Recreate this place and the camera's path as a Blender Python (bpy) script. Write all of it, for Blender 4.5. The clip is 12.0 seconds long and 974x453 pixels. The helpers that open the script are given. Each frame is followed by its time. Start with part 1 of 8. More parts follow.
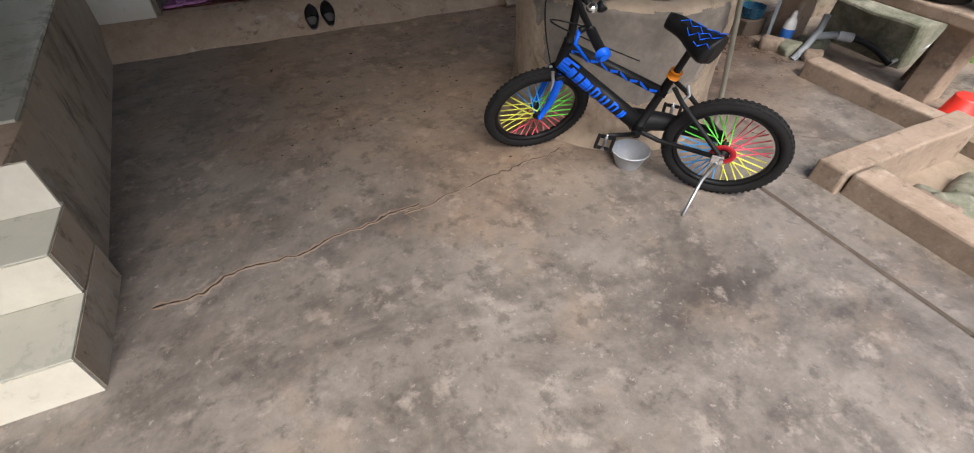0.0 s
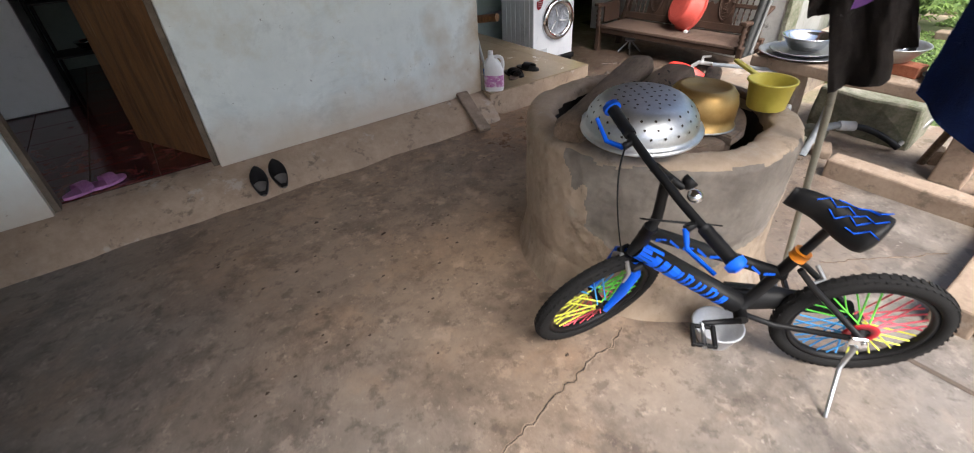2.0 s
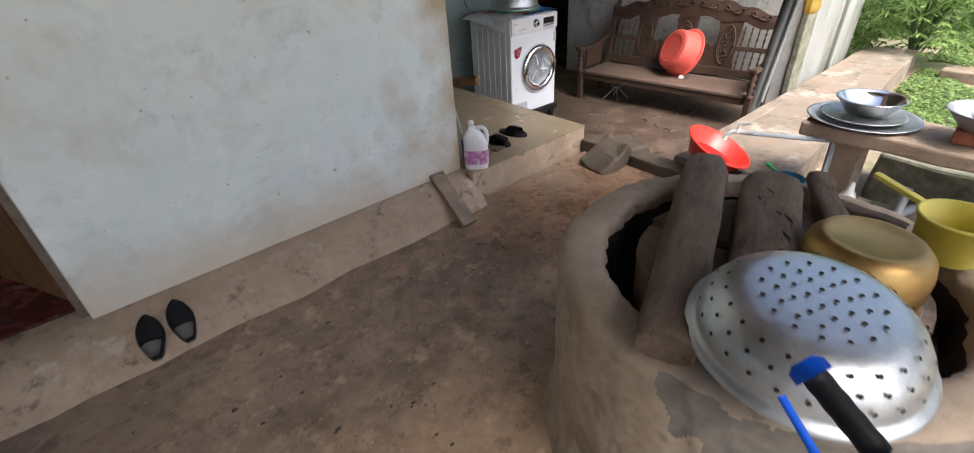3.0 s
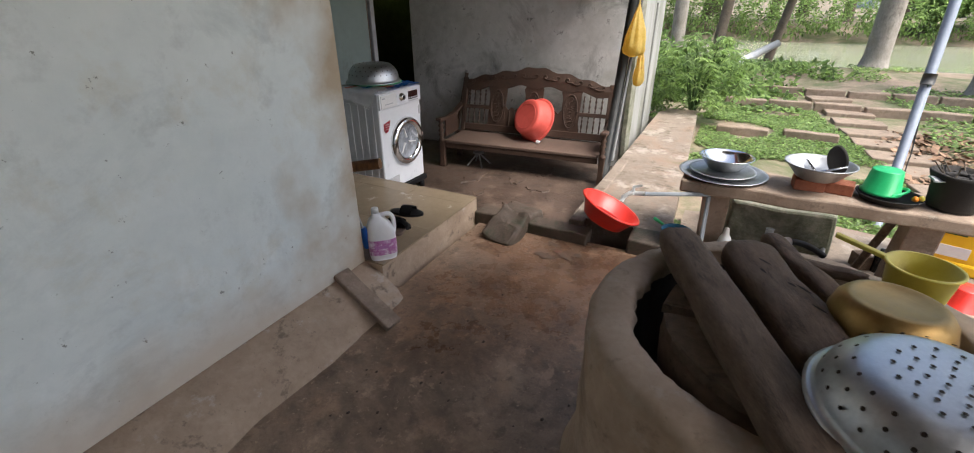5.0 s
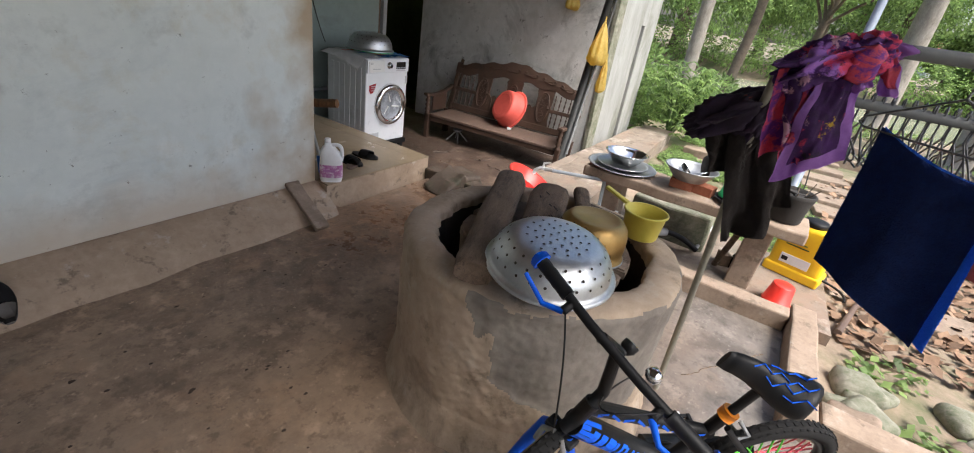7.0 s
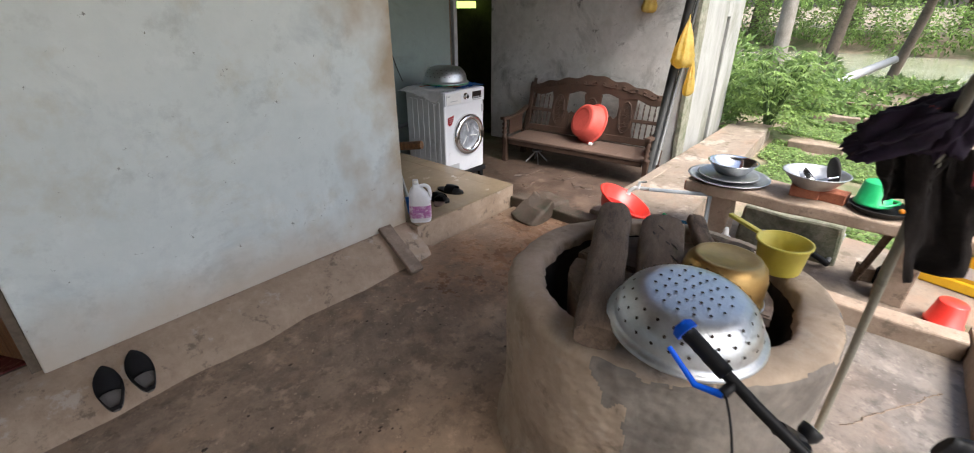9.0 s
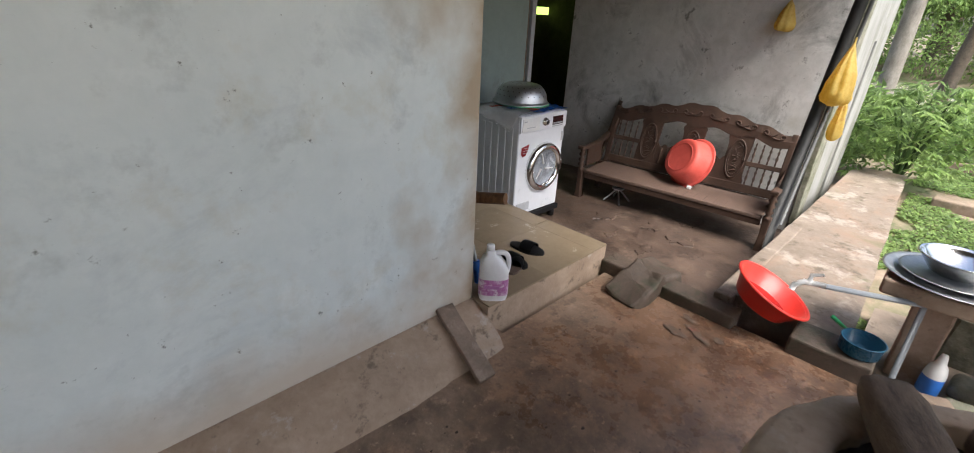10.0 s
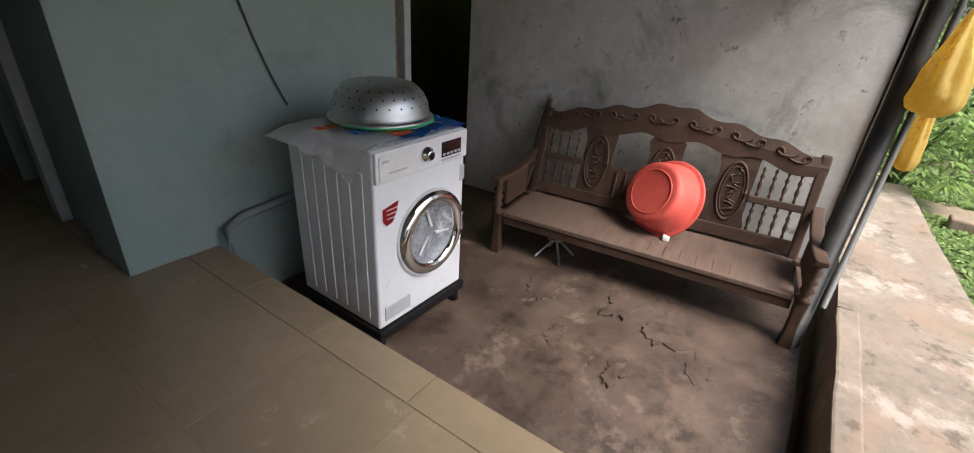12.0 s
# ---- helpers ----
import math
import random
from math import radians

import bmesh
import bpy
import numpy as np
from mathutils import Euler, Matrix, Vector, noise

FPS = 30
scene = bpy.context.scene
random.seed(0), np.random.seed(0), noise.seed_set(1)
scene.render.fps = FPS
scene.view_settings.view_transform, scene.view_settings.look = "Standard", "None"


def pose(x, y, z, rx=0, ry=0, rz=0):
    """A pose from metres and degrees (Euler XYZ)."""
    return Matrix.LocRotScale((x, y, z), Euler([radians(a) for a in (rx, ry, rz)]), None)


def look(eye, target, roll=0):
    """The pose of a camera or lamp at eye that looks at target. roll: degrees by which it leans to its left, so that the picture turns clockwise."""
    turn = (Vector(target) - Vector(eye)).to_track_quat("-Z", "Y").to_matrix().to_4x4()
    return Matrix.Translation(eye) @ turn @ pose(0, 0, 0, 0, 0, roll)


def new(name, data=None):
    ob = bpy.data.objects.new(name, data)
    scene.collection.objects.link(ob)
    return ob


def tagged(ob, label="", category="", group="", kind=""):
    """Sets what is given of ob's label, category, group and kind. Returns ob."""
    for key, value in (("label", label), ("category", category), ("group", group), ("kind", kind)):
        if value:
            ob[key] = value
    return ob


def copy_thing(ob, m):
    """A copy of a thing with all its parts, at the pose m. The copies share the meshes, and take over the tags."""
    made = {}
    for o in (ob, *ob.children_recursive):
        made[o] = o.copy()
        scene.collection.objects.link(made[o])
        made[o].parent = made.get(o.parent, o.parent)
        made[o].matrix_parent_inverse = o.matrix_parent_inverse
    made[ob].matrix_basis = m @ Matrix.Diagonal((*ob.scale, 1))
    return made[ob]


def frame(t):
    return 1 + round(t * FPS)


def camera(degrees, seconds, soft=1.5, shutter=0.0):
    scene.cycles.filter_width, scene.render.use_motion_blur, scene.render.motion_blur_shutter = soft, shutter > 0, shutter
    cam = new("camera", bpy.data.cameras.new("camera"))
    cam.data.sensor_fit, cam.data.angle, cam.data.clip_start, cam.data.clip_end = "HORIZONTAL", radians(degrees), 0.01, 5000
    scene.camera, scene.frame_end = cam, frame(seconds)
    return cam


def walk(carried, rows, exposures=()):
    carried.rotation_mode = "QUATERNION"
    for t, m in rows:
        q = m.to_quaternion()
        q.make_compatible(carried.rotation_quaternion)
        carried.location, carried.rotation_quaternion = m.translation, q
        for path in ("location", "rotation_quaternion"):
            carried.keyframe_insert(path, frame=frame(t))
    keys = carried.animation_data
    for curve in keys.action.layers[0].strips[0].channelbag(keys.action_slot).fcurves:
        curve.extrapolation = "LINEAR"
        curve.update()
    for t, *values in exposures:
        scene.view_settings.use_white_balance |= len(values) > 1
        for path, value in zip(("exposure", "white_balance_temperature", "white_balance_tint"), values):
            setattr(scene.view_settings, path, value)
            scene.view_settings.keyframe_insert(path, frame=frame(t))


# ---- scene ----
cam = camera(92.2, 12.0, 1.0, 0.15)
PATH = [
    (0, (0.85, 0.673, 1.358), (1.47, 1.984, -0.019), 0.6),
    (0.5, (0.778, 0.768, 1.41), (1.516, 2.074, 0.087), -0.1),
    (1, (0.682, 0.957, 1.437), (1.48, 2.264, 0.151), -5.2),
    (1.5, (0.736, 1.202, 1.434), (1.596, 2.531, 0.211), -4.2),
    (2, (0.898, 1.562, 1.444), (1.814, 2.917, 0.294), -3.4),
    (2.5, (1.076, 2.005, 1.457), (2.076, 3.329, 0.342), -3.9),
    (3, (1.375, 2.415, 1.455), (2.443, 3.722, 0.382), -3.6),
    (3.2, (1.48, 2.584, 1.456), (2.612, 3.838, 0.385), -2.5),
    (4.8, (1.32, 3.059, 1.508), (2.906, 3.884, 0.611), -0.2),
    (5, (1.291, 2.982, 1.485), (2.89, 3.805, 0.608), -0.2),
    (5.5, (1.09, 2.772, 1.515), (2.763, 3.558, 0.751), 2.3),
    (6, (0.935, 2.543, 1.511), (2.65, 3.301, 0.817), 1.4),
    (6.5, (0.911, 2.313, 1.523), (2.606, 3.124, 0.836), 6.5),
    (6.7, (0.967, 2.215, 1.487), (2.589, 3.027, 0.644), 10.1),
    (8.3, (1.01, 1.772, 1.564), (2.432, 2.87, 0.686), 3.1),
    (8.5, (1.001, 1.895, 1.566), (2.409, 3.015, 0.692), 1.2),
    (9, (1.066, 2.267, 1.552), (2.452, 3.427, 0.696), 0.1),
    (9.5, (1.269, 2.71, 1.536), (2.56, 3.986, 0.696), 1.6),
    (10, (1.565, 3.151, 1.524), (2.866, 4.417, 0.686), 3.0),
    (10.5, (1.92, 3.493, 1.466), (3.225, 4.752, 0.622), 1.9),
    (11, (2.334, 3.807, 1.424), (3.774, 4.907, 0.578), 4.4),
    (11.5, (2.77, 4.037, 1.381), (4.253, 5.085, 0.543), 5.0),
    (12, (3.151, 4.212, 1.356), (4.644, 5.202, 0.467), 3.8),
]
walk(cam, [(t, look(eye, target, roll)) for t, eye, target, roll in PATH], exposures=[(0, 0.6), (1.0, 0.72), (1.5, 0.98), (2, 1.22), (3, 1.38), (5, 1.05), (6.5, 1.02), (8.5, 1.36), (9.5, 1.36), (10.5, 0.94), (11.3, 0.67), (12, 1.2)])

# ---- build ----
# ---- world and light ----
world = bpy.data.worlds.new("world")
scene.world = world
world.use_nodes = True
wn = world.node_tree.nodes
sky = wn.new("ShaderNodeTexSky")
sky.sky_type = "NISHITA"
sky.sun_disc = False
sky.sun_elevation, sky.sun_rotation = radians(56), radians(192)
sky.air_density, sky.dust_density, sky.ozone_density = 1.0, 4.0, 1.0
world.node_tree.links.new(sky.outputs[0], wn["Background"].inputs[0])
wn["Background"].inputs[1].default_value = 0.15
sun = new("sun", bpy.data.lights.new("sun", "SUN"))
sun.data.energy, sun.data.angle, sun.data.color = 3.0, radians(32), (1.0, 0.985, 0.96)
sun.matrix_world = look((0, 0, 10), (-10 * math.cos(radians(56)) * math.sin(radians(192)), -10 * math.cos(radians(56)) * math.cos(radians(192)), 10 - 10 * math.sin(radians(56))))



# ---- materials ----
def material(name, a, b, scale=4.0, rough=0.7, rough2=None, metal=0.0, bump=0.2, fine=60.0, c=None, cscale=1.3, cmin=0.55, cmax=0.75, stretch=(1, 1, 1), vary=0.0, spec=0.5, detail=6.0, layers=()):
    """Two-scale noise between colours a and b, with optional large stains of colour c, roughness variation and fine relief."""
    m = bpy.data.materials.new(name)
    m.use_nodes = True
    nt = m.node_tree
    n, l = nt.nodes, nt.links
    p = n["Principled BSDF"]
    p.inputs["Metallic"].default_value = metal
    p.inputs["Specular IOR Level"].default_value = spec
    co = n.new("ShaderNodeTexCoord")
    mp = n.new("ShaderNodeMapping")
    mp.inputs["Scale"].default_value = stretch
    l.new(co.outputs["Object"], mp.inputs[0])
    n1 = n.new("ShaderNodeTexNoise")
    n1.inputs["Scale"].default_value, n1.inputs["Detail"].default_value, n1.inputs["Roughness"].default_value = scale, detail, 0.65
    l.new(mp.outputs[0], n1.inputs["Vector"])
    r1 = n.new("ShaderNodeMapRange")
    r1.inputs[1].default_value, r1.inputs[2].default_value = 0.37, 0.63
    nm = n.new("ShaderNodeTexNoise")
    nm.inputs["Scale"].default_value, nm.inputs["Detail"].default_value, nm.inputs["Roughness"].default_value, nm.inputs["Distortion"].default_value = scale * 5.3, 8, 0.72, 0.4
    l.new(mp.outputs[0], nm.inputs["Vector"])
    bl = n.new("ShaderNodeMix")
    bl.inputs[0].default_value = 0.45
    l.new(n1.outputs[0], bl.inputs[2])
    l.new(nm.outputs[0], bl.inputs[3])
    l.new(bl.outputs[0], r1.inputs[0])
    mix = n.new("ShaderNodeMix")
    mix.data_type = "RGBA"
    mix.inputs[6].default_value, mix.inputs[7].default_value = (*a, 1), (*b, 1)
    l.new(r1.outputs[0], mix.inputs[0])
    out = mix.outputs[2]
    n2 = n.new("ShaderNodeTexNoise")
    n2.inputs["Scale"].default_value, n2.inputs["Detail"].default_value = fine, 4
    l.new(mp.outputs[0], n2.inputs["Vector"])
    if c:
        n3 = n.new("ShaderNodeTexNoise")
        n3.inputs["Scale"].default_value, n3.inputs["Detail"].default_value, n3.inputs["Roughness"].default_value = cscale, 10, 0.74
        n3.inputs["Distortion"].default_value = 0.5
        l.new(mp.outputs[0], n3.inputs["Vector"])
        r3 = n.new("ShaderNodeMapRange")
        r3.inputs[1].default_value, r3.inputs[2].default_value = cmin, cmax
        l.new(n3.outputs[0], r3.inputs[0])
        mix3 = n.new("ShaderNodeMix")
        mix3.data_type = "RGBA"
        l.new(r3.outputs[0], mix3.inputs[0])
        l.new(out, mix3.inputs[6])
        mix3.inputs[7].default_value = (*c, 1)
        out = mix3.outputs[2]
    for col, sc_, lo_, hi_, amt in layers:
        n4 = n.new("ShaderNodeTexNoise")
        n4.inputs["Scale"].default_value, n4.inputs["Detail"].default_value, n4.inputs["Roughness"].default_value = sc_, 10, 0.7
        l.new(mp.outputs[0], n4.inputs["Vector"])
        r4 = n.new("ShaderNodeMapRange")
        r4.inputs[1].default_value, r4.inputs[2].default_value, r4.inputs[4].default_value = lo_, hi_, amt
        l.new(n4.outputs[0], r4.inputs[0])
        m4 = n.new("ShaderNodeMix")
        m4.data_type = "RGBA"
        l.new(r4.outputs[0], m4.inputs[0])
        l.new(out, m4.inputs[6])
        m4.inputs[7].default_value = (*col, 1)
        out = m4.outputs[2]
    if vary:
        oi = n.new("ShaderNodeObjectInfo")
        ge = n.new("ShaderNodeNewGeometry")
        ad = n.new("ShaderNodeMath")
        l.new(oi.outputs["Random"], ad.inputs[0])
        l.new(ge.outputs["Random Per Island"], ad.inputs[1])
        fr = n.new("ShaderNodeMath")
        fr.operation = "FRACT"
        l.new(ad.outputs[0], fr.inputs[0])
        rv = n.new("ShaderNodeMapRange")
        rv.inputs[3].default_value, rv.inputs[4].default_value = 1 - vary, 1 + vary
        l.new(fr.outputs[0], rv.inputs[0])
        hs = n.new("ShaderNodeHueSaturation")
        l.new(rv.outputs[0], hs.inputs["Value"])
        l.new(out, hs.inputs["Color"])
        out = hs.outputs[0]
    l.new(out, p.inputs["Base Color"])
    rr = n.new("ShaderNodeMapRange")
    rr.inputs[3].default_value, rr.inputs[4].default_value = rough, rough2 if rough2 is not None else rough
    l.new(r1.outputs[0], rr.inputs[0])
    l.new(rr.outputs[0], p.inputs["Roughness"])
    if bump:
        ma = n.new("ShaderNodeMath")
        ma.operation = "MULTIPLY_ADD"
        ma.inputs[1].default_value = 0.35
        l.new(n2.outputs[0], ma.inputs[0])
        l.new(bl.outputs[0], ma.inputs[2])
        bp = n.new("ShaderNodeBump")
        bp.inputs["Strength"].default_value, bp.inputs["Distance"].default_value = bump, 0.01
        l.new(ma.outputs[0], bp.inputs["Height"])
        l.new(bp.outputs[0], p.inputs["Normal"])
    return m


def simple(name, col, rough=0.4, metal=0.0, bump=0.03, var=0.12, scale=14.0, **kw):
    a = tuple(v * (1 - var) for v in col)
    b = tuple(min(1, v * (1 + var)) for v in col)
    return material(name, a, b, scale, rough, min(1, rough * 1.25), metal, bump, 120, **kw)


M = {}
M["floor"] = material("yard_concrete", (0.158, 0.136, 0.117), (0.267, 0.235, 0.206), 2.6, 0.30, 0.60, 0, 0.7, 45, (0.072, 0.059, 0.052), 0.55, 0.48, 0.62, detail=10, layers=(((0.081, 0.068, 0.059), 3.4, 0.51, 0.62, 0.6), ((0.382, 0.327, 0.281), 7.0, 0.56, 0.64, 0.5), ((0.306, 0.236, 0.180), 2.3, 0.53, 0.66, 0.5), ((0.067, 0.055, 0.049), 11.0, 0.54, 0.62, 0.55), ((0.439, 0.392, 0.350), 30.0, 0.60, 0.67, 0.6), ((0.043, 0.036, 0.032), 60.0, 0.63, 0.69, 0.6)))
M["mud"] = material("dried_mud", (0.045, 0.033, 0.026), (0.10, 0.07, 0.05), 30, 0.9, 0.95, 0, 0.3, 60)
M["wetfloor"] = material("wet_concrete", (0.11, 0.078, 0.058), (0.17, 0.125, 0.095), 7, 0.02, 0.10, 0, 0.3, 18, (0.20, 0.085, 0.06), 4, 0.54, 0.66)
M["plinth"] = material("plinth_render", (0.30, 0.215, 0.150), (0.44, 0.335, 0.245), 5, 0.75, 0.9, 0, 0.5, 50, (0.40, 0.34, 0.28), 2.2, 0.58, 0.72, layers=(((0.10, 0.075, 0.055), 8.0, 0.56, 0.64, 0.7), ((0.48, 0.42, 0.36), 7.0, 0.59, 0.64, 0.6), ((0.05, 0.04, 0.03), 40.0, 0.64, 0.7, 0.6)))
M["kerb"] = material("kerb_concrete", (0.25, 0.18, 0.13), (0.38, 0.29, 0.22), 6, 0.8, 0.95, 0, 0.4, 60, (0.14, 0.11, 0.075), 2.0, 0.55, 0.75, layers=(((0.12, 0.095, 0.07), 9.0, 0.56, 0.64, 0.6), ((0.46, 0.39, 0.32), 8.0, 0.58, 0.64, 0.5)))
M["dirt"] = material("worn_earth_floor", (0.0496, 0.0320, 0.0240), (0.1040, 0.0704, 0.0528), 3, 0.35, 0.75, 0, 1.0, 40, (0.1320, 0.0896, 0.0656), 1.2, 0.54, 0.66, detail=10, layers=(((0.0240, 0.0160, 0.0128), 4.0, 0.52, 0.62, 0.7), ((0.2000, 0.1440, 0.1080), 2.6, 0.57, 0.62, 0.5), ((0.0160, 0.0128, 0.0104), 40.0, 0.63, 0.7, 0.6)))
M["path"] = material("path_concrete", (0.165, 0.128, 0.098), (0.27, 0.22, 0.175), 4, 0.7, 0.9, 0, 0.4, 60, (0.25, 0.165, 0.115), 1.6, 0.5, 0.7, layers=(((0.12, 0.09, 0.065), 3.0, 0.53, 0.66, 0.6), ((0.10, 0.078, 0.055), 6.0, 0.55, 0.63, 0.75), ((0.38, 0.33, 0.28), 3.4, 0.55, 0.63, 0.7), ((0.10, 0.12, 0.05), 2.0, 0.58, 0.68, 0.5), ((0.07, 0.055, 0.045), 45.0, 0.62, 0.69, 0.6)))
M["garden_slab"] = material("earthy_slab", (0.19, 0.14, 0.10), (0.30, 0.23, 0.175), 5, 0.85, 0.95, 0, 0.5, 60, (0.13, 0.10, 0.065), 3, 0.52, 0.68)
M["wetstone"] = material("damp_mossy_stone", (0.0612, 0.0446, 0.0331), (0.1224, 0.0900, 0.0684), 7, 0.5, 0.85, 0, 0.9, 45, (0.0432, 0.0446, 0.0252), 4, 0.5, 0.64, layers=(((0.1728, 0.1368, 0.1080), 14.0, 0.58, 0.66, 0.4),))
M["green_wall"] = material("green_limewash", (0.225, 0.285, 0.275), (0.285, 0.345, 0.33), 1.4, 0.7, 0.85, 0, 0.12, 70, (0.20, 0.235, 0.215), 2.2, 0.54, 0.70)
M["backwall"] = material("mildewed_render", (0.50, 0.495, 0.47), (0.72, 0.71, 0.685), 1.7, 0.8, 0.95, 0, 0.3, 50, (0.22, 0.215, 0.20), 1.5, 0.52, 0.70, detail=9, layers=(((0.09, 0.085, 0.075), 9.0, 0.60, 0.67, 0.7), ((0.42, 0.39, 0.31), 0.9, 0.54, 0.68, 0.7), ((0.05, 0.05, 0.045), 26.0, 0.66, 0.71, 0.8)))
M["housewall"] = material("weathered_white_render", (0.2322, 0.2322, 0.2150), (0.3526, 0.3526, 0.3354), 2, 0.8, 0.95, 0, 0.25, 50, (0.1290, 0.1333, 0.0946), 1.6, 0.50, 0.68, stretch=(1, 1, 0.35))
M["moss"] = material("mossy_render", (0.10, 0.115, 0.065), (0.30, 0.28, 0.23), 5, 0.9, 0.98, 0, 0.5, 50, (0.055, 0.06, 0.035), 2.5, 0.5, 0.7)
M["stained"] = material("stained_plaster", (0.29, 0.225, 0.165), (0.40, 0.33, 0.26), 2.5, 0.55, 0.8, 0, 0.35, 40, (0.075, 0.055, 0.042), 2.0, 0.53, 0.68, stretch=(1, 1.6, 0.8), detail=9, layers=(((0.36, 0.33, 0.29), 5.0, 0.56, 0.64, 0.6), ((0.045, 0.035, 0.028), 9.0, 0.57, 0.65, 0.6)))
M["steptile"] = material("step_tile", (0.42, 0.41, 0.345), (0.50, 0.485, 0.41), 3, 0.22, 0.35, 0, 0.05, 60, (0.35, 0.30, 0.22), 3.0, 0.62, 0.8)
M["riser"] = material("riser_tile", (0.62, 0.58, 0.48), (0.72, 0.68, 0.58), 4, 0.25, 0.4, 0, 0.05, 60, (0.45, 0.36, 0.25), 4, 0.64, 0.8)
M["tile"] = material("beige_floor_tile", (0.27, 0.205, 0.135), (0.33, 0.255, 0.172), 2.5, 0.14, 0.28, 0, 0.03, 60, vary=0.05)
M["grout"] = simple("dark_grout", (0.09, 0.07, 0.05), 0.9)
M["redtile"] = material("patterned_red_tile", (0.085, 0.018, 0.015), (0.22, 0.095, 0.08), 5, 0.12, 0.2, 0, 0.03, 60, (0.09, 0.02, 0.02), 8, 0.45, 0.5, vary=0.15)
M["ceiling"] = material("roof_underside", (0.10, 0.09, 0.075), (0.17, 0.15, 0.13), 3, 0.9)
M["wood"] = material("door_wood", (0.11, 0.048, 0.020), (0.29, 0.145, 0.062), 4, 0.5, 0.7, 0, 0.35, 60, (0.075, 0.034, 0.016), 2.2, 0.50, 0.64, stretch=(9, 9, 0.8), layers=(((0.42, 0.27, 0.15), 3.0, 0.60, 0.68, 0.5),))
M["oldwood"] = material("weathered_timber", (0.10, 0.068, 0.046), (0.22, 0.155, 0.11), 5, 0.8, 0.95, 0, 0.7, 60, (0.05, 0.035, 0.026), 3, 0.52, 0.7, stretch=(2, 9, 9))
M["benchwood"] = material("carved_bench_wood", (0.036, 0.019, 0.012), (0.085, 0.047, 0.031), 6, 0.45, 0.75, 0, 0.3, 60, (0.13, 0.085, 0.063), 2.5, 0.60, 0.78)
M["seatwood"] = material("dusty_seat_wood", (0.0779, 0.0476, 0.0344), (0.1558, 0.1050, 0.0820), 4, 0.55, 0.8, 0, 0.25, 60, stretch=(8, 1.5, 8))
M["clay"] = material("stove_clay", (0.34, 0.255, 0.18), (0.49, 0.385, 0.29), 3.2, 0.8, 0.95, 0, 0.6, 40, (0.22, 0.165, 0.12), 1.5, 0.52, 0.66, detail=8, layers=(((0.15, 0.115, 0.085), 9.0, 0.57, 0.65, 0.5), ((0.47, 0.40, 0.33), 6.0, 0.58, 0.65, 0.5), ((0.08, 0.065, 0.05), 36.0, 0.64, 0.7, 0.5)))
M["flake"] = material("bare_grey_clay", (0.15, 0.128, 0.108), (0.27, 0.235, 0.20), 3.5, 0.8, 0.95, 0, 0.5, 40, (0.36, 0.31, 0.26), 2.5, 0.6, 0.7)
# stove soot; also paints shade on store walls and fills cracks and holes
M["soot"] = material("soot_and_shade", (0.018, 0.014, 0.012), (0.06, 0.045, 0.036), 8, 0.9, 0.98, 0, 0.6, 50)
M["slabstone"] = material("stone_block", (0.17, 0.125, 0.092), (0.30, 0.225, 0.17), 6, 0.85, 0.95, 0, 0.7, 50, (0.07, 0.055, 0.042), 4, 0.55, 0.7, layers=(((0.36, 0.29, 0.23), 11.0, 0.57, 0.64, 0.5), ((0.05, 0.04, 0.03), 30.0, 0.6, 0.67, 0.5)))
M["alu"] = material("hammered_aluminium", (0.50, 0.52, 0.54), (0.64, 0.66, 0.68), 20, 0.36, 0.5, 1.0, 0.12, 30)
M["alu_dull"] = material("dull_aluminium", (0.33, 0.34, 0.35), (0.50, 0.51, 0.52), 12, 0.4, 0.6, 1.0, 0.1, 60)
M["gold"] = material("gold_anodised", (0.36, 0.22, 0.075), (0.50, 0.33, 0.13), 7, 0.35, 0.5, 0.85, 0.08, 60, (0.24, 0.15, 0.06), 4, 0.6, 0.75)
M["steel"] = material("polished_steel", (0.66, 0.67, 0.68), (0.74, 0.75, 0.76), 20, 0.12, 0.2, 1.0, 0.0)
M["chrome"] = material("chrome", (0.72, 0.72, 0.73), (0.8, 0.8, 0.8), 20, 0.06, 0.1, 1.0, 0.0)
M["galv"] = material("galvanised_pipe", (0.30, 0.30, 0.28), (0.42, 0.42, 0.40), 9, 0.45, 0.6, 0.6, 0.1, 60, (0.2, 0.17, 0.13), 5, 0.6, 0.72)
M["polegrey"] = material("painted_pole", (0.19, 0.18, 0.14), (0.27, 0.255, 0.21), 9, 0.5, 0.65, 0.2, 0.1, 60, (0.1, 0.085, 0.06), 6, 0.58, 0.72)
M["bluepole"] = material("blue_grey_pole", (0.17, 0.20, 0.26), (0.24, 0.28, 0.34), 6, 0.5, 0.6, 0.0, 0.05, 60)
M["black"] = simple("black_plastic", (0.009, 0.009, 0.010), 0.45, spec=0.25)
M["blackpost"] = material("tarred_post", (0.012, 0.013, 0.013), (0.035, 0.036, 0.034), 8, 0.5, 0.7, 0, 0.3, 40)
M["rubber"] = simple("tyre_rubber", (0.017, 0.0165, 0.0165), 0.85, bump=0.2, spec=0.2)
M["blue"] = simple("blue_enamel", (0.003, 0.10, 0.68), 0.3, var=0.06, spec=0.3)
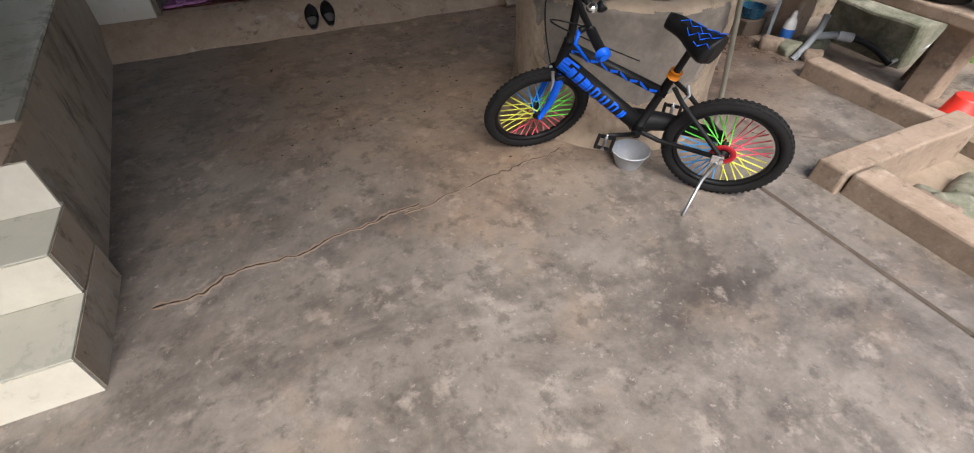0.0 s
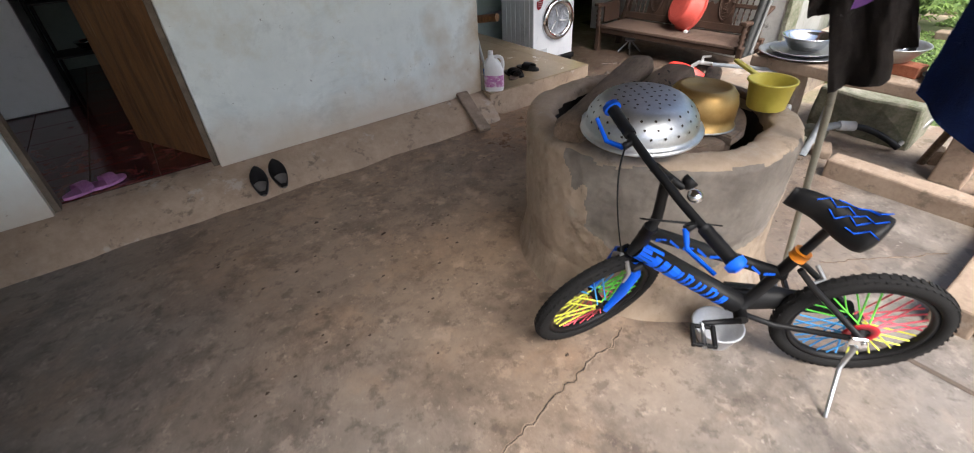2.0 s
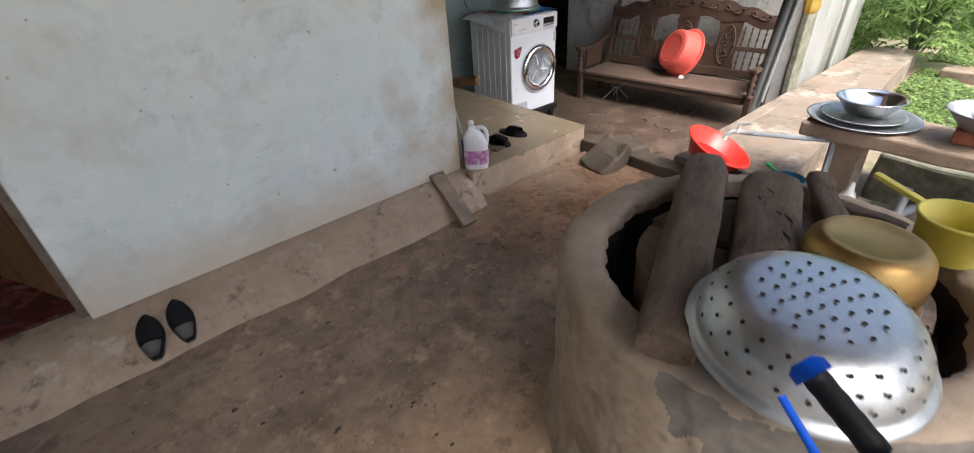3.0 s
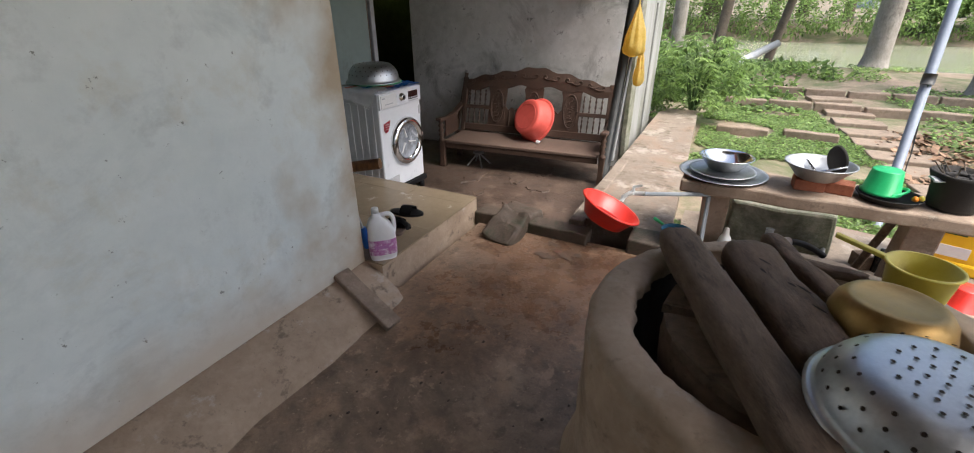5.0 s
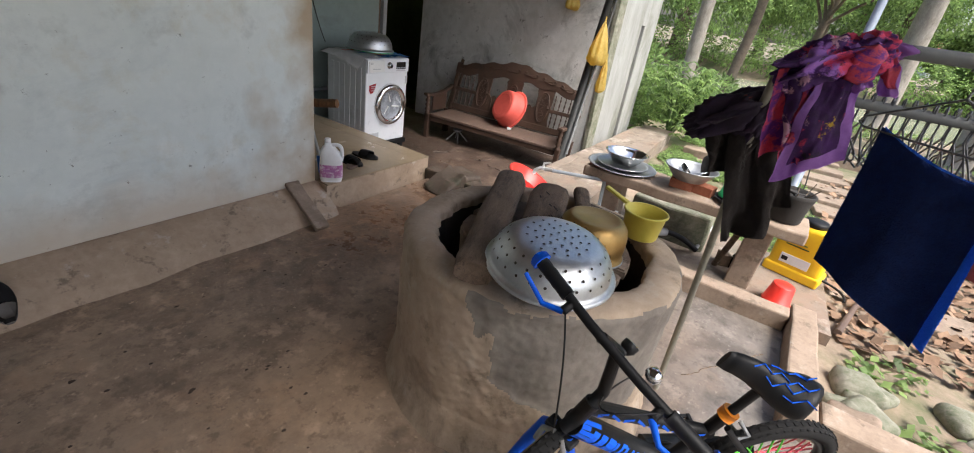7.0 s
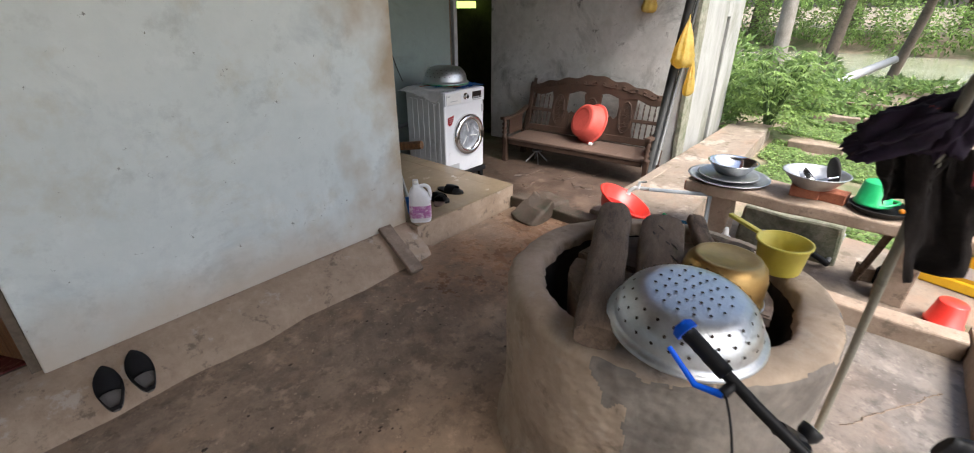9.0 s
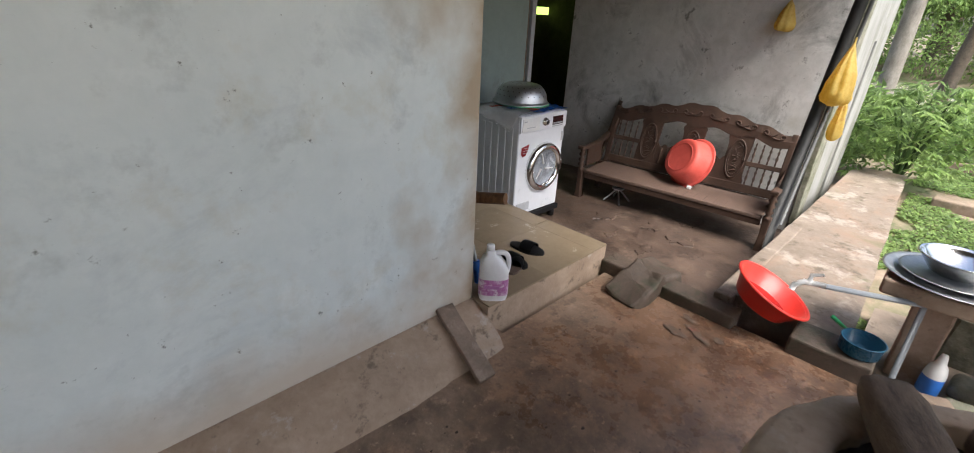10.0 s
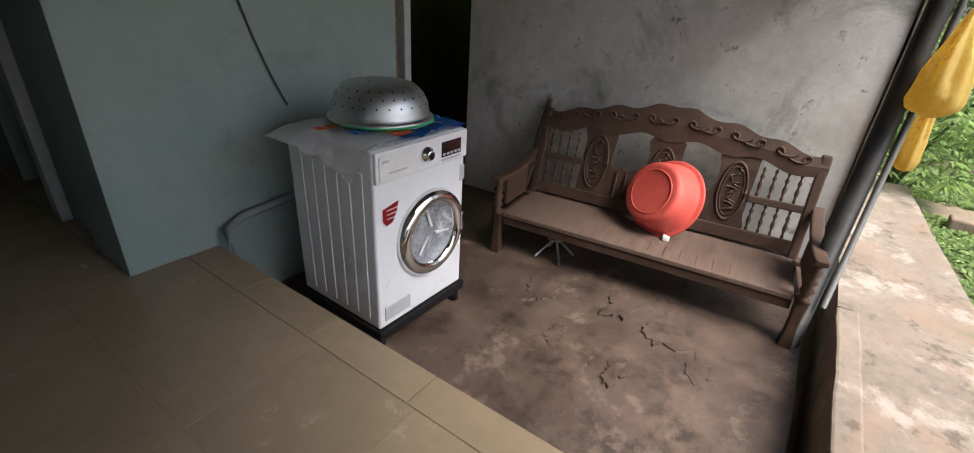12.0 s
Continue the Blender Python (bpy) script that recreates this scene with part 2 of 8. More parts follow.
M["blue_plastic"] = simple("blue_plastic", (0.003, 0.12, 0.80), 0.45, var=0.06, spec=0.25)
M["red_plastic"] = material("red_plastic", (0.66, 0.032, 0.022), (0.76, 0.05, 0.035), 6, 0.3, 0.42, 0, 0.03, 60)
M["red_faded"] = material("faded_red_plastic", (0.60, 0.075, 0.055), (0.74, 0.125, 0.10), 6, 0.5, 0.68, 0, 0.05, 60)
M["yellow_plastic"] = material("yellow_plastic", (0.66, 0.55, 0.075), (0.76, 0.66, 0.13), 5, 0.35, 0.5, 0, 0.03, 60)
M["yellow_tank"] = material("yellow_tank_plastic", (0.78, 0.45, 0.012), (0.86, 0.54, 0.02), 5, 0.35, 0.5, 0, 0.03, 60)
M["green_plastic"] = material("green_plastic", (0.012, 0.38, 0.12), (0.03, 0.50, 0.18), 5, 0.3, 0.4, 0, 0.03, 60)
M["white_plastic"] = material("white_plastic", (0.68, 0.68, 0.68), (0.78, 0.78, 0.77), 5, 0.3, 0.4, 0, 0.02, 60)
M["white_enamel"] = material("white_enamel", (0.70, 0.72, 0.75), (0.76, 0.78, 0.81), 3, 0.25, 0.35, 0, 0.01, 60)
M["grey_plastic"] = simple("grey_pvc", (0.22, 0.24, 0.26), 0.45)
M["lightgrey"] = simple("light_grey_plastic", (0.45, 0.46, 0.48), 0.45)
M["clear_plastic"] = simple("cloudy_plastic", (0.50, 0.52, 0.55), 0.3)
M["screen"] = simple("dark_display", (0.012, 0.012, 0.014), 0.15)
M["redlabel"] = simple("red_label", (0.42, 0.008, 0.02), 0.35)
M["orangelabel"] = simple("orange_print", (0.70, 0.09, 0.01), 0.45)
M["bluelabel"] = simple("blue_print", (0.03, 0.16, 0.55), 0.45)
M["pinklabel"] = material("pink_floral_label", (0.55, 0.30, 0.52), (0.36, 0.055, 0.24), 45, 0.35, 0.4, 0, 0, 60, (0.75, 0.66, 0.74), 25, 0.5, 0.6)
M["brick"] = material("red_brick", (0.26, 0.075, 0.04), (0.42, 0.155, 0.085), 14, 0.85, 0.95, 0, 0.6, 70, (0.12, 0.05, 0.035), 9, 0.58, 0.7)
M["char"] = simple("charcoal", (0.03, 0.027, 0.025), 0.9, bump=0.4)
M["orange"] = simple("orange_plastic", (0.75, 0.23, 0.01), 0.4)
M["towel"] = material("blue_terry", (0.008, 0.024, 0.115), (0.016, 0.045, 0.19), 30, 0.9, 1.0, 0, 0.9, 260)
# brighter towel blue, with the outdoor light on its reverse put into the colour
M["towel_edge"] = material("blue_terry_lit", (0.02, 0.13, 0.52), (0.04, 0.19, 0.62), 30, 0.9, 1.0, 0, 0.9, 260)
M["pinktowel"] = material("dusty_pink_terry", (0.30, 0.105, 0.115), (0.44, 0.19, 0.19), 25, 0.9, 1.0, 0, 0.9, 220)
M["scarf"] = material("flowered_scarf", (0.020, 0.007, 0.030), (0.085, 0.018, 0.15), 5, 0.75, 0.85, 0, 0.3, 200, (0.60, 0.05, 0.12), 5, 0.54, 0.57, layers=(((0.55, 0.30, 0.38), 9.0, 0.60, 0.63, 0.9), ((0.30, 0.13, 0.46), 4.0, 0.60, 0.63, 0.9), ((0.65, 0.42, 0.03), 16.0, 0.63, 0.66, 0.9), ((0.02, 0.015, 0.02), 11.0, 0.60, 0.64, 0.9)))
M["scarf_dark"] = material("dark_flowered_cloth", (0.012, 0.008, 0.016), (0.03, 0.015, 0.04), 12, 0.85, 0.9, 0, 0.3, 200, (0.35, 0.05, 0.03), 9, 0.62, 0.66)
M["darkcloth"] = material("charcoal_cloth", (0.018, 0.014, 0.013), (0.042, 0.033, 0.029), 20, 0.9, 1.0, 0, 0.5, 240)
M["bag"] = material("yellow_plastic_bag", (0.60, 0.42, 0.09), (0.76, 0.60, 0.20), 9, 0.45, 0.65, 0, 0.5, 40, (0.50, 0.20, 0.08), 8, 0.58, 0.70)
M["whitebag"] = material("woven_white_sack", (0.74, 0.75, 0.77), (0.84, 0.85, 0.86), 10, 0.35, 0.5, 0, 0.3, 90)
M["purple"] = material("purple_sandal", (0.36, 0.13, 0.34), (0.50, 0.23, 0.46), 60, 0.5, 0.6, 0, 0.1, 90)
M["shoe"] = simple("black_shoe_cloth", (0.022, 0.021, 0.023), 0.85, bump=0.3)
M["shoegrey"] = simple("grey_shoe_lining", (0.20, 0.185, 0.17), 0.9)
M["water"] = material("pond_water", (0.28, 0.29, 0.20), (0.34, 0.35, 0.25), 0.4, 0.12, 0.2, 0, 0.05, 3)
M["glass"] = simple("dark_glass", (0.012, 0.013, 0.015), 0.05)
M["bark"] = material("pale_bark", (0.19, 0.165, 0.14), (0.36, 0.33, 0.29), 7, 0.9, 0.98, 0, 0.8, 40, (0.1, 0.09, 0.07), 3, 0.56, 0.7, stretch=(1, 1, 0.5))
M["darkbark"] = material("brown_bark", (0.09, 0.07, 0.052), (0.19, 0.15, 0.115), 7, 0.9, 0.98, 0, 0.8, 40)
M["leaf"] = material("leaf_green", (0.14, 0.22, 0.075), (0.23, 0.33, 0.125), 1.5, 0.5, 0.65, 0, 0, 60, vary=0.45)
M["leaf_dark"] = material("leaf_dark", (0.10, 0.16, 0.06), (0.16, 0.24, 0.095), 1.5, 0.5, 0.65, 0, 0, 60, vary=0.45)
M["leaf_light"] = material("leaf_yellow_green", (0.22, 0.33, 0.10), (0.32, 0.44, 0.16), 1.5, 0.5, 0.65, 0, 0, 60, vary=0.35)
M["deadleaf"] = material("dead_leaves", (0.13, 0.075, 0.042), (0.30, 0.19, 0.12), 3, 0.8, 0.9, 0, 0, 60, vary=0.4)
M["ground"] = material("garden_soil", (0.19, 0.14, 0.10), (0.32, 0.25, 0.185), 2.2, 0.9, 0.98, 0, 0.8, 30, (0.10, 0.115, 0.05), 0.5, 0.46, 0.58, detail=9)
M["roofred"] = material("red_roof_tile", (0.30, 0.09, 0.065), (0.42, 0.16, 0.12), 3, 0.8)
M["farwall"] = simple("far_white_wall", (0.66, 0.66, 0.62), 0.8)
M["wire"] = simple("wire", (0.05, 0.05, 0.05), 0.5)
M["hanger"] = simple("hanger_wire", (0.13, 0.13, 0.135), 0.4, metal=0.3)
M["darkbar"] = material("dark_grey_bar", (0.075, 0.078, 0.078), (0.115, 0.118, 0.115), 9, 0.5, 0.65, 0.1, 0.1, 60)
M["scarf_red"] = material("red_flower_print", (0.45, 0.02, 0.06), (0.62, 0.10, 0.14), 12, 0.7, 0.8, 0, 0.2, 200, (0.12, 0.015, 0.18), 9, 0.52, 0.57)
M["scarf_lilac"] = material("lilac_print", (0.30, 0.12, 0.44), (0.42, 0.20, 0.55), 10, 0.7, 0.8, 0, 0.2, 200, (0.14, 0.02, 0.28), 6, 0.54, 0.6)
for nm, colour in (("spoke_green", (0.16, 0.75, 0.08)), ("spoke_yellow", (0.80, 0.80, 0.10)), ("spoke_pink", (0.80, 0.12, 0.17)), ("spoke_blue", (0.05, 0.35, 0.80))):
    M[nm] = simple(nm, colour, 0.4, var=0.04, bump=0)


for nm in ("leaf", "leaf_dark", "leaf_light", "bag"):
    nt_ = M[nm].node_tree
    tr = nt_.nodes.new("ShaderNodeBsdfTranslucent")
    ms = nt_.nodes.new("ShaderNodeMixShader")
    ms.inputs[0].default_value = 0.6
    pr_ = nt_.nodes["Principled BSDF"]
    nt_.links.new(pr_.inputs["Base Color"].links[0].from_socket, tr.inputs[0])
    nt_.links.new(pr_.outputs[0], ms.inputs[1])
    nt_.links.new(tr.outputs[0], ms.inputs[2])
    nt_.links.new(ms.outputs[0], nt_.nodes["Material Output"].inputs[0])


# White wall paint: pale blue-grey limewash with tan splash stains along its foot and grey damp patches.
def white_wall_material():
    m = material("pale_limewash", (0.60, 0.645, 0.635), (0.70, 0.74, 0.725), 1.6, 0.75, 0.9, 0, 0.15, 60, (0.47, 0.515, 0.52), 1.5, 0.54, 0.74, detail=8, layers=(((0.36, 0.385, 0.375), 4.2, 0.55, 0.68, 0.45), ((0.48, 0.43, 0.31), 2.2, 0.53, 0.68, 0.45), ((0.78, 0.81, 0.80), 3.3, 0.58, 0.68, 0.5), ((0.13, 0.135, 0.12), 17.0, 0.655, 0.69, 0.8), ((0.11, 0.115, 0.10), 42.0, 0.67, 0.70, 0.8)))
    n, l = m.node_tree.nodes, m.node_tree.links
    p = n["Principled BSDF"]
    base = p.inputs["Base Color"].links[0].from_socket
    ge = n.new("ShaderNodeNewGeometry")
    sx = n.new("ShaderNodeSeparateXYZ")
    l.new(ge.outputs["Position"], sx.inputs[0])
    ns = n.new("ShaderNodeTexNoise")
    ns.inputs["Scale"].default_value, ns.inputs["Detail"].default_value = 3.0, 8
    l.new(ge.outputs["Position"], ns.inputs["Vector"])
    a = n.new("ShaderNodeMath")
    a.operation = "MULTIPLY_ADD"
    a.inputs[1].default_value = -0.55
    l.new(ns.outputs[0], a.inputs[0])
    l.new(sx.outputs[2], a.inputs[2])
    r = n.new("ShaderNodeMapRange")
    r.inputs[1].default_value, r.inputs[2].default_value, r.inputs[3].default_value, r.inputs[4].default_value = -0.10, 0.20, 0.75, 0.0
    l.new(a.outputs[0], r.inputs[0])
    mx = n.new("ShaderNodeMix")
    mx.data_type = "RGBA"
    l.new(r.outputs[0], mx.inputs[0])
    l.new(base, mx.inputs[6])
    mx.inputs[7].default_value = (0.52, 0.42, 0.32, 1)
    # rust-brown run beside the corner
    b = n.new("ShaderNodeMath")
    b.operation = "MULTIPLY_ADD"
    b.inputs[1].default_value = 1.15
    l.new(ns.outputs[0], b.inputs[0])
    l.new(sx.outputs[0], b.inputs[2])
    r2 = n.new("ShaderNodeMapRange")
    r2.inputs[1].default_value, r2.inputs[2].default_value, r2.inputs[4].default_value = 3.20, 3.58, 0.85
    l.new(b.outputs[0], r2.inputs[0])
    mx2 = n.new("ShaderNodeMix")
    mx2.data_type = "RGBA"
    l.new(r2.outputs[0], mx2.inputs[0])
    l.new(mx.outputs[2], mx2.inputs[6])
    mx2.inputs[7].default_value = (0.37, 0.265, 0.155, 1)
    l.new(mx2.outputs[2], p.inputs["Base Color"])
    return m


M["whitewall"] = white_wall_material()


# Tint that spreads over the concrete from a centre; damp brown at the tap.
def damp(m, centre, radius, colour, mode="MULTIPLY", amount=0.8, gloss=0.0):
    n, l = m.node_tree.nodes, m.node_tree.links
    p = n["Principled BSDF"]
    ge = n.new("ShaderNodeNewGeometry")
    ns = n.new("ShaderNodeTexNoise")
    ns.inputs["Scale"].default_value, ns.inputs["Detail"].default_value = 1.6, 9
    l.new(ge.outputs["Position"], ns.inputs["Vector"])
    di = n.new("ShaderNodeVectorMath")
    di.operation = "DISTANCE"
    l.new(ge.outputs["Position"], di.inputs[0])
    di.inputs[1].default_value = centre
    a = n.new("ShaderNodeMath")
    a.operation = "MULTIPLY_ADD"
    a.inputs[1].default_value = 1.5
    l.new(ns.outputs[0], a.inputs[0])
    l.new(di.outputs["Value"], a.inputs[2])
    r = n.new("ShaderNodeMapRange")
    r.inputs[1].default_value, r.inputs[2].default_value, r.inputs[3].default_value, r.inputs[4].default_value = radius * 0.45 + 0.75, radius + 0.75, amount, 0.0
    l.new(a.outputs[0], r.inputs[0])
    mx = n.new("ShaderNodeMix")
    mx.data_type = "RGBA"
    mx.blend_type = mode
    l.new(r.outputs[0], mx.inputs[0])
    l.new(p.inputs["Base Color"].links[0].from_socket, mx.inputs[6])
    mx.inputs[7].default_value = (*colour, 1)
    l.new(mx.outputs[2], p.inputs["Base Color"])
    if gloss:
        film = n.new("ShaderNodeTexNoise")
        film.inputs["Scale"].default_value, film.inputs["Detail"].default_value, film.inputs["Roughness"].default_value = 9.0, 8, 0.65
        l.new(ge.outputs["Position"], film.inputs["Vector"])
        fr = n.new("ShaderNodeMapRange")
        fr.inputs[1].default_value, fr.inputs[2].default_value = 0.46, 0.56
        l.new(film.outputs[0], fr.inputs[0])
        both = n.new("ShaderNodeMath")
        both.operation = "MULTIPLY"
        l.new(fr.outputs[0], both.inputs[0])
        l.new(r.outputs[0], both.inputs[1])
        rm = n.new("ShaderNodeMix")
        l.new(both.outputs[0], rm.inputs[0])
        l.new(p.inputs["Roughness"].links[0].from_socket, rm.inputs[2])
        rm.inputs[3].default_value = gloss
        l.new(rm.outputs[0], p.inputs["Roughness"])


# ochre earth trodden in by the house wall, plus painted brightness for missing light
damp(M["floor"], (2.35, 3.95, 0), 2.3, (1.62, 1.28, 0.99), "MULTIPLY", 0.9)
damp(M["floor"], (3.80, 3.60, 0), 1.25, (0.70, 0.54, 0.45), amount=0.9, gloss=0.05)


M["redwater"] = simple("water_over_red", (0.35, 0.012, 0.010), 0.03, bump=0.02)
M["tealenamel"] = simple("teal_enamel", (0.02, 0.11, 0.20), 0.25)
M["ventleaf"] = bpy.data.materials.new("bright_outside")
M["ventleaf"].use_nodes = True
_p = M["ventleaf"].node_tree.nodes["Principled BSDF"]
_p.inputs["Base Color"].default_value = (0.2, 0.4, 0.05, 1)
_p.inputs["Emission Color"].default_value = (0.55, 0.9, 0.15, 1)
_p.inputs["Emission Strength"].default_value = 1.2


# ---- mesh helpers ----
def ease(bm):
    for f in bm.faces:
        f.smooth = True
    return bm


def part(name, bm, mat, parent=None, label=""):
    """Links a bmesh as one mesh object, under a thing or a part where one is given."""
    me = bpy.data.meshes.new(name)
    bm.to_mesh(me)
    bm.free()
    for mt in mat if isinstance(mat, (list, tuple)) else [mat]:
        me.materials.append(M[mt])
    ob = new(name, me)
    if parent is not None:
        ob.parent = parent
    if label:
        ob["label"] = label
    return ob


def thing(name, m, label, category, group="", kind=""):
    ob = new(name)
    ob.empty_display_size = 0.1
    ob.matrix_world = m
    return tagged(ob, label, category, group, kind)


def box(bm, lo, hi, bevel=0.0, seg=2):
    """Adds a box with softened edges to bm."""
    r = bmesh.ops.create_cube(bm, size=1.0)
    vs = r["verts"]
    for v in vs:
        v.co = Vector([lo[i] + (v.co[i] + 0.5) * (hi[i] - lo[i]) for i in range(3)])
    if bevel:
        es = list({e for v in vs for e in v.link_edges})
        bmesh.ops.bevel(bm, geom=es, offset=bevel, segments=seg, affect="EDGES", profile=0.5)
    return bm


def boxb(lo, hi, bevel=0.0, seg=2):
    return box(bmesh.new(), lo, hi, bevel, seg)


def lathe(bm, profile, n=32, m=None, close=False):
    """Revolves (radius, height) pairs round z."""
    rings = []
    for r, z in profile:
        rings.append([bm.verts.new((r * math.cos(2 * math.pi * k / n), r * math.sin(2 * math.pi * k / n), z)) for k in range(n)] if r > 1e-5 else [bm.verts.new((0, 0, z))])
    new_verts = [v for ring in rings for v in ring]
    pairs = list(zip(rings, rings[1:]))
    if close:
        pairs.append((rings[-1], rings[0]))
    for a, b in pairs:
        for k in range(n):
            k2 = (k + 1) % n
            if len(a) == 1 and len(b) == 1:
                continue
            if len(a) == 1:
                bm.faces.new((a[0], b[k2], b[k]))
            elif len(b) == 1:
                bm.faces.new((a[k], a[k2], b[0]))
            else:
                bm.faces.new((a[k], a[k2], b[k2], b[k]))
    for f in bm.faces:
        f.smooth = True
    if m is not None:
        for v in new_verts:
            v.co = m @ v.co
    return bm


def latheb(profile, n=32, m=None, close=False):
    return lathe(bmesh.new(), profile, n, m, close)


def tube(bm, pts, radius, n=10, caps=True):
    """A round rod along points; radius is one number or one per point."""
    pts = [Vector(p) for p in pts]
    rad = radius if isinstance(radius, (list, tuple)) else [radius] * len(pts)
    up = Vector((0.13, 0.31, 0.94))
    rings = []
    for i, p in enumerate(pts):
        d = (pts[min(i + 1, len(pts) - 1)] - pts[max(i - 1, 0)]).normalized()
        a = d.cross(up)
        if a.length < 0.05:
            a = d.cross(Vector((1, 0, 0)))
        a.normalize()
        b = d.cross(a)
        rings.append([bm.verts.new(p + rad[i] * (math.cos(2 * math.pi * k / n) * a + math.sin(2 * math.pi * k / n) * b)) for k in range(n)])
    for r0, r1 in zip(rings, rings[1:]):
        for k in range(n):
            bm.faces.new((r0[k], r0[(k + 1) % n], r1[(k + 1) % n], r1[k])).smooth = True
    if caps:
        bm.faces.new(rings[0])
        bm.faces.new(rings[-1][::-1])
    return bm


def tubeb(pts, radius, n=10, caps=True):
    return tube(bmesh.new(), pts, radius, n, caps)


def bend(p0, p1, p2, n=8):
    """Points of a smooth curve through three."""
    p0, p1, p2 = Vector(p0), Vector(p1), Vector(p2)
    c = 2 * p1 - 0.5 * (p0 + p2)
    return [(1 - t) ** 2 * p0 + 2 * t * (1 - t) * c + t * t * p2 for t in (k / n for k in range(n + 1))]


def ngon(bm, pts, z0, z1):
    """An upright prism over a plan outline."""
    lo = [bm.verts.new((x, y, z0)) for x, y in pts]
    hi = [bm.verts.new((x, y, z1)) for x, y in pts]
    bm.faces.new(hi)
    bm.faces.new(lo[::-1])
    for k in range(len(pts)):
        k2 = (k + 1) % len(pts)
        bm.faces.new((lo[k], lo[k2], hi[k2], hi[k]))
    bmesh.ops.recalc_face_normals(bm, faces=bm.faces[:])
    return bm


def jolt(bm, amount, scale, seed=0.0):
    """Pushes vertices about by smooth noise, for hand-made surfaces."""
    for v in bm.verts:
        v.co += amount * noise.noise_vector(v.co * scale + Vector((seed, 0, 0)))
    return bm


def dense(lo, hi, step, bevel=0.0):
    """A box cut into cells, to be made uneven."""
    bm = boxb(lo, hi, bevel, 2)
    for ax in range(3):
        k = int((hi[ax] - lo[ax]) / step)
        for i in range(1, k + 1):
            co = Vector((0, 0, 0))
            co[ax] = lo[ax] + (hi[ax] - lo[ax]) * i / (k + 1)
            nn = Vector((0, 0, 0))
            nn[ax] = 1
            bmesh.ops.bisect_plane(bm, geom=bm.verts[:] + bm.edges[:] + bm.faces[:], plane_co=co, plane_no=nn)
    return bm


def structure(name, bm, mat, label="", category=""):
    return tagged(part(name, bm, mat), label, category, "", "structure")


# ---- the setting ----
FW = 4.617  # face of the pale house wall
X1 = 2.99  # its corner
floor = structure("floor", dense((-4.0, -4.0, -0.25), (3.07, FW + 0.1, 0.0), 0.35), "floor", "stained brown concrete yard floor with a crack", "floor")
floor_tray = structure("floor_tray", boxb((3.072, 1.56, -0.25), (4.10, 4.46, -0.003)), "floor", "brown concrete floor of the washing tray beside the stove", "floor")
floor_apron = structure("pavement_apron", ngon(bmesh.new(), [(4.102, 1.38), (5.05, 1.42), (5.2, 2.2), (5.0, 3.14), (4.102, 3.14)], -0.25, -0.02), "path", "pale worn concrete apron under the work table", "pavement")
bm = ngon(bmesh.new(), [(4.28, 3.17), (4.85, 3.195), (5.4, 3.22), (6.1, 3.25), (7.2, 3.31), (8.35, 3.36), (8.35, 3.83), (5.74, 3.83), (5.74, 3.76), (4.28, 3.735)], -0.25, 0.085)
bmesh.ops.triangulate(bm, faces=bm.faces[:])
for ax in range(2):
    for k in range(1, 42):
        co = Vector((4.2 + 0.1 * k, 0, 0)) if ax == 0 else Vector((0, 3.1 + 0.02 * k, 0))
        bmesh.ops.bisect_plane(bm, geom=bm.verts[:] + bm.edges[:] + bm.faces[:], plane_co=co, plane_no=Vector((1, 0, 0)) if ax == 0 else Vector((0, 1, 0)))
for v in bm.verts:
    edge = 0.012 * noise.noise(Vector((v.co.x * 2, 0, 0))) + 0.005 * noise.noise(Vector((v.co.x * 7, 0, 0)))
    if v.co.y < 3.45:
        v.co.y += edge
    if v.co.z > 0:
        v.co.z += 0.009 * noise.noise(v.co * 2.2) + 0.004 * noise.noise(v.co * 9)
path = structure("pavement_path", bm, "path", "weathered concrete garden path beside the house", "pavement")
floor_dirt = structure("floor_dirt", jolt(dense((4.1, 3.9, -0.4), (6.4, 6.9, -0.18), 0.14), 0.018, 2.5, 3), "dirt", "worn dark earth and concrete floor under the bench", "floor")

# pale house wall with its doorway
wl, wr, dl, dr, H = -0.60, X1, 0.205, 1.035, 3.0
bm = boxb((wl, FW, 0.17), (dl, FW + 0.13, H))
wall_west = structure("wall_front_west", bm, "whitewall", "pale limewashed house wall beside the doorway", "wall")
wall_front = structure("wall_front", boxb((dr, FW, 0.17), (wr, FW + 0.13, H), 0.006), "whitewall", "pale limewashed house wall with tan splash stains", "wall")
wall_over = structure("wall_over_door", boxb((dl, FW, 2.2), (dr, FW + 0.13, H)), "whitewall", "pale limewashed wall over the doorway", "wall")
wall_side = structure("wall_side", boxb((X1 - 0.13, FW + 0.132, 0.17), (X1, 9.0, H)), "green_wall", "green limewashed side wall of the corridor", "wall")

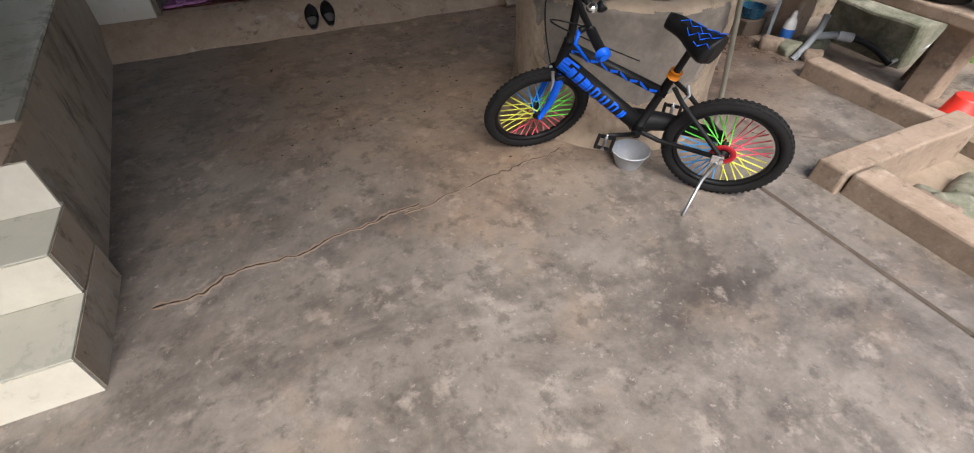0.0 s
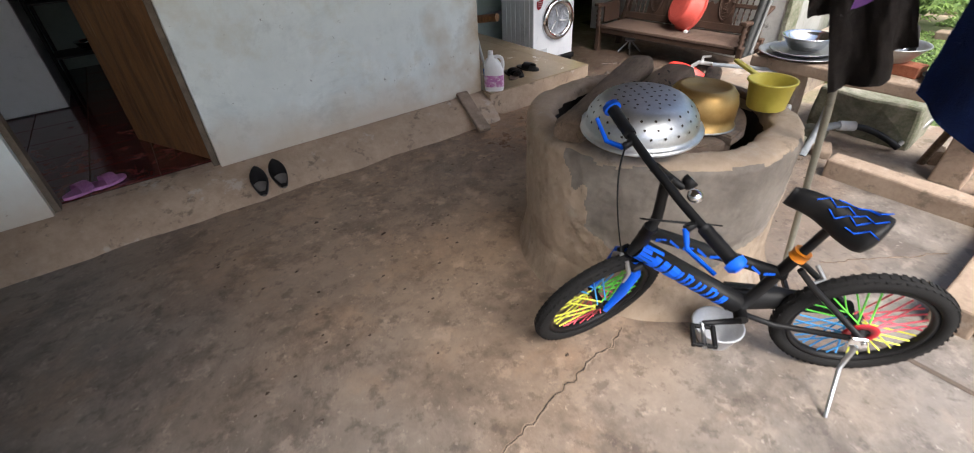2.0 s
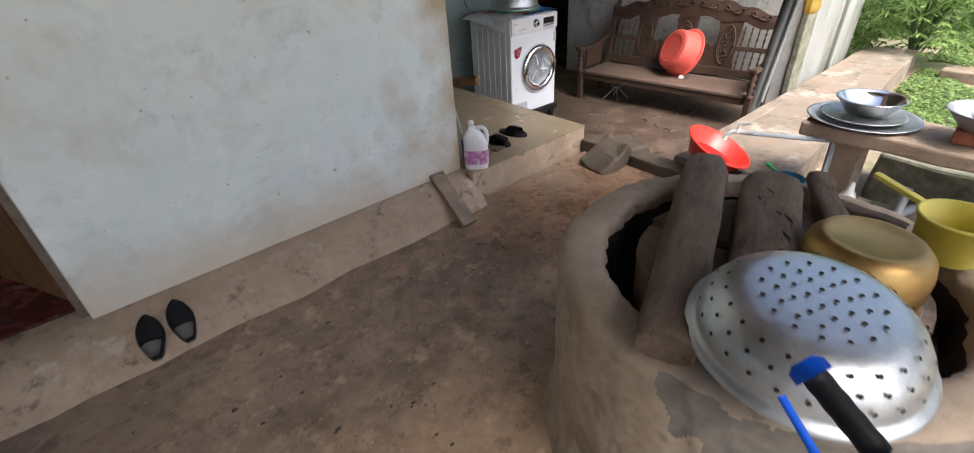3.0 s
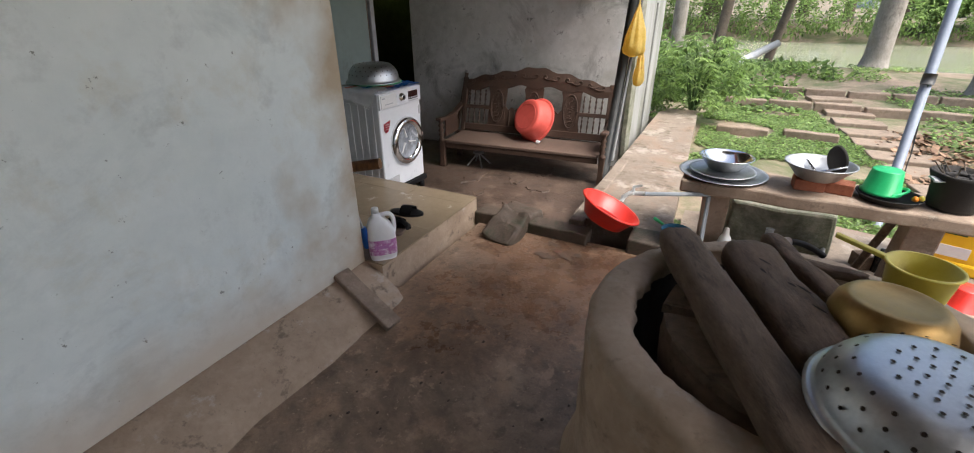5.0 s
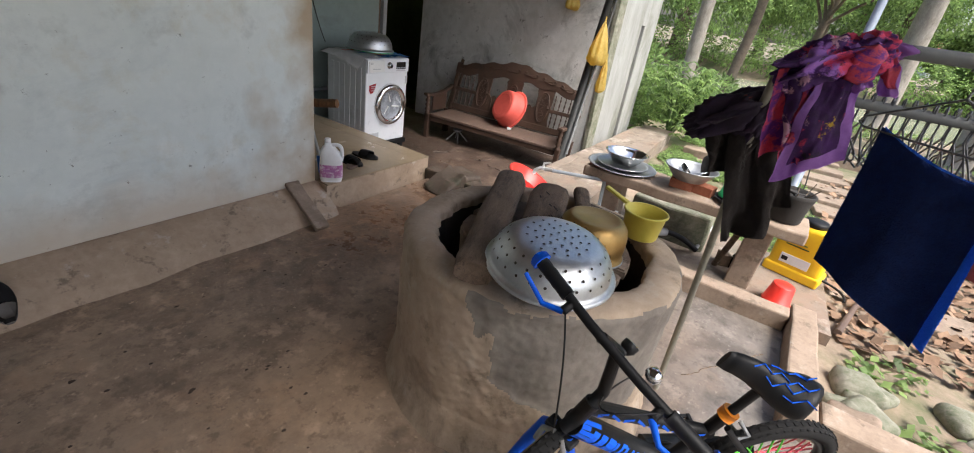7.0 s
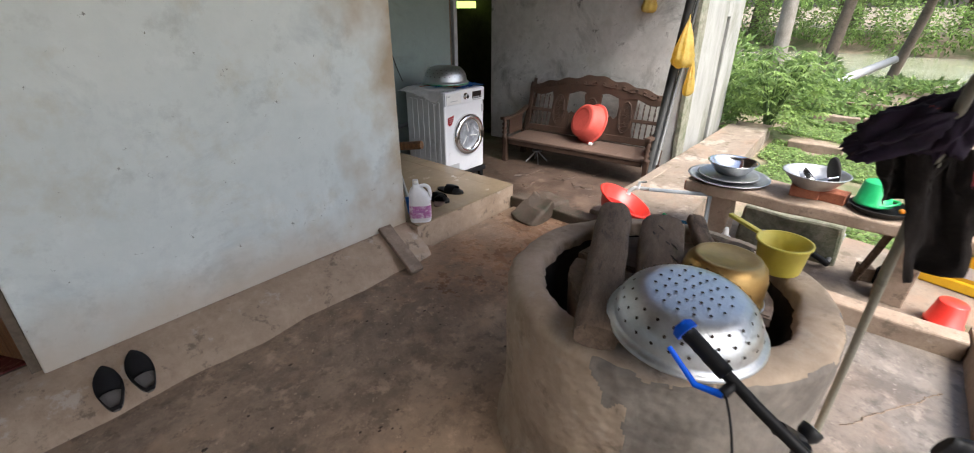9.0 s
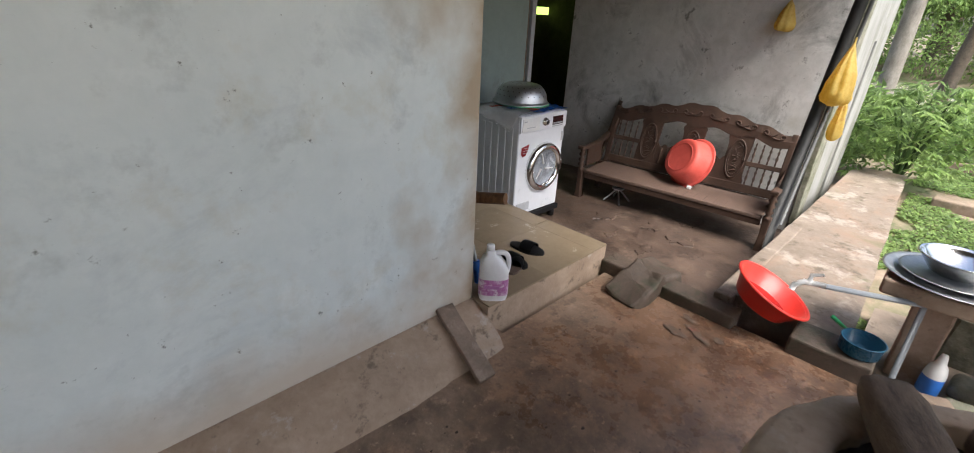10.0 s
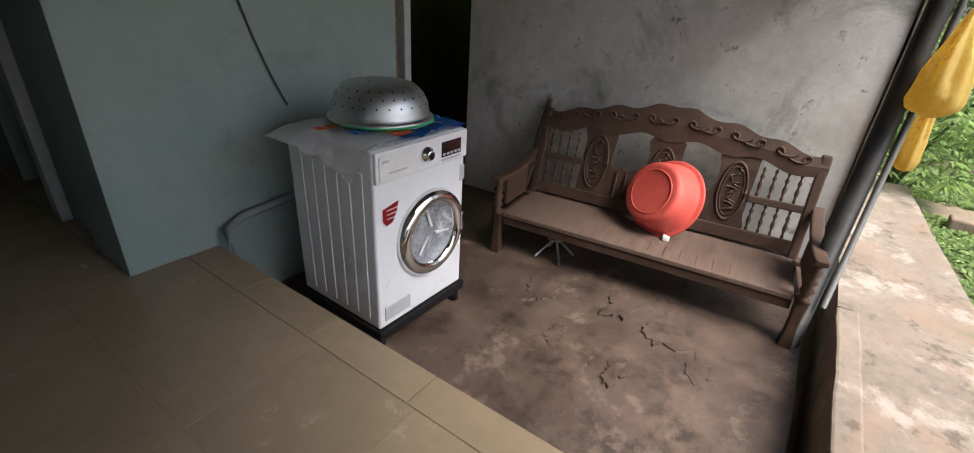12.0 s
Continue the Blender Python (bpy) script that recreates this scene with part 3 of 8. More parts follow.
# sloped plinth at its foot
bm = bmesh.new()
nx = 60
rows_ = []
for i in range(nx + 1):
    x = -0.45 + (X1 + 0.45) * i / nx
    k = noise.noise(Vector((x * 3.1, 0.0, 4.0)))
    k2 = noise.noise(Vector((x * 9.1, 2.0, 4.0)))
    base = 4.36 + 0.025 * k + 0.012 * k2
    rows_.append([bm.verts.new(p) for p in ((x, base, -0.01), (x, base + 0.035, 0.045 + 0.012 * k2), (x, 4.50 + 0.008 * k, 0.118 + 0.006 * k2), (x, FW - 0.012, 0.168 + 0.004 * k), (x, FW + 0.12, 0.172))])
for a, b in zip(rows_, rows_[1:]):
    for k in range(4):
        bm.faces.new((a[k], b[k], b[k + 1], a[k + 1])).smooth = True
bm.faces.new(rows_[0])
bm.faces.new(rows_[-1][::-1])
plinth = structure("baseboard_plinth", bm, "plinth", "sloped brown cement plinth at the wall's foot", "plinth")

# room behind the doorway
structure("floor_room", boxb((-1.4, FW + 0.13, 0.0), (2.85, 8.2, 0.168)), "grout", "dark joints of the room's tiled floor", "floor")
structure("wall_room_north", boxb((-1.5, 8.2, 0.0), (2.95, 8.3, H)), "green_wall", "dim green room wall", "wall")
structure("wall_room_west", boxb((-1.5, FW + 0.13, 0.0), (-1.4, 8.2, H)), "green_wall", "dim green room wall", "wall")
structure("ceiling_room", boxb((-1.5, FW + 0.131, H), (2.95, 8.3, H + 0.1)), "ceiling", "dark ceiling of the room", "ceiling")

# stained flank of the raised porch, its steps and floor
bm = bmesh.new()
ngon(bm, [(0.055, 2.29), (-0.135, FW - 0.002), (-3.0, FW - 0.002), (-3.0, 2.29)], -0.02, 0.532)
porch = structure("wall_porch_flank", bm, "stained", "stained damp plaster flank of the raised porch", "wall")
for i, (y0, z1) in enumerate(((1.79, 0.176), (2.05, 0.354))):
    st = structure("stairs_step_%d" % (i + 1), boxb((-3.0, y0 + 0.012, -0.02 if i == 0 else z1 - 0.178), (0.098 - 0.004 * i, 2.289, z1 - 0.008)), "stained", "brown side of a tiled porch step", "step")
    part("tread", boxb((-3.0, y0, z1 - 0.008), (0.095 - 0.004 * i, y0 + 0.262, z1), 0.003), "steptile", st, "glossy cream step tile")
    part("riser", boxb((-3.0, y0 - 0.001, z1 - 0.176), (0.095 - 0.004 * i, y0 + 0.0115, z1 - 0.009)), "riser", st, "pale cream riser tile")
part("riser", boxb((-3.0, 2.277, 0.356), (0.094, 2.2885, 0.53)), "riser", porch, "pale cream riser tile")
part("nosing", boxb((-3.0, 2.275, 0.533), (0.045, 2.54, 0.54), 0.003), "plinth", porch, "bare cement strip")
bm = bmesh.new()
ngon(bm, [(0.025, 2.543), (-0.130, FW - 0.004), (-3.0, FW - 0.004), (-3.0, 2.543)], 0.533, 0.548)
part("porch_tile", bm, "steptile", porch, "glossy grey-cream porch tiling")

# tiled platform
platform = structure("floor_platform", boxb((X1, 4.50, -0.2), (4.075, 9.0, 0.17)), "plinth", "raised platform of brown cement with beige tiles", "platform")
# green wall block, its passage and the dark opening
structure("wall_green", boxb((3.70, 6.39, -0.2), (5.31, 6.75, H)), "green_wall", "green limewashed wall behind the washing machine", "wall")
structure("wall_corridor_east", boxb((3.75, 6.752, -0.2), (3.9, 7.2, H)), "green_wall", "green corridor wall", "wall")
structure("wall_corridor_east_far", boxb((3.75, 8.0, -0.2), (3.9, 9.0, H)), "green_wall", "green corridor wall", "wall")
structure("wall_corridor_north", boxb((2.86, 9.002, -0.2), (7.6, 9.1, H)), "green_wall", "dim end wall of the corridor", "wall")
structure("door_2_frame", boxb((3.70, 7.202, 0.17), (3.86, 7.30, 2.1), 0.004), "lightgrey", "pale blue-grey corridor door frame", "door frame")
structure("wall_back", boxb((6.30, 3.952, -0.3), (6.48, 6.58, 1.95), 0.008), "backwall", "mildewed grey rendered wall behind the bench", "wall")
structure("wall_back_beam", boxb((5.312, 6.40, 1.70), (6.30, 6.60, 1.95)), "moss", "dark stained lintel over the opening", "beam")
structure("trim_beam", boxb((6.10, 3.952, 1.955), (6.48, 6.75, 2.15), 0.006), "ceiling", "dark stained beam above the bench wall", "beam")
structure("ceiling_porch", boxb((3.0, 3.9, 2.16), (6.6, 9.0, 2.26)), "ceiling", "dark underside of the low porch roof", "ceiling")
# near-black colour puts the opening's inner shade onto the store walls
structure("wall_store_east", boxb((7.5, 6.60, -0.3), (7.6, 9.0, H)), "soot", "store wall coloured near-black for the shade inside", "wall")
structure("wall_store_south", boxb((6.482, 6.59, -0.3), (7.5, 6.69, H)), "soot", "store wall coloured near-black for the shade inside", "wall")
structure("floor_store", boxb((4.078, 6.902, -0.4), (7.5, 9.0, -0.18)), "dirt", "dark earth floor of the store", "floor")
structure("wall_next_house", boxb((6.483, 3.95, -0.3), (7.42, 4.15, 2.9), 0.01), "housewall", "weathered white wall of the next house", "wall")
structure("wall_next_house_far", boxb((7.56, 3.95, -0.3), (8.09, 4.15, 2.9), 0.01), "housewall", "weathered white wall end of the next house", "wall")
structure("wall_next_house_top", boxb((7.42, 3.951, 1.43), (7.56, 4.15, 2.9)), "housewall", "weathered white wall above the slot", "wall")
structure("wall_slot_back", boxb((7.40, 4.152, -0.3), (7.58, 4.2, 1.5)), "moss", "dark back of the wall slot", "wall")
structure("wall_next_side", boxb((7.9, 4.152, -0.3), (8.09, 6.588, 2.9)), "housewall", "weathered white side wall of the next house", "wall")
structure("wall_moss_edge", jolt(dense((6.28, 3.90, -0.1), (6.50, 3.948, 2.9), 0.12, 0.006), 0.006, 6), "moss", "mossy end of the back wall", "wall")
# added slabs out of view, sized to shade the yard and the steps
structure("ceiling_yard", boxb((0.401, 0.55, 2.78), (3.75, 3.9, 2.86)), "ceiling", "added unseen roof slab that shades the yard", "ceiling")
structure("ceiling_stairs", boxb((-4.0, 0.15, 2.70), (0.40, 9.1, 2.78)), "ceiling", "added unseen roof slab that shades the steps", "ceiling")
# unseen pitched roof, added to lengthen the house's shadow
bm = bmesh.new()
rf = [bm.verts.new(p) for p in ((-4.0, 3.9, 2.95), (8.3, 3.9, 2.95), (8.3, 9.2, 2.95), (-4.0, 9.2, 2.95), (-2.0, 6.5, 5.0), (6.5, 6.5, 5.0))]
for f in ((0, 1, 5, 4), (1, 2, 5), (2, 3, 4, 5), (3, 0, 4), (3, 2, 1, 0)):
    bm.faces.new([rf[i] for i in f])
structure("roof_house", bm, "roofred", "added unseen red tiled house roof that blocks light", "roof")
# unseen wall, added to block light coming from the left
structure("wall_porch_far", boxb((-3.2, -4.0, -0.02), (-3.002, FW, 2.69)), "whitewall", "added unseen wall that keeps light out on the porch side", "wall")

# ---- yard: kerbs, joint, crack ----
def kerb_piece(name, lo, hi, mat="kerb", seed=0.0, label="worn cement kerb"):
    return structure(name, jolt(dense(lo, hi, 0.12, 0.012), 0.008, 5.0, seed), mat, label, "kerb")


kerb_piece("kerb_front", (3.03, -1.2, -0.2), (3.19, 1.50, 0.115), seed=1)
kerb_piece("kerb_tray", (2.99, 1.505, -0.2), (4.05, 1.64, 0.118), seed=2)
kerb_piece("kerb_tray_end", (3.885, 1.645, -0.1), (4.01, 2.42, 0.105), seed=3)
kerb_piece("kerb_path", (4.2, 3.738, -0.35), (5.72, 3.835, 0.092), "path", 4)
kerb_piece("kerb_door", (4.04, 3.66, -0.3), (4.18, 4.08, 0.075), "wetstone", 5, "mossy cement kerb before the earth floor")
kerb_piece("kerb_door_end", (4.04, 4.30, -0.3), (4.20, 4.497, 0.08), "wetstone", 6, "mossy cement kerb before the earth floor")
kerb_piece("kerb_wash", (4.06, 3.05, -0.1), (4.27, 3.40, 0.10), "wetstone", 7, "broken grey cement edge by the tap")

bm = bmesh.new()
for k in range(24):
    y0, y1 = 1.72 - 0.16 * k, 1.72 - 0.16 * (k + 1)
    x0, x1 = 2.715 + 0.004 * noise.noise(Vector((k * 0.7, 0, 0))) + 0.003 * k, 2.715 + 0.004 * noise.noise(Vector(((k + 1) * 0.7, 0, 0))) + 0.003 * (k + 1)
    q = [bm.verts.new(p) for p in ((x0, y0, 0.002), (x0 + 0.012, y0, 0.009), (x0 + 0.024, y0, 0.002), (x1, y1, 0.002), (x1 + 0.012, y1, 0.009), (x1 + 0.024, y1, 0.002))]
    bm.faces.new((q[0], q[1], q[4], q[3]))
    bm.faces.new((q[1], q[2], q[5], q[4]))
structure("trim_joint", bm, "wetstone", "raised dark cement joint in the yard floor", "joint")


def crack(name, a, b, wobble, seed, width=0.010):
    bm = bmesh.new()
    a, b = Vector((*a, 0)), Vector((*b, 0))
    side = (b - a).normalized().cross(Vector((0, 0, 1)))
    n = int((b - a).length / 0.016)
    last = None
    for k in range(n + 1):
        t = k / n
        p = a.lerp(b, t)
        s = (noise.noise(Vector((t * 5, seed, 0))) * wobble + noise.noise(Vector((t * 28, seed, 3))) * 0.016 + noise.noise(Vector((t * 90, seed, 6))) * 0.006) * min(1, 8 * t, 8 * (1 - t) + 0.2)
        w = width * (0.35 + 0.9 * abs(noise.noise(Vector((t * 21, seed, 9)))))
        q = [bm.verts.new(p + side * (s + o) + Vector((0, 0, z))) for o, z in ((-w * 1.5, 0.0022), (-w * 0.4, 0.0036), (0, 0.0012), (w * 0.35, 0.003), (w * 1.2, 0.002))]
        if last:
            for i in range(4):
                f = bm.faces.new((last[i], last[i + 1], q[i + 1], q[i]))
                f.material_index = 1 if i in (1, 2) else 0
        last = q
    return structure(name, bm, ["kerb", "soot"], "jagged crack in the yard floor", "crack")


crack("trim_crack", (0.21, 2.07), (1.25, 2.22), 0.05, 1.0, 0.016)
crack("trim_crack_2", (1.17, 2.185), (2.05, 2.34), 0.03, 5.0, 0.013)
crack("trim_crack_3", (2.75, 1.85), (3.00, 1.62), 0.02, 8.0, 0.006)
crack("trim_crack_4", (1.17, 2.185), (1.22, 2.12), 0.01, 11.0, 0.006)
crack("trim_crack_5", (3.05, 2.05), (3.55, 1.72), 0.02, 13.0, 0.005)


# ---- round clay stove ----
SC = Vector((2.565, 2.71, 0))
stove = thing("clay_stove", Matrix.Translation(SC), "round waist-high clay stove with flaking plaster and soot-black well", "stove")
prof = [(0.575, -0.01), (0.555, 0.03), (0.540, 0.09), (0.530, 0.15)] + [(0.526 + 0.0001 * k, 0.15 + 0.006 * k) for k in range(1, 83)] + [(0.529, 0.651), (0.522, 0.662), (0.508, 0.670), (0.485, 0.674), (0.46, 0.676), (0.44, 0.674), (0.425, 0.668), (0.418, 0.655), (0.415, 0.63)]
bm = latheb(prof, 420)


def flaked(a, z):
    """Above 0 where the outer plaster has come away and the grey clay shows."""
    d = math.degrees(a) % 360
    n_ = noise.noise(Vector((math.cos(a) * 2.2, math.sin(a) * 2.2, z * 4))) + 0.5 * noise.noise(Vector((math.cos(a) * 9, math.sin(a) * 9, z * 14)))
    return min((d - 188) / 20, (284 - d) / 18, (0.655 - z) / 0.05, (z - 0.24 - 0.0022 * abs(d - 240)) / 0.08) + 0.75 * n_


for v in bm.verts:
    a = math.atan2(v.co.y, v.co.x)
    r = math.hypot(v.co.x, v.co.y)
    k = 0.016 * noise.noise(Vector((math.cos(a) * 1.6, math.sin(a) * 1.6, v.co.z * 2.2))) + 0.006 * noise.noise(Vector((math.cos(a) * 6, math.sin(a) * 6, v.co.z * 9))) + 0.003 * noise.noise(Vector((math.cos(a) * 22, math.sin(a) * 22, v.co.z * 40)))
    if r > 0.50 and flaked(a, v.co.z) > 0:
        k -= 0.007 * min(1, 4 * flaked(a, v.co.z))
    if r > 0.50:
        k += 0.022 * max(0.0, math.cos(a - radians(300))) + 0.012 * max(0.0, math.cos(a - radians(95)))
    if r < 0.435:
        k += 0.022 * noise.noise(Vector((math.cos(a) * 3, math.sin(a) * 3, 8))) + 0.010 * noise.noise(Vector((math.cos(a) * 11, math.sin(a) * 11, v.co.z * 20)))
    v.co += Vector((math.cos(a), math.sin(a), 0)) * k + Vector((0, 0, (0.010 * noise.noise(v.co * 4) + 0.006 * noise.noise(v.co * 14) + 0.003 * noise.noise(v.co * 40)) if v.co.z > 0.64 else 0))
for f in bm.faces:
    c = f.calc_center_median()
    if c.xy.length > 0.50 and c.z < 0.66 and flaked(math.atan2(c.y, c.x), c.z) > 0:
        f.material_index = 1
part("wall", bm, ["clay", "flake"], stove)
bm = latheb([(0.419, 0.635), (0.412, 0.56), (0.40, 0.40), (0.385, 0.30), (0.0, 0.29)], 96)
for v in bm.verts:
    a = math.atan2(v.co.y, v.co.x)
    v.co += Vector((math.cos(a), math.sin(a), 0)) * (0.018 * noise.noise(Vector((math.cos(a) * 3, math.sin(a) * 3, 8))) + 0.012 * noise.noise(v.co * 16) + 0.006)
part("well", bm, "soot", stove, "soot-black inside of the well")
# central block that carries the pots
bm = latheb([(0.0, 0.30), (0.30, 0.30), (0.318, 0.50), (0.325, 0.60), (0.31, 0.618), (0.0, 0.622)], 56)
part("hearth", jolt(bm, 0.014, 5.0, 4), "slabstone", stove, "crumbling stone hearth block")


def log_piece(name, a, b, w, h, seed, label, mat="oldwood", slits=()):
    """A weathered length of wood: rounded flanks, flattened faces, split and nibbled ends."""
    a, b = Vector(a), Vector(b)
    L = (b - a).length
    bm = bmesh.new()
    nl, nr = 34, 26
    rings = []
    for i in range(nl + 1):
        t = i / nl
        end = min(1.0, 0.86 + 3.0 * min(t, 1 - t))
        ring = []
        for k in range(nr):
            g = 2 * math.pi * k / nr
            c_, s_ = math.cos(g), math.sin(g)
            y = 0.5 * w * math.copysign(abs(c_) ** 0.62, c_)
            z = 0.5 * h * math.copysign(abs(s_) ** 0.72, s_)
            q = 1 + 0.11 * noise.noise(Vector((t * 4, c_ * 1.4 + seed, s_ * 1.4))) + 0.05 * noise.noise(Vector((t * 3, c_ * 7 + seed, s_ * 7))) + 0.03 * noise.noise(Vector((t * 26, c_ * 3 + seed, s_ * 3)))
            x = L * t
            if i in (0, nl):
                x += 0.012 * noise.noise(Vector((c_ * 4, s_ * 4, seed + i)))
            ring.append(bm.verts.new((x, y * q * end + 0.012 * noise.noise(Vector((t * 2.2, seed, 2))), z * q * end + 0.008 * noise.noise(Vector((t * 2.5, seed, 7))))))
        rings.append(ring)
    for r0, r1 in zip(rings, rings[1:]):
        for k in range(nr):
            bm.faces.new((r0[k], r0[(k + 1) % nr], r1[(k + 1) % nr], r1[k])).smooth = True
    bm.faces.new(rings[0])
    bm.faces.new(rings[-1][::-1])
    bmesh.ops.recalc_face_normals(bm, faces=bm.faces[:])
    d = (b - a).normalized()
    ob = thing(name, Matrix.Translation(a) @ d.to_track_quat("X", "Z").to_matrix().to_4x4(), label, "log")
    part("trunk", bm, mat, ob)
    for u, v, ln, ang in slits:
        bm = bmesh.new()
        c_, s_ = math.cos(ang), math.sin(ang)
        lo, hi = [], []
        for k in range(7):
            e = (k / 6 - 0.5) * ln
            wd = 0.0045 * math.sin(math.pi * (k + 0.4) / 6.8)
            p = Vector((L * u + c_ * e, v * w + s_ * e, h * 0.5 + 0.0035))
            lo.append(bm.verts.new(p + Vector((s_, -c_, 0)) * wd))
            hi.append(bm.verts.new(p - Vector((s_, -c_, 0)) * wd))
        for k in range(6):
            bm.faces.new((lo[k], lo[k + 1], hi[k + 1], hi[k]))
        bmesh.ops.solidify(bm, geom=bm.faces[:], thickness=0.012)
        part("split", bm, "soot", ob, "dark drying split")
    return ob


log_piece("timber", (2.055, 2.705, 0.722), (2.905, 3.06, 0.722), 0.135, 0.092, 1, "heavy weathered brown timber laid across the stove well")
log_piece("timber", (2.38, 2.655, 0.718), (2.90, 2.845, 0.724), 0.165, 0.096, 5, "short thick weathered timber with drying splits lying on the stove", slits=((0.72, 0.05, 0.045, 0.5), (0.50, -0.10, 0.03, 0.5), (0.46, -0.24, 0.05, 0.45), (0.30, -0.22, 0.045, 0.45), (0.62, 0.2, 0.03, 0.2)))
log_piece("timber", (2.74, 2.60, 0.700), (3.07, 2.765, 0.712), 0.07, 0.05, 9, "narrow dark wooden stick lying over the stove rim")
log_piece("timber", (2.925, 2.50, 0.695), (2.94, 2.69, 0.70), 0.05, 0.035, 12, "thin split stick lying on the stove rim")
# the hearth's round plate, broken in three
for i, (a0, a1) in enumerate(((98, 167), (171, 262), (267, 452))):
    bm = bmesh.new()
    pts = [(0.006 * math.cos(radians((a0 + a1) / 2)), 0.006 * math.sin(radians((a0 + a1) / 2)))]
    for k in range(19):
        g = radians(a0 + (a1 - a0) * k / 18)
        rr = 0.342 + 0.014 * noise.noise(Vector((math.cos(g) * 3, math.sin(g) * 3, i))) + 0.006 * noise.noise(Vector((math.cos(g) * 14, math.sin(g) * 14, i)))
        pts.append((rr * math.cos(g), rr * math.sin(g)))
    ngon(bm, pts, 0.0, 0.036)
    bmesh.ops.bevel(bm, geom=[e for e in bm.edges if all(v.co.z > 0.03 for v in e.verts)], offset=0.007, segments=2, affect="EDGES")
    ob = part("hearth_slab", jolt(bm, 0.005, 9, i), "slabstone")
    ob.matrix_world = pose(2.58, 2.70, 0.622 + 0.003 * i)
    tagged(ob, "broken piece of a flat round hearth stone", "stone", "hearth stones")


# ---- pots on the stove ----
def colander(m, R, H, label, group=""):
    ob = thing("colander", m, label, "colander", group)
    pr = [(R + 0.012, 0.0), (R + 0.014, 0.006), (R + 0.006, 0.012), (R - 0.004, 0.014), (R - 0.006, H * 0.22), (R * 0.945, H * 0.45), (R * 0.87, H * 0.66), (R * 0.76, H * 0.83), (R * 0.68, H * 0.91), (R * 0.60, H * 0.945), (R * 0.50, H * 0.962), (R * 0.3, H * 0.975), (0, H * 0.985)]
    part("bowl", latheb(pr, 48), "alu", ob)
    bm = bmesh.new()
    rings = ((0.945, 0.45, 26), (0.87, 0.66, 26), (0.76, 0.83, 22), (0.49, 0.955, 15), (0.36, 0.963, 12), (0.24, 0.97, 8), (0.11, 0.978, 4))
    for i, (fr, fh, n) in enumerate(rings):
        for k in range(n):
            a = 2 * math.pi * (k + 0.5 * (i % 2)) / n
            c = Vector((math.cos(a) * R * fr, math.sin(a) * R * fr, H * fh))
            nrm = Vector((math.cos(a) * (1.0 if i < 3 else 0.0), math.sin(a) * (1.0 if i < 3 else 0.0), 0.25 + 0.35 * i)).normalized()
            q = nrm.to_track_quat("Z", "Y").to_matrix()
            vs = [bm.verts.new(c + nrm * 0.0035 + q @ Vector((0.0047 * math.cos(b), 0.0047 * math.sin(b), 0))) for b in (j * math.pi / 4 for j in range(8))]
            bm.faces.new(vs)
    tagged(part("holes", bm, "soot", ob, "punched drain holes"), kind="stuff")
    return ob


colander(pose(2.232, 2.528, 0.752, 2, -5, 20), 0.198, 0.115, "dented aluminium colander turned upside down on the stove rim")
basin_under = thing("enamel_plate", pose(2.225, 2.525, 0.737, 0, -4, 0), "thin blue-rimmed enamel plate under the colander", "plate")
part("dish", latheb([(0.0, 0.0), (0.15, 0.0), (0.185, 0.008), (0.186, 0.012), (0.15, 0.006), (0.0, 0.005)], 40), "bluelabel", basin_under)

pot = thing("cooking_pot", pose(2.59, 2.525, 0.668, 1, 2, 0), "dull golden aluminium pot turned upside down on the hearth", "pot")
part("body", latheb([(0.128, 0.0), (0.136, 0.003), (0.137, 0.009), (0.128, 0.013), (0.132, 0.05), (0.131, 0.09), (0.122, 0.125), (0.104, 0.146), (0.088, 0.150), (0.082, 0.145), (0.0, 0.147)], 48), "gold", pot)
part("rim", latheb([(0.131, -0.002), (0.1395, 0.001), (0.1395, 0.007), (0.131, 0.009)], 48, close=True), "alu_dull", pot, "rolled metal rim")

dipper = thing("water_dipper", pose(2.865, 2.405, 0.69) @ Matrix.Scale(0.86, 4), "yellow plastic water dipper standing on the stove rim", "dipper")
part("cup", latheb([(0.0, 0.0), (0.078, 0.0), (0.083, 0.006), (0.098, 0.122), (0.106, 0.124), (0.106, 0.131), (0.096, 0.131), (0.08, 0.012), (0.0, 0.008)], 44), "yellow_plastic", dipper)
hd = Vector((0.35, 0.93, 0)).normalized()
bm = dense((0.095, -0.013, -0.006), (0.255, 0.013, 0.010), 0.03, 0.004)
for v in bm.verts:
    v.co.z += 0.12 + 0.03 * (v.co.x - 0.095) / 0.16
bmesh.ops.rotate(bm, verts=bm.verts[:], cent=(0, 0, 0), matrix=Matrix.Rotation(math.atan2(hd.y, hd.x), 3, "Z"))
part("handle", bm, "yellow_plastic", dipper)


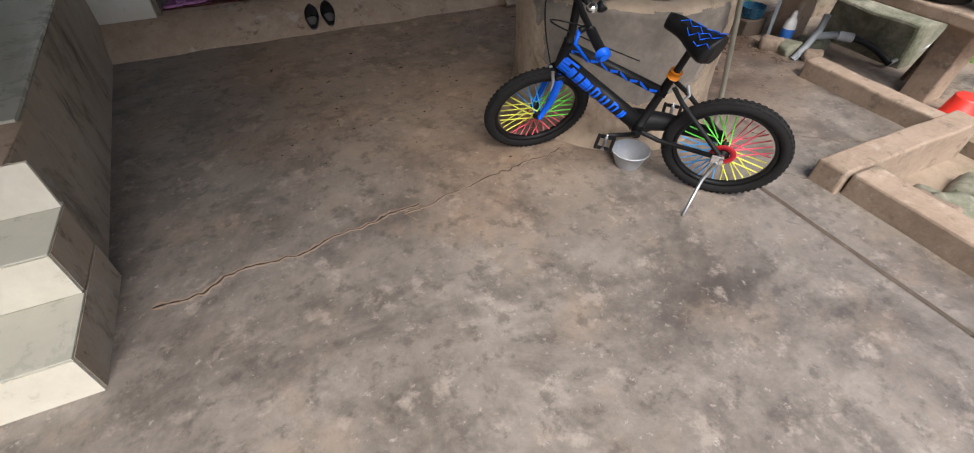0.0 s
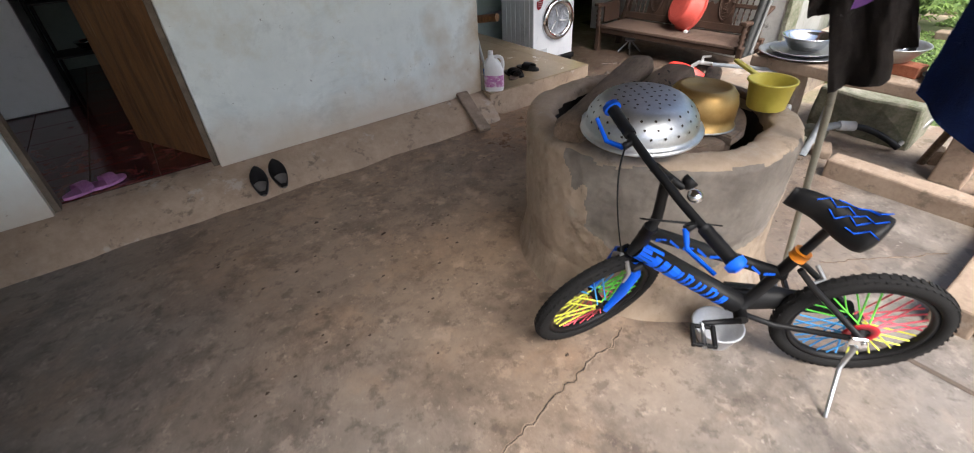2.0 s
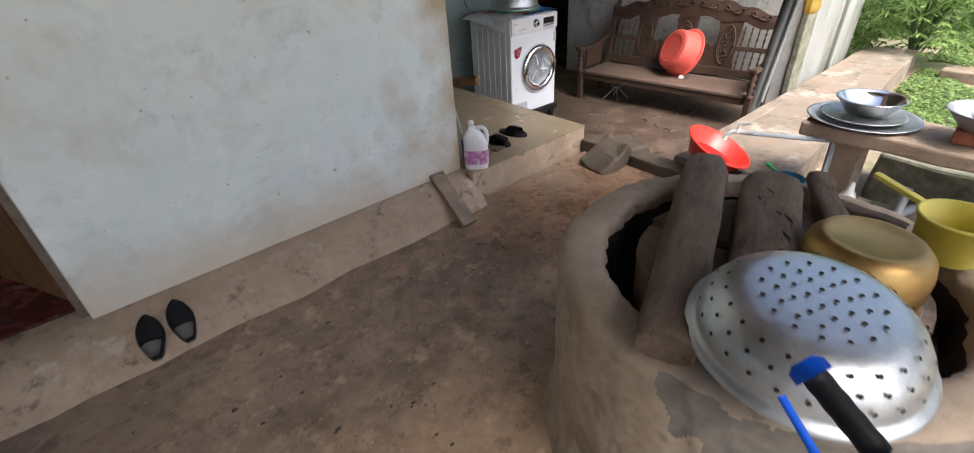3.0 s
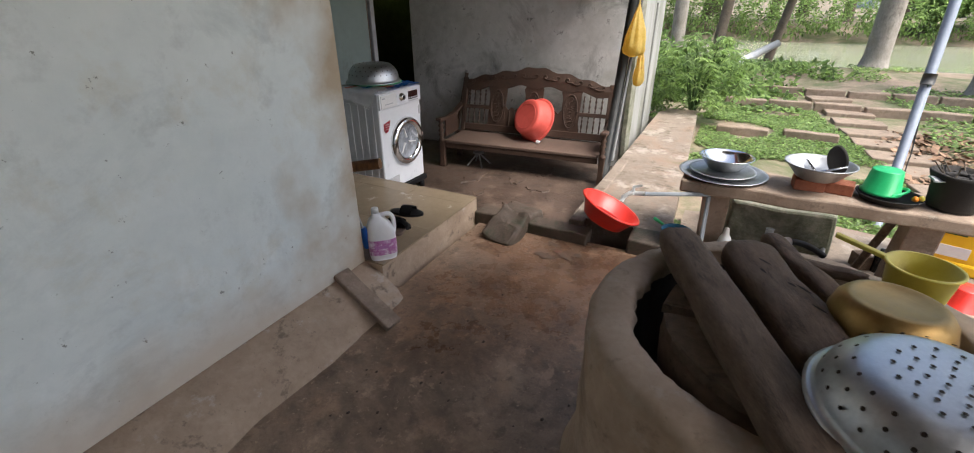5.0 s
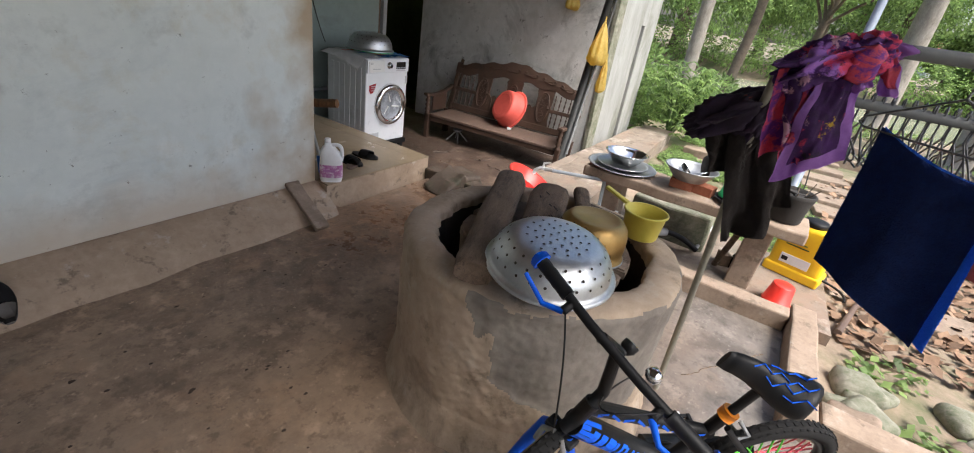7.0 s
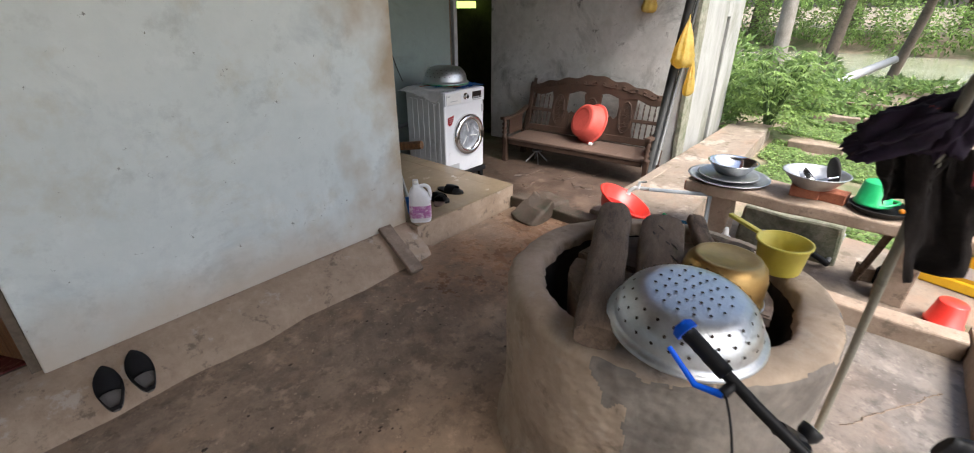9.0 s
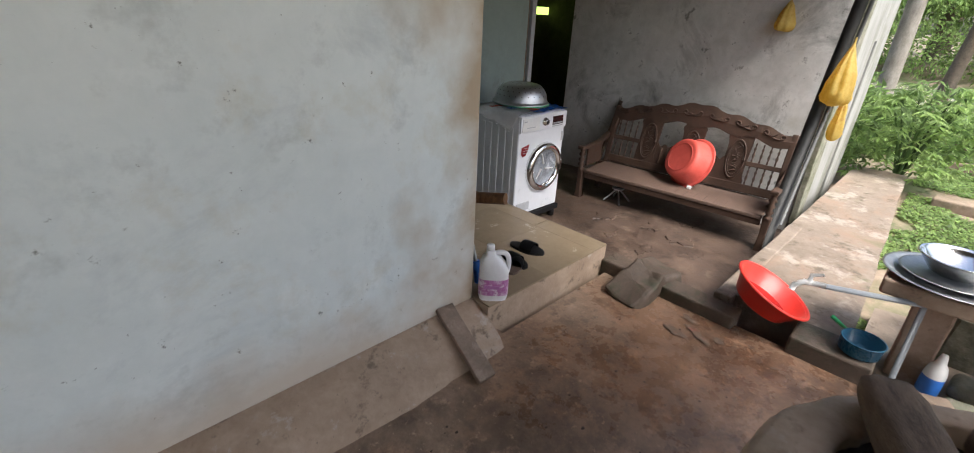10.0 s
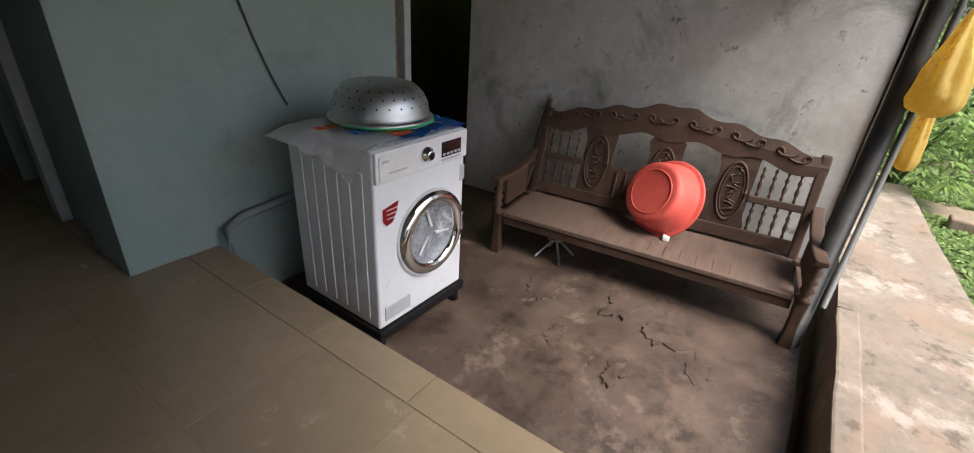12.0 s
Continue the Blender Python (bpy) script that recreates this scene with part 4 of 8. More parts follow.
# ---- bicycle ----
def bicycle():
    d = Vector((-0.66, 0.75, 0)).normalized()
    l = Vector((-d.y, d.x, 0))
    lean = radians(11)
    upv = Vector((0, 0, 1)) * math.cos(lean) + l * math.sin(lean)
    side = l * math.cos(lean) - Vector((0, 0, 1)) * math.sin(lean)
    base = Vector((2.488, 1.778, 0.0))
    m = Matrix(((d.x, side.x, upv.x, base.x), (d.y, side.y, upv.y, base.y), (d.z, side.z, upv.z, base.z), (0, 0, 0, 1)))
    bike = thing("bicycle", m, "black and blue children's bicycle leaning on its kickstand beside the stove", "bicycle")
    R = 0.25
    WB = 0.83
    rear, front0 = Vector((0, 0, R)), Vector((WB, 0, R))
    bb = Vector((0.36, 0, 0.27))
    seat_top = Vector((0.275, 0, 0.565))
    head_lo, head_hi = Vector((0.735, 0, 0.50)), Vector((0.698, 0, 0.625))

    def wheel(name, mtx, sprocket):
        w = new(name)
        w.parent = bike
        w.matrix_local = mtx
        turn = Matrix.Rotation(radians(90), 4, "X")
        pr = [(R - 0.045, -0.018), (R - 0.03, -0.024), (R - 0.012, -0.022), (R - 0.003, -0.012), (R, 0), (R - 0.003, 0.012), (R - 0.012, 0.022), (R - 0.03, 0.024), (R - 0.045, 0.018), (R - 0.047, 0)]
        bm = latheb(pr, 64, turn, close=True)
        tyre = part("tyre", bm, "rubber", w, "knobbly black tyre")
        bm = bmesh.new()
        n = 60
        for k in range(n):
            for sgn in (-1, 0, 1):
                a = 2 * math.pi * (k + 0.5 * (sgn == 0)) / n
                c = Vector((math.cos(a), 0, math.sin(a)))
                t = Vector((-math.sin(a), 0, math.cos(a)))
                y = Vector((0, 1, 0))
                rr = R - 0.001 if sgn == 0 else R - 0.007
                p = c * rr + y * (sgn * 0.014)
                vs = [p + t * u * 0.006 + y * v * 0.006 + c * h for h in (0, 0.0028) for u, v in ((-1, -1), (1, -1), (1, 1), (-1, 1))]
                q = [bm.verts.new(v) for v in vs]
                for f in ((4, 5, 6, 7), (0, 1, 5, 4), (1, 2, 6, 5), (2, 3, 7, 6), (3, 0, 4, 7)):
                    bm.faces.new([q[i] for i in f])
        part("tread_knob", bm, "rubber", tyre)
        part("rim", latheb([(R - 0.046, -0.013), (R - 0.058, -0.014), (R - 0.064, -0.006), (R - 0.064, 0.006), (R - 0.058, 0.014), (R - 0.046, 0.013)], 64, turn, close=True), "black", w, "black painted rim")
        part("hub", latheb([(0.0, -0.05), (0.010, -0.05), (0.011, -0.034), (0.026, -0.032), (0.026, -0.026), (0.014, -0.022), (0.014, 0.022), (0.026, 0.026), (0.026, 0.032), (0.011, 0.034), (0.010, 0.05), (0, 0.05)], 20, turn), "black", w)
        cols = ["spoke_green", "spoke_yellow", "spoke_pink", "spoke_blue"]
        for k in range(36):
            a = 2 * math.pi * k / 36 + 0.3
            off = 0.16 * (1 if k % 2 else -1)
            y = 0.027 if (k // 2) % 2 else -0.027
            p0 = Vector((0.024 * math.cos(a + off * 4), y, 0.024 * math.sin(a + off * 4)))
            p1 = Vector(((R - 0.062) * math.cos(a), 0.0, (R - 0.062) * math.sin(a)))
            deg = (math.degrees(a) - 17 + 360) % 360
            ci = 1 if deg < 75 or deg > 350 else 3 if deg < 140 else 0 if deg < 235 else 2
            if sprocket:
                ci = 0 if deg < 75 else 2 if deg < 165 else 1 if deg < 245 else 3
            part("spoke", tubeb([p0, p0.lerp(p1, 0.94)], 0.0030, 5), cols[ci], w, "coloured spoke sleeve" if k == 0 else "")
        if sprocket:
            part("sprocket_guard", latheb([(0.028, -0.036), (0.05, -0.034), (0.052, -0.032), (0.028, -0.030)], 32, turn, close=True), "redlabel", w, "dark red spoke guard")
        return w

    wheel("wheel", Matrix.Translation(rear), True)
    # steering group, turned to the left
    axis = (head_hi - head_lo).normalized()
    steer = Matrix.Translation(head_lo) @ Matrix.Rotation(radians(37), 4, axis) @ Matrix.Translation(-head_lo)
    wheel("wheel", steer @ Matrix.Translation(front0) @ Matrix.Rotation(radians(40), 4, "Y"), False)

    def P(name, bm, mat, label="", st=False, parent=None):
        if st:
            bm.transform(steer)
        return part(name, bm, mat, parent or bike, label)

    fork = bmesh.new()
    for s in (-1, 1):
        tube(fork, [head_lo + Vector((0.0, s * 0.02, -0.03)), head_lo + Vector((0.012, s * 0.047, -0.05)), front0 + Vector((-0.05, s * 0.05, 0.10)), front0 + Vector((0, s * 0.05, 0))], [0.016, 0.019, 0.017, 0.010], 12)
    P("fork", fork, "blue", "bright blue fork", True)
    P("fork_crown", boxb(head_lo + Vector((-0.02, -0.05, -0.05)), head_lo + Vector((0.025, 0.05, -0.02)), 0.008), "black", "", True)
    br = bmesh.new()
    for s in (-1, 1):
        tube(br, [head_lo + Vector((0.03, s * 0.012, -0.01)), head_lo + Vector((0.035, s * 0.04, -0.035)), head_lo + Vector((0.04, s * 0.038, -0.10))], 0.008, 8)
    P("front_brake", br, "alu_dull", "metal brake arms", True)
    P("head_tube", tubeb([head_lo, head_hi], 0.022, 16), "black")
    P("down_tube", tubeb([head_lo + Vector((-0.01, 0, 0.03)), bb + Vector((0.02, 0, 0.03))], [0.034, 0.036], 18), "black", "black frame tube with blue lettering shapes")
    P("top_tube", tubeb([head_hi + Vector((0, 0, -0.025)), seat_top + Vector((0.01, 0, -0.10))], [0.021, 0.019], 16), "black", "black top tube with blue flashes")
    P("seat_tube", tubeb([bb, seat_top], 0.018, 14), "black")
    for s in (-1, 1):
        P("seat_stay", tubeb([seat_top + Vector((-0.012, s * 0.018, -0.05)), seat_top + Vector((-0.06, s * 0.04, -0.10)), rear + Vector((0, s * 0.056, 0))], 0.0095, 10), "black")
        P("chain_stay", tubeb([bb + Vector((0, s * 0.02, 0)), bb + Vector((-0.1, s * 0.045, -0.01)), rear + Vector((0, s * 0.056, 0))], 0.010, 10), "black")
    # blue flashes and letter-sized bars on the tubes' left flank
    dt0, dt1 = head_lo + Vector((-0.01, 0, 0.03)), bb + Vector((0.02, 0, 0.03))
    dirv = (dt1 - dt0).normalized()
    nv = Vector((-dirv.z, 0, dirv.x))
    if nv.z < 0:
        nv = -nv

    def onflank(u, v, r=0.0365, o=dt0, dv=dirv, n_=nv):
        ang = v / r
        return o + dv * u + n_ * (r * math.sin(ang)) + Vector((0, r * math.cos(ang), 0))

    def strip(bm, u0, v0, u1, v1, w):
        a = Vector((u0, v0))
        b = Vector((u1, v1))
        t = (b - a).normalized() * 0.5 * w
        nn = Vector((-t.y, t.x))
        k = 4
        last = None
        for i in range(k + 1):
            c = a.lerp(b, i / k)
            q = [bm.verts.new(onflank(c.x + nn.x * s, c.y + nn.y * s)) for s in (-1, 1)]
            if last:
                bm.faces.new((last[0], last[1], q[1], q[0]))
            last = q

    u = 0.06
    for i, wd in enumerate((0.07, 0.02, 0.032, 0.034, 0.036, 0.018)):
        hgt = 0.030 if i == 0 else 0.026
        bm = bmesh.new()
        for j in range(3 if i == 0 else 2):
            uu = u + wd * (j / (2 if i == 0 else 1.6))
            strip(bm, uu, -hgt, uu + 0.006, hgt, 0.026 if i == 0 else 0.010)
        if i > 1:
            strip(bm, u, -hgt, u + wd * 0.65, -hgt, 0.010)
        if i in (2, 4):
            strip(bm, u, hgt, u + wd * 0.65, hgt, 0.010)
        u += wd + 0.016
        P("tube_decal", bm, "blue_plastic", "bright blue letter-sized bars")
    bm = bmesh.new()
    for k in range(7):
        strip(bm, 0.0, -0.042 + 0.014 * k, 0.055 + 0.022 * math.sin(k * 2.3), -0.050 + 0.016 * k, 0.013)
    P("flame_decal", bm, "blue_plastic", "bright blue flames behind the head tube")
    bm = bmesh.new()
    t0, t1 = head_hi + Vector((0, 0, -0.025)), seat_top + Vector((0.01, 0, -0.10))
    for k in range(9):
        a, b = 0.04 + 0.10 * k, 0.04 + 0.10 * k + 0.075
        z0, z1 = 0.010 * (1 if k % 2 else -0.5), 0.010 * (-1 if k % 2 else 0.7)
        p0, p1 = t0.lerp(t1, a) + Vector((0, 0.0205, z0)), t0.lerp(t1, min(b, 0.98)) + Vector((0, 0.0200, z1))
        q = [bm.verts.new(p) for p in (p0 + Vector((0, 0, -0.007)), p1 + Vector((0, 0, -0.004)), p1 + Vector((0, 0.0005, 0.007)), p0 + Vector((0, 0.0005, 0.008)))]
        bm.faces.new(q)
    P("top_decal", bm, "blue_plastic", "blue lightning flashes")
    # saddle
    P("seat_post", tubeb([seat_top + Vector((0.01, 0, -0.04)), seat_top + Vector((-0.038, 0, 0.13))], 0.0135, 14), "black")
    P("seat_clamp", tubeb([seat_top + Vector((0.004, 0, -0.018)), seat_top + Vector((-0.004, 0, 0.010))], 0.025, 16), "orange", "orange seat clamp")
    sad = bmesh.new()
    n = 16
    rings = []
    for i in range(n + 1):
        t = i / n
        x = 0.365 - 0.255 * t
        w = 0.022 + 0.052 * max(0, (t - 0.35) / 0.65) ** 1.1
        w *= min(1, math.sqrt(max(0.02, (t + 0.02) / 0.10))) if t < 0.1 else 1
        w *= math.sqrt(max(0.03, (1.03 - t) / 0.12)) if t > 0.88 else 1
        zc = 0.695 + 0.016 * t * t + 0.006 * math.sin(t * 6)
        th = 0.026 + 0.018 * t
        rings.append([sad.verts.new((x, w * math.cos(a), zc + th * (math.sin(a) if math.sin(a) > 0 else 0.9 * math.sin(a)))) for a in (2 * math.pi * k / 16 for k in range(16))])
    for a, b in zip(rings, rings[1:]):
        for k in range(16):
            sad.faces.new((a[k], a[(k + 1) % 16], b[(k + 1) % 16], b[k])).smooth = True
    sad.faces.new(rings[0])
    sad.faces.new(rings[-1])
    saddle = P("saddle", sad, "black", "black saddle with blue lightning flashes")
    saddle.matrix_local = Matrix.Translation((0.255, 0.0, 0.722)) @ Matrix.Rotation(radians(-28), 4, "Z") @ Matrix.Rotation(radians(-11), 4, "Y") @ Matrix.Diagonal((0.87, 1.12, 1.3, 1)) @ Matrix.Translation((-0.235, 0, -0.70))
    for j, (x0, y0) in enumerate(((0.30, 0.014), (0.26, 0.02), (0.25, -0.01), (0.2, 0.04), (0.2, 0.02), (0.17, -0.03))):
        p = Vector((x0, y0, 0))
        bm = bmesh.new()
        for k in range(4):
            p2 = p + Vector((-0.026, 0.014 * (1 if (k + j) % 2 else -1), 0))
            def lift(q):
                t = (0.365 - q.x) / 0.255
                w = 0.022 + 0.052 * max(0, (t - 0.35) / 0.65) ** 1.1
                yy = max(-0.9 * w, min(0.9 * w, q.y))
                th = 0.026 + 0.018 * t
                return Vector((q.x, yy, 0.695 + 0.016 * t * t + 0.006 * math.sin(t * 6) + th * math.sqrt(max(0, 1 - (yy / w) ** 2)) + 0.0016))
            a, b = lift(p), lift(p2)
            tube(bm, [a, b], 0.0018, 4)
            p = p2
            if p.x < 0.125:
                break
        part("flash", bm, "blue_plastic", saddle, "bright blue lightning print")
    # handlebar with grips, levers, bell and lamp
    unturn = (m @ steer).inverted()
    end_r, end_l = unturn @ Vector((1.998, 2.468, 0.896)), unturn @ Vector((1.89, 1.948, 0.674))
    hc = end_r.lerp(end_l, 0.5)
    P("stem", tubeb([head_hi, head_hi + Vector((-0.008, 0, 0.05)), hc], 0.016, 12), "black", "", True)
    meter = unturn @ Vector((2.035, 2.207, 0.718))
    lift_ = Vector((0.0, 0, 0.003))
    bow = Vector((0.012, 0, 0))
    bar_pts = [end_r, end_r.lerp(end_l, 0.2) + bow * 0.6, end_r.lerp(end_l, 0.35) + bow, hc + bow, end_r.lerp(end_l, 0.65) + bow, end_r.lerp(end_l, 0.8) + bow * 0.6, end_l]
    P("handlebar", tubeb(bar_pts, 0.0125, 12), "black", "", True)
    for s in (0, -1):
        i0, i1 = (0, 1) if s == 0 else (-1, -2)
        p0, p1 = bar_pts[i0], bar_pts[i1]
        P("grip", tubeb([p0.lerp(p1, k / 8) for k in range(9)], [0.0175 + 0.0012 * (k % 2) for k in range(9)], 14), "black", "ribbed black rubber grip", True)
        out = (p0 - p1).normalized()
        P("grip_end", tubeb([p0 - out * 0.004, p0 + out * 0.012, p0 + out * 0.02], [0.027, 0.026, 0.016], 14), "blue_plastic", "blue grip end", True)
        pv = p1 + (p1 - p0).normalized() * 0.02
        P("brake_mount", tubeb([pv, pv + Vector((0.035, 0, -0.012))], 0.012, 10), "black", "", True)
        P("brake_lever", tubeb([pv + Vector((0.035, 0, -0.012)), pv.lerp(p0, 0.35) + Vector((0.065, 0, -0.02)), p0 + Vector((0.05, 0, -0.02))], [0.009, 0.007, 0.006], 8), "blue_plastic", "blue brake lever", True)
    for s, tgt in ((-1, head_lo + Vector((0.03, -0.02, 0.0))), (1, seat_top + Vector((0.1, 0.02, -0.13)))):
        a = hc + lift_ + Vector((0.02, s * 0.16, -0.01))
        P("brake_cable", tubeb(bend(a, hc + Vector((0.11, s * 0.06, -0.05)), tgt, 12), 0.0028, 6), "black", "", True)
    P("meter_mount", tubeb([end_r.lerp(end_l, 0.42) + bow, meter + Vector((0.004, 0, 0.006))], [0.016, 0.011], 8), "black", "", True)
    P("lamp", latheb([(0.0, 0), (0.012, 0.002), (0.022, 0.016), (0.023, 0.034), (0.02, 0.036), (0.0, 0.036)], 20, Matrix.Translation(meter) @ Matrix.Rotation(radians(-50), 4, "Y")), "black", "small round black meter", True)
    P("lamp_glass", latheb([(0.0, 0.0385), (0.017, 0.0375), (0.0185, 0.0365)], 20, Matrix.Translation(meter) @ Matrix.Rotation(radians(-50), 4, "Y")), "chrome", "", True)
    P("bell", latheb([(0.02, 0.0), (0.0215, 0.004), (0.018, 0.016), (0.008, 0.022), (0.0, 0.023)], 20, Matrix.Translation(end_r.lerp(end_l, 0.66) + Vector((-0.02, 0, 0.012)))), "chrome", "chrome bell", True)
    # cranks, chain, pedals, kickstand
    P("chain_guard", tubeb([bb + Vector((0.04, -0.045, 0.0)), bb + Vector((-0.1, -0.045, 0.02)), rear + Vector((0.02, -0.045, 0.025))], [0.05, 0.04, 0.026], 14), "black")
    P("chainring", latheb([(0.0, -0.004), (0.062, -0.004), (0.066, 0), (0.062, 0.004), (0, 0.004)], 32, Matrix.Translation(bb + Vector((0, -0.04, 0))) @ Matrix.Rotation(radians(90), 4, "X")), "black")
    P("bottom_bracket", tubeb([bb + Vector((0, -0.05, 0)), bb + Vector((0, 0.05, 0))], 0.022, 16), "black")
    for s, ang in ((1, radians(197)), (-1, radians(17))):
        e = bb + Vector((0.12 * math.cos(radians(180) - ang), s * 0.055, 0.12 * math.sin(radians(180) - ang)))
        P("crank", tubeb([bb + Vector((0, s * 0.05, 0)), e], [0.011, 0.009], 8), "black")
        ped = new("pedal")
        ped.parent = bike
        ped.matrix_local = Matrix.Translation(e + Vector((0, s * 0.05, 0)))
        for q in ((-0.04, -0.042, -0.009, -0.026, 0.042, 0.009), (0.026, -0.042, -0.009, 0.04, 0.042, 0.009), (-0.026, -0.042, -0.007, 0.026, -0.03, 0.007), (-0.026, 0.03, -0.007, 0.026, 0.042, 0.007)):
            part("pedal_bar", boxb(q[:3], q[3:], 0.003), "black", ped)
        part("pedal_axle", tubeb([(0, -0.05, 0), (0, 0.045, 0)], 0.008, 8), "alu_dull", ped)
    ks = rear + Vector((0.015, 0.062, 0.0))
    P("kickstand_plate", boxb(ks + Vector((-0.022, -0.004, -0.028)), ks + Vector((0.028, 0.01, 0.022)), 0.005), "chrome", "bright metal kickstand bracket")
    P("kickstand", tubeb([ks + Vector((0.0, 0.008, -0.02)), ks + Vector((0.03, 0.05, -0.09)), Vector((0.075, 0.235, 0.049))], [0.009, 0.0075, 0.006], 10), "alu", "bright metal kickstand leg")
    P("axle_nut", tubeb([rear + Vector((0, 0.055, 0)), rear + Vector((0, 0.078, 0))], 0.010, 6), "chrome")
    P("rear_brake", tubeb([seat_top + Vector((-0.06, 0.025, -0.10)), seat_top + Vector((-0.075, 0.035, -0.06)), seat_top + Vector((-0.06, 0.0, -0.045))], 0.007, 8), "alu_dull")
    return bike


bicycle()

bowl = thing("plastic_bowl", pose(2.275, 2.085, 0.0), "cloudy translucent plastic bowl on the floor under the bicycle", "bowl")
part("bowl_body", latheb([(0.0, 0.002), (0.055, 0.0), (0.06, 0.006), (0.088, 0.082), (0.093, 0.083), (0.093, 0.088), (0.085, 0.087), (0.056, 0.009), (0.0, 0.007)], 40), "clear_plastic", bowl)


# ---- shoes, sandals, brick on the plinth ----
def flat_shoe(name, m, L, W, mats, label, category, group="", strap=False):
    """A shoe with sole and upper, toe along +x."""
    ob = thing(name, m, label, category, group)
    n = 18

    def outline(t):
        return W * (0.36 + 0.16 * math.sin(t * math.pi) + 0.06 * math.sin(t * 2 * math.pi - 2.2)) * math.sqrt(max(0.0, 1 - (2 * t - 1) ** 6))

    bm = bmesh.new()
    lo, hi = [], []
    ts = [0.01 + 0.98 * k / n for k in range(n + 1)]
    loop = [(L * t, outline(t)) for t in ts] + [(L * t, -outline(t)) for t in reversed(ts)]
    ngon(bm, loop, 0.0, 0.016)
    part("sole", bm, mats[0], ob)
    bm = bmesh.new()
    last = None
    t0, t1, hh = (0.38, 0.72, 0.045) if strap else (0.33, 0.99, 0.055)
    for k in range(11):
        t = t0 + (t1 - t0) * k / 10
        w = outline(min(t, 0.985)) * 1.02
        h = hh * (1 - 0.55 * max(0, (t - 0.55) / 0.45) ** 2)
        q = [bm.verts.new((L * t, w * math.cos(a), 0.013 + h * math.sin(a) ** 0.8)) for a in (math.pi * j / 10 for j in range(11))]
        if last:
            for j in range(10):
                bm.faces.new((last[j], last[j + 1], q[j + 1], q[j])).smooth = True
        last = q
    bmesh.ops.solidify(bm, geom=bm.faces[:], thickness=0.004)
    part("strap" if strap else "upper", bm, mats[1], ob)
    if not strap:
        bm = bmesh.new()
        last = None
        for k in range(9):
            t = 0.02 + 0.42 * k / 8
            w = outline(max(t, 0.03)) * 1.0
            h = 0.045
            q = [bm.verts.new((L * t, w, 0.012)), bm.verts.new((L * t, w * 0.93, 0.012 + h)), bm.verts.new((L * t, -w * 0.93, 0.012 + h)), bm.verts.new((L * t, -w, 0.012))]
            if last:
                bm.faces.new((last[0], last[1], q[1], q[0]))
                bm.faces.new((last[2], last[3], q[3], q[2]))
            else:
                bm.faces.new(q)
            last = q
        bmesh.ops.solidify(bm, geom=bm.faces[:], thickness=0.005)
        part("heel_counter", bm, mats[1], ob)
        part("insole", boxb((L * 0.05, -W * 0.27, 0.017), (L * 0.40, W * 0.27, 0.021), 0.002), mats[2], ob, "greyish worn insole")
    return ob


def on_slope(x, y, z, heading, pitch):
    return Matrix.Translation((x, y, z)) @ Matrix.Rotation(radians(heading), 4, "Z") @ Matrix.Rotation(radians(-pitch), 4, "Y")


flat_shoe("shoe", on_slope(1.178, 4.345, 0.030, 83, 30), 0.21, 0.085, ("shoegrey", "shoe", "shoegrey"), "worn black cloth shoe resting toe up on the plinth", "shoe", "black shoes")
flat_shoe("shoe", on_slope(1.305, 4.36, 0.032, 88, 32), 0.21, 0.085, ("shoegrey", "shoe", "shoegrey"), "worn black cloth shoe resting toe up on the plinth", "shoe", "black shoes")
for px, py, hd_ in ((0.30, 4.80, 62), (0.42, 4.83, 55)):
    flat_shoe("sandal", pose(px - 0.05, py - 0.05, 0.184, 0, 0, hd_ - 30), 0.20, 0.095, ("purple", "purple", "purple"), "purple dotted house sandal inside the doorway", "sandal", "purple sandals", True)

brick_ob = part("cement_brick", jolt(dense((0, 0, 0), (0.40, 0.095, 0.032), 0.05, 0.006), 0.003, 9), "slabstone")
brick_ob.matrix_world = Matrix.Translation((2.805, 4.262, 0.004)) @ Matrix.Rotation(radians(84), 4, "Z") @ Matrix.Rotation(radians(-27.5), 4, "Y")
tagged(brick_ob, "long brown cement brick leaning against the plinth", "brick")

# ---- wooden door leaf, open into the room ----
door = tagged(thing("door_1", Matrix.Translation((1.025, 4.765, 0.178)) @ Matrix.Rotation(radians(116), 4, "Z"), "brown wooden door standing open into the dark room", "door"), kind="structure")
part("leaf", boxb((0.0, -0.02, 0.0), (0.80, 0.02, 1.98), 0.003), "wood", door)
for k, (a, b) in enumerate(((0.0, 0.11), (0.69, 0.80))):
    part("stile", boxb((a, -0.028, 0.0), (b, -0.0202, 1.98), 0.003), "wood", door)
for z0, z1 in ((0.0, 0.2), (0.85, 0.98), (1.82, 1.98)):
    part("rail", boxb((0.112, -0.027, z0), (0.688, -0.0202, z1), 0.003), "wood", door)
frm = tagged(thing("door_1_frame", Matrix.Translation((0, 0, 0)), "dark wooden door frame in the pale wall", "door frame"), kind="structure")
part("jamb", boxb((1.0, 4.66, 0.17), (1.034, 4.745, 2.19)), "darkbark", frm)
part("jamb", boxb((0.206, 4.66, 0.17), (0.235, 4.745, 2.19)), "darkbark", frm)
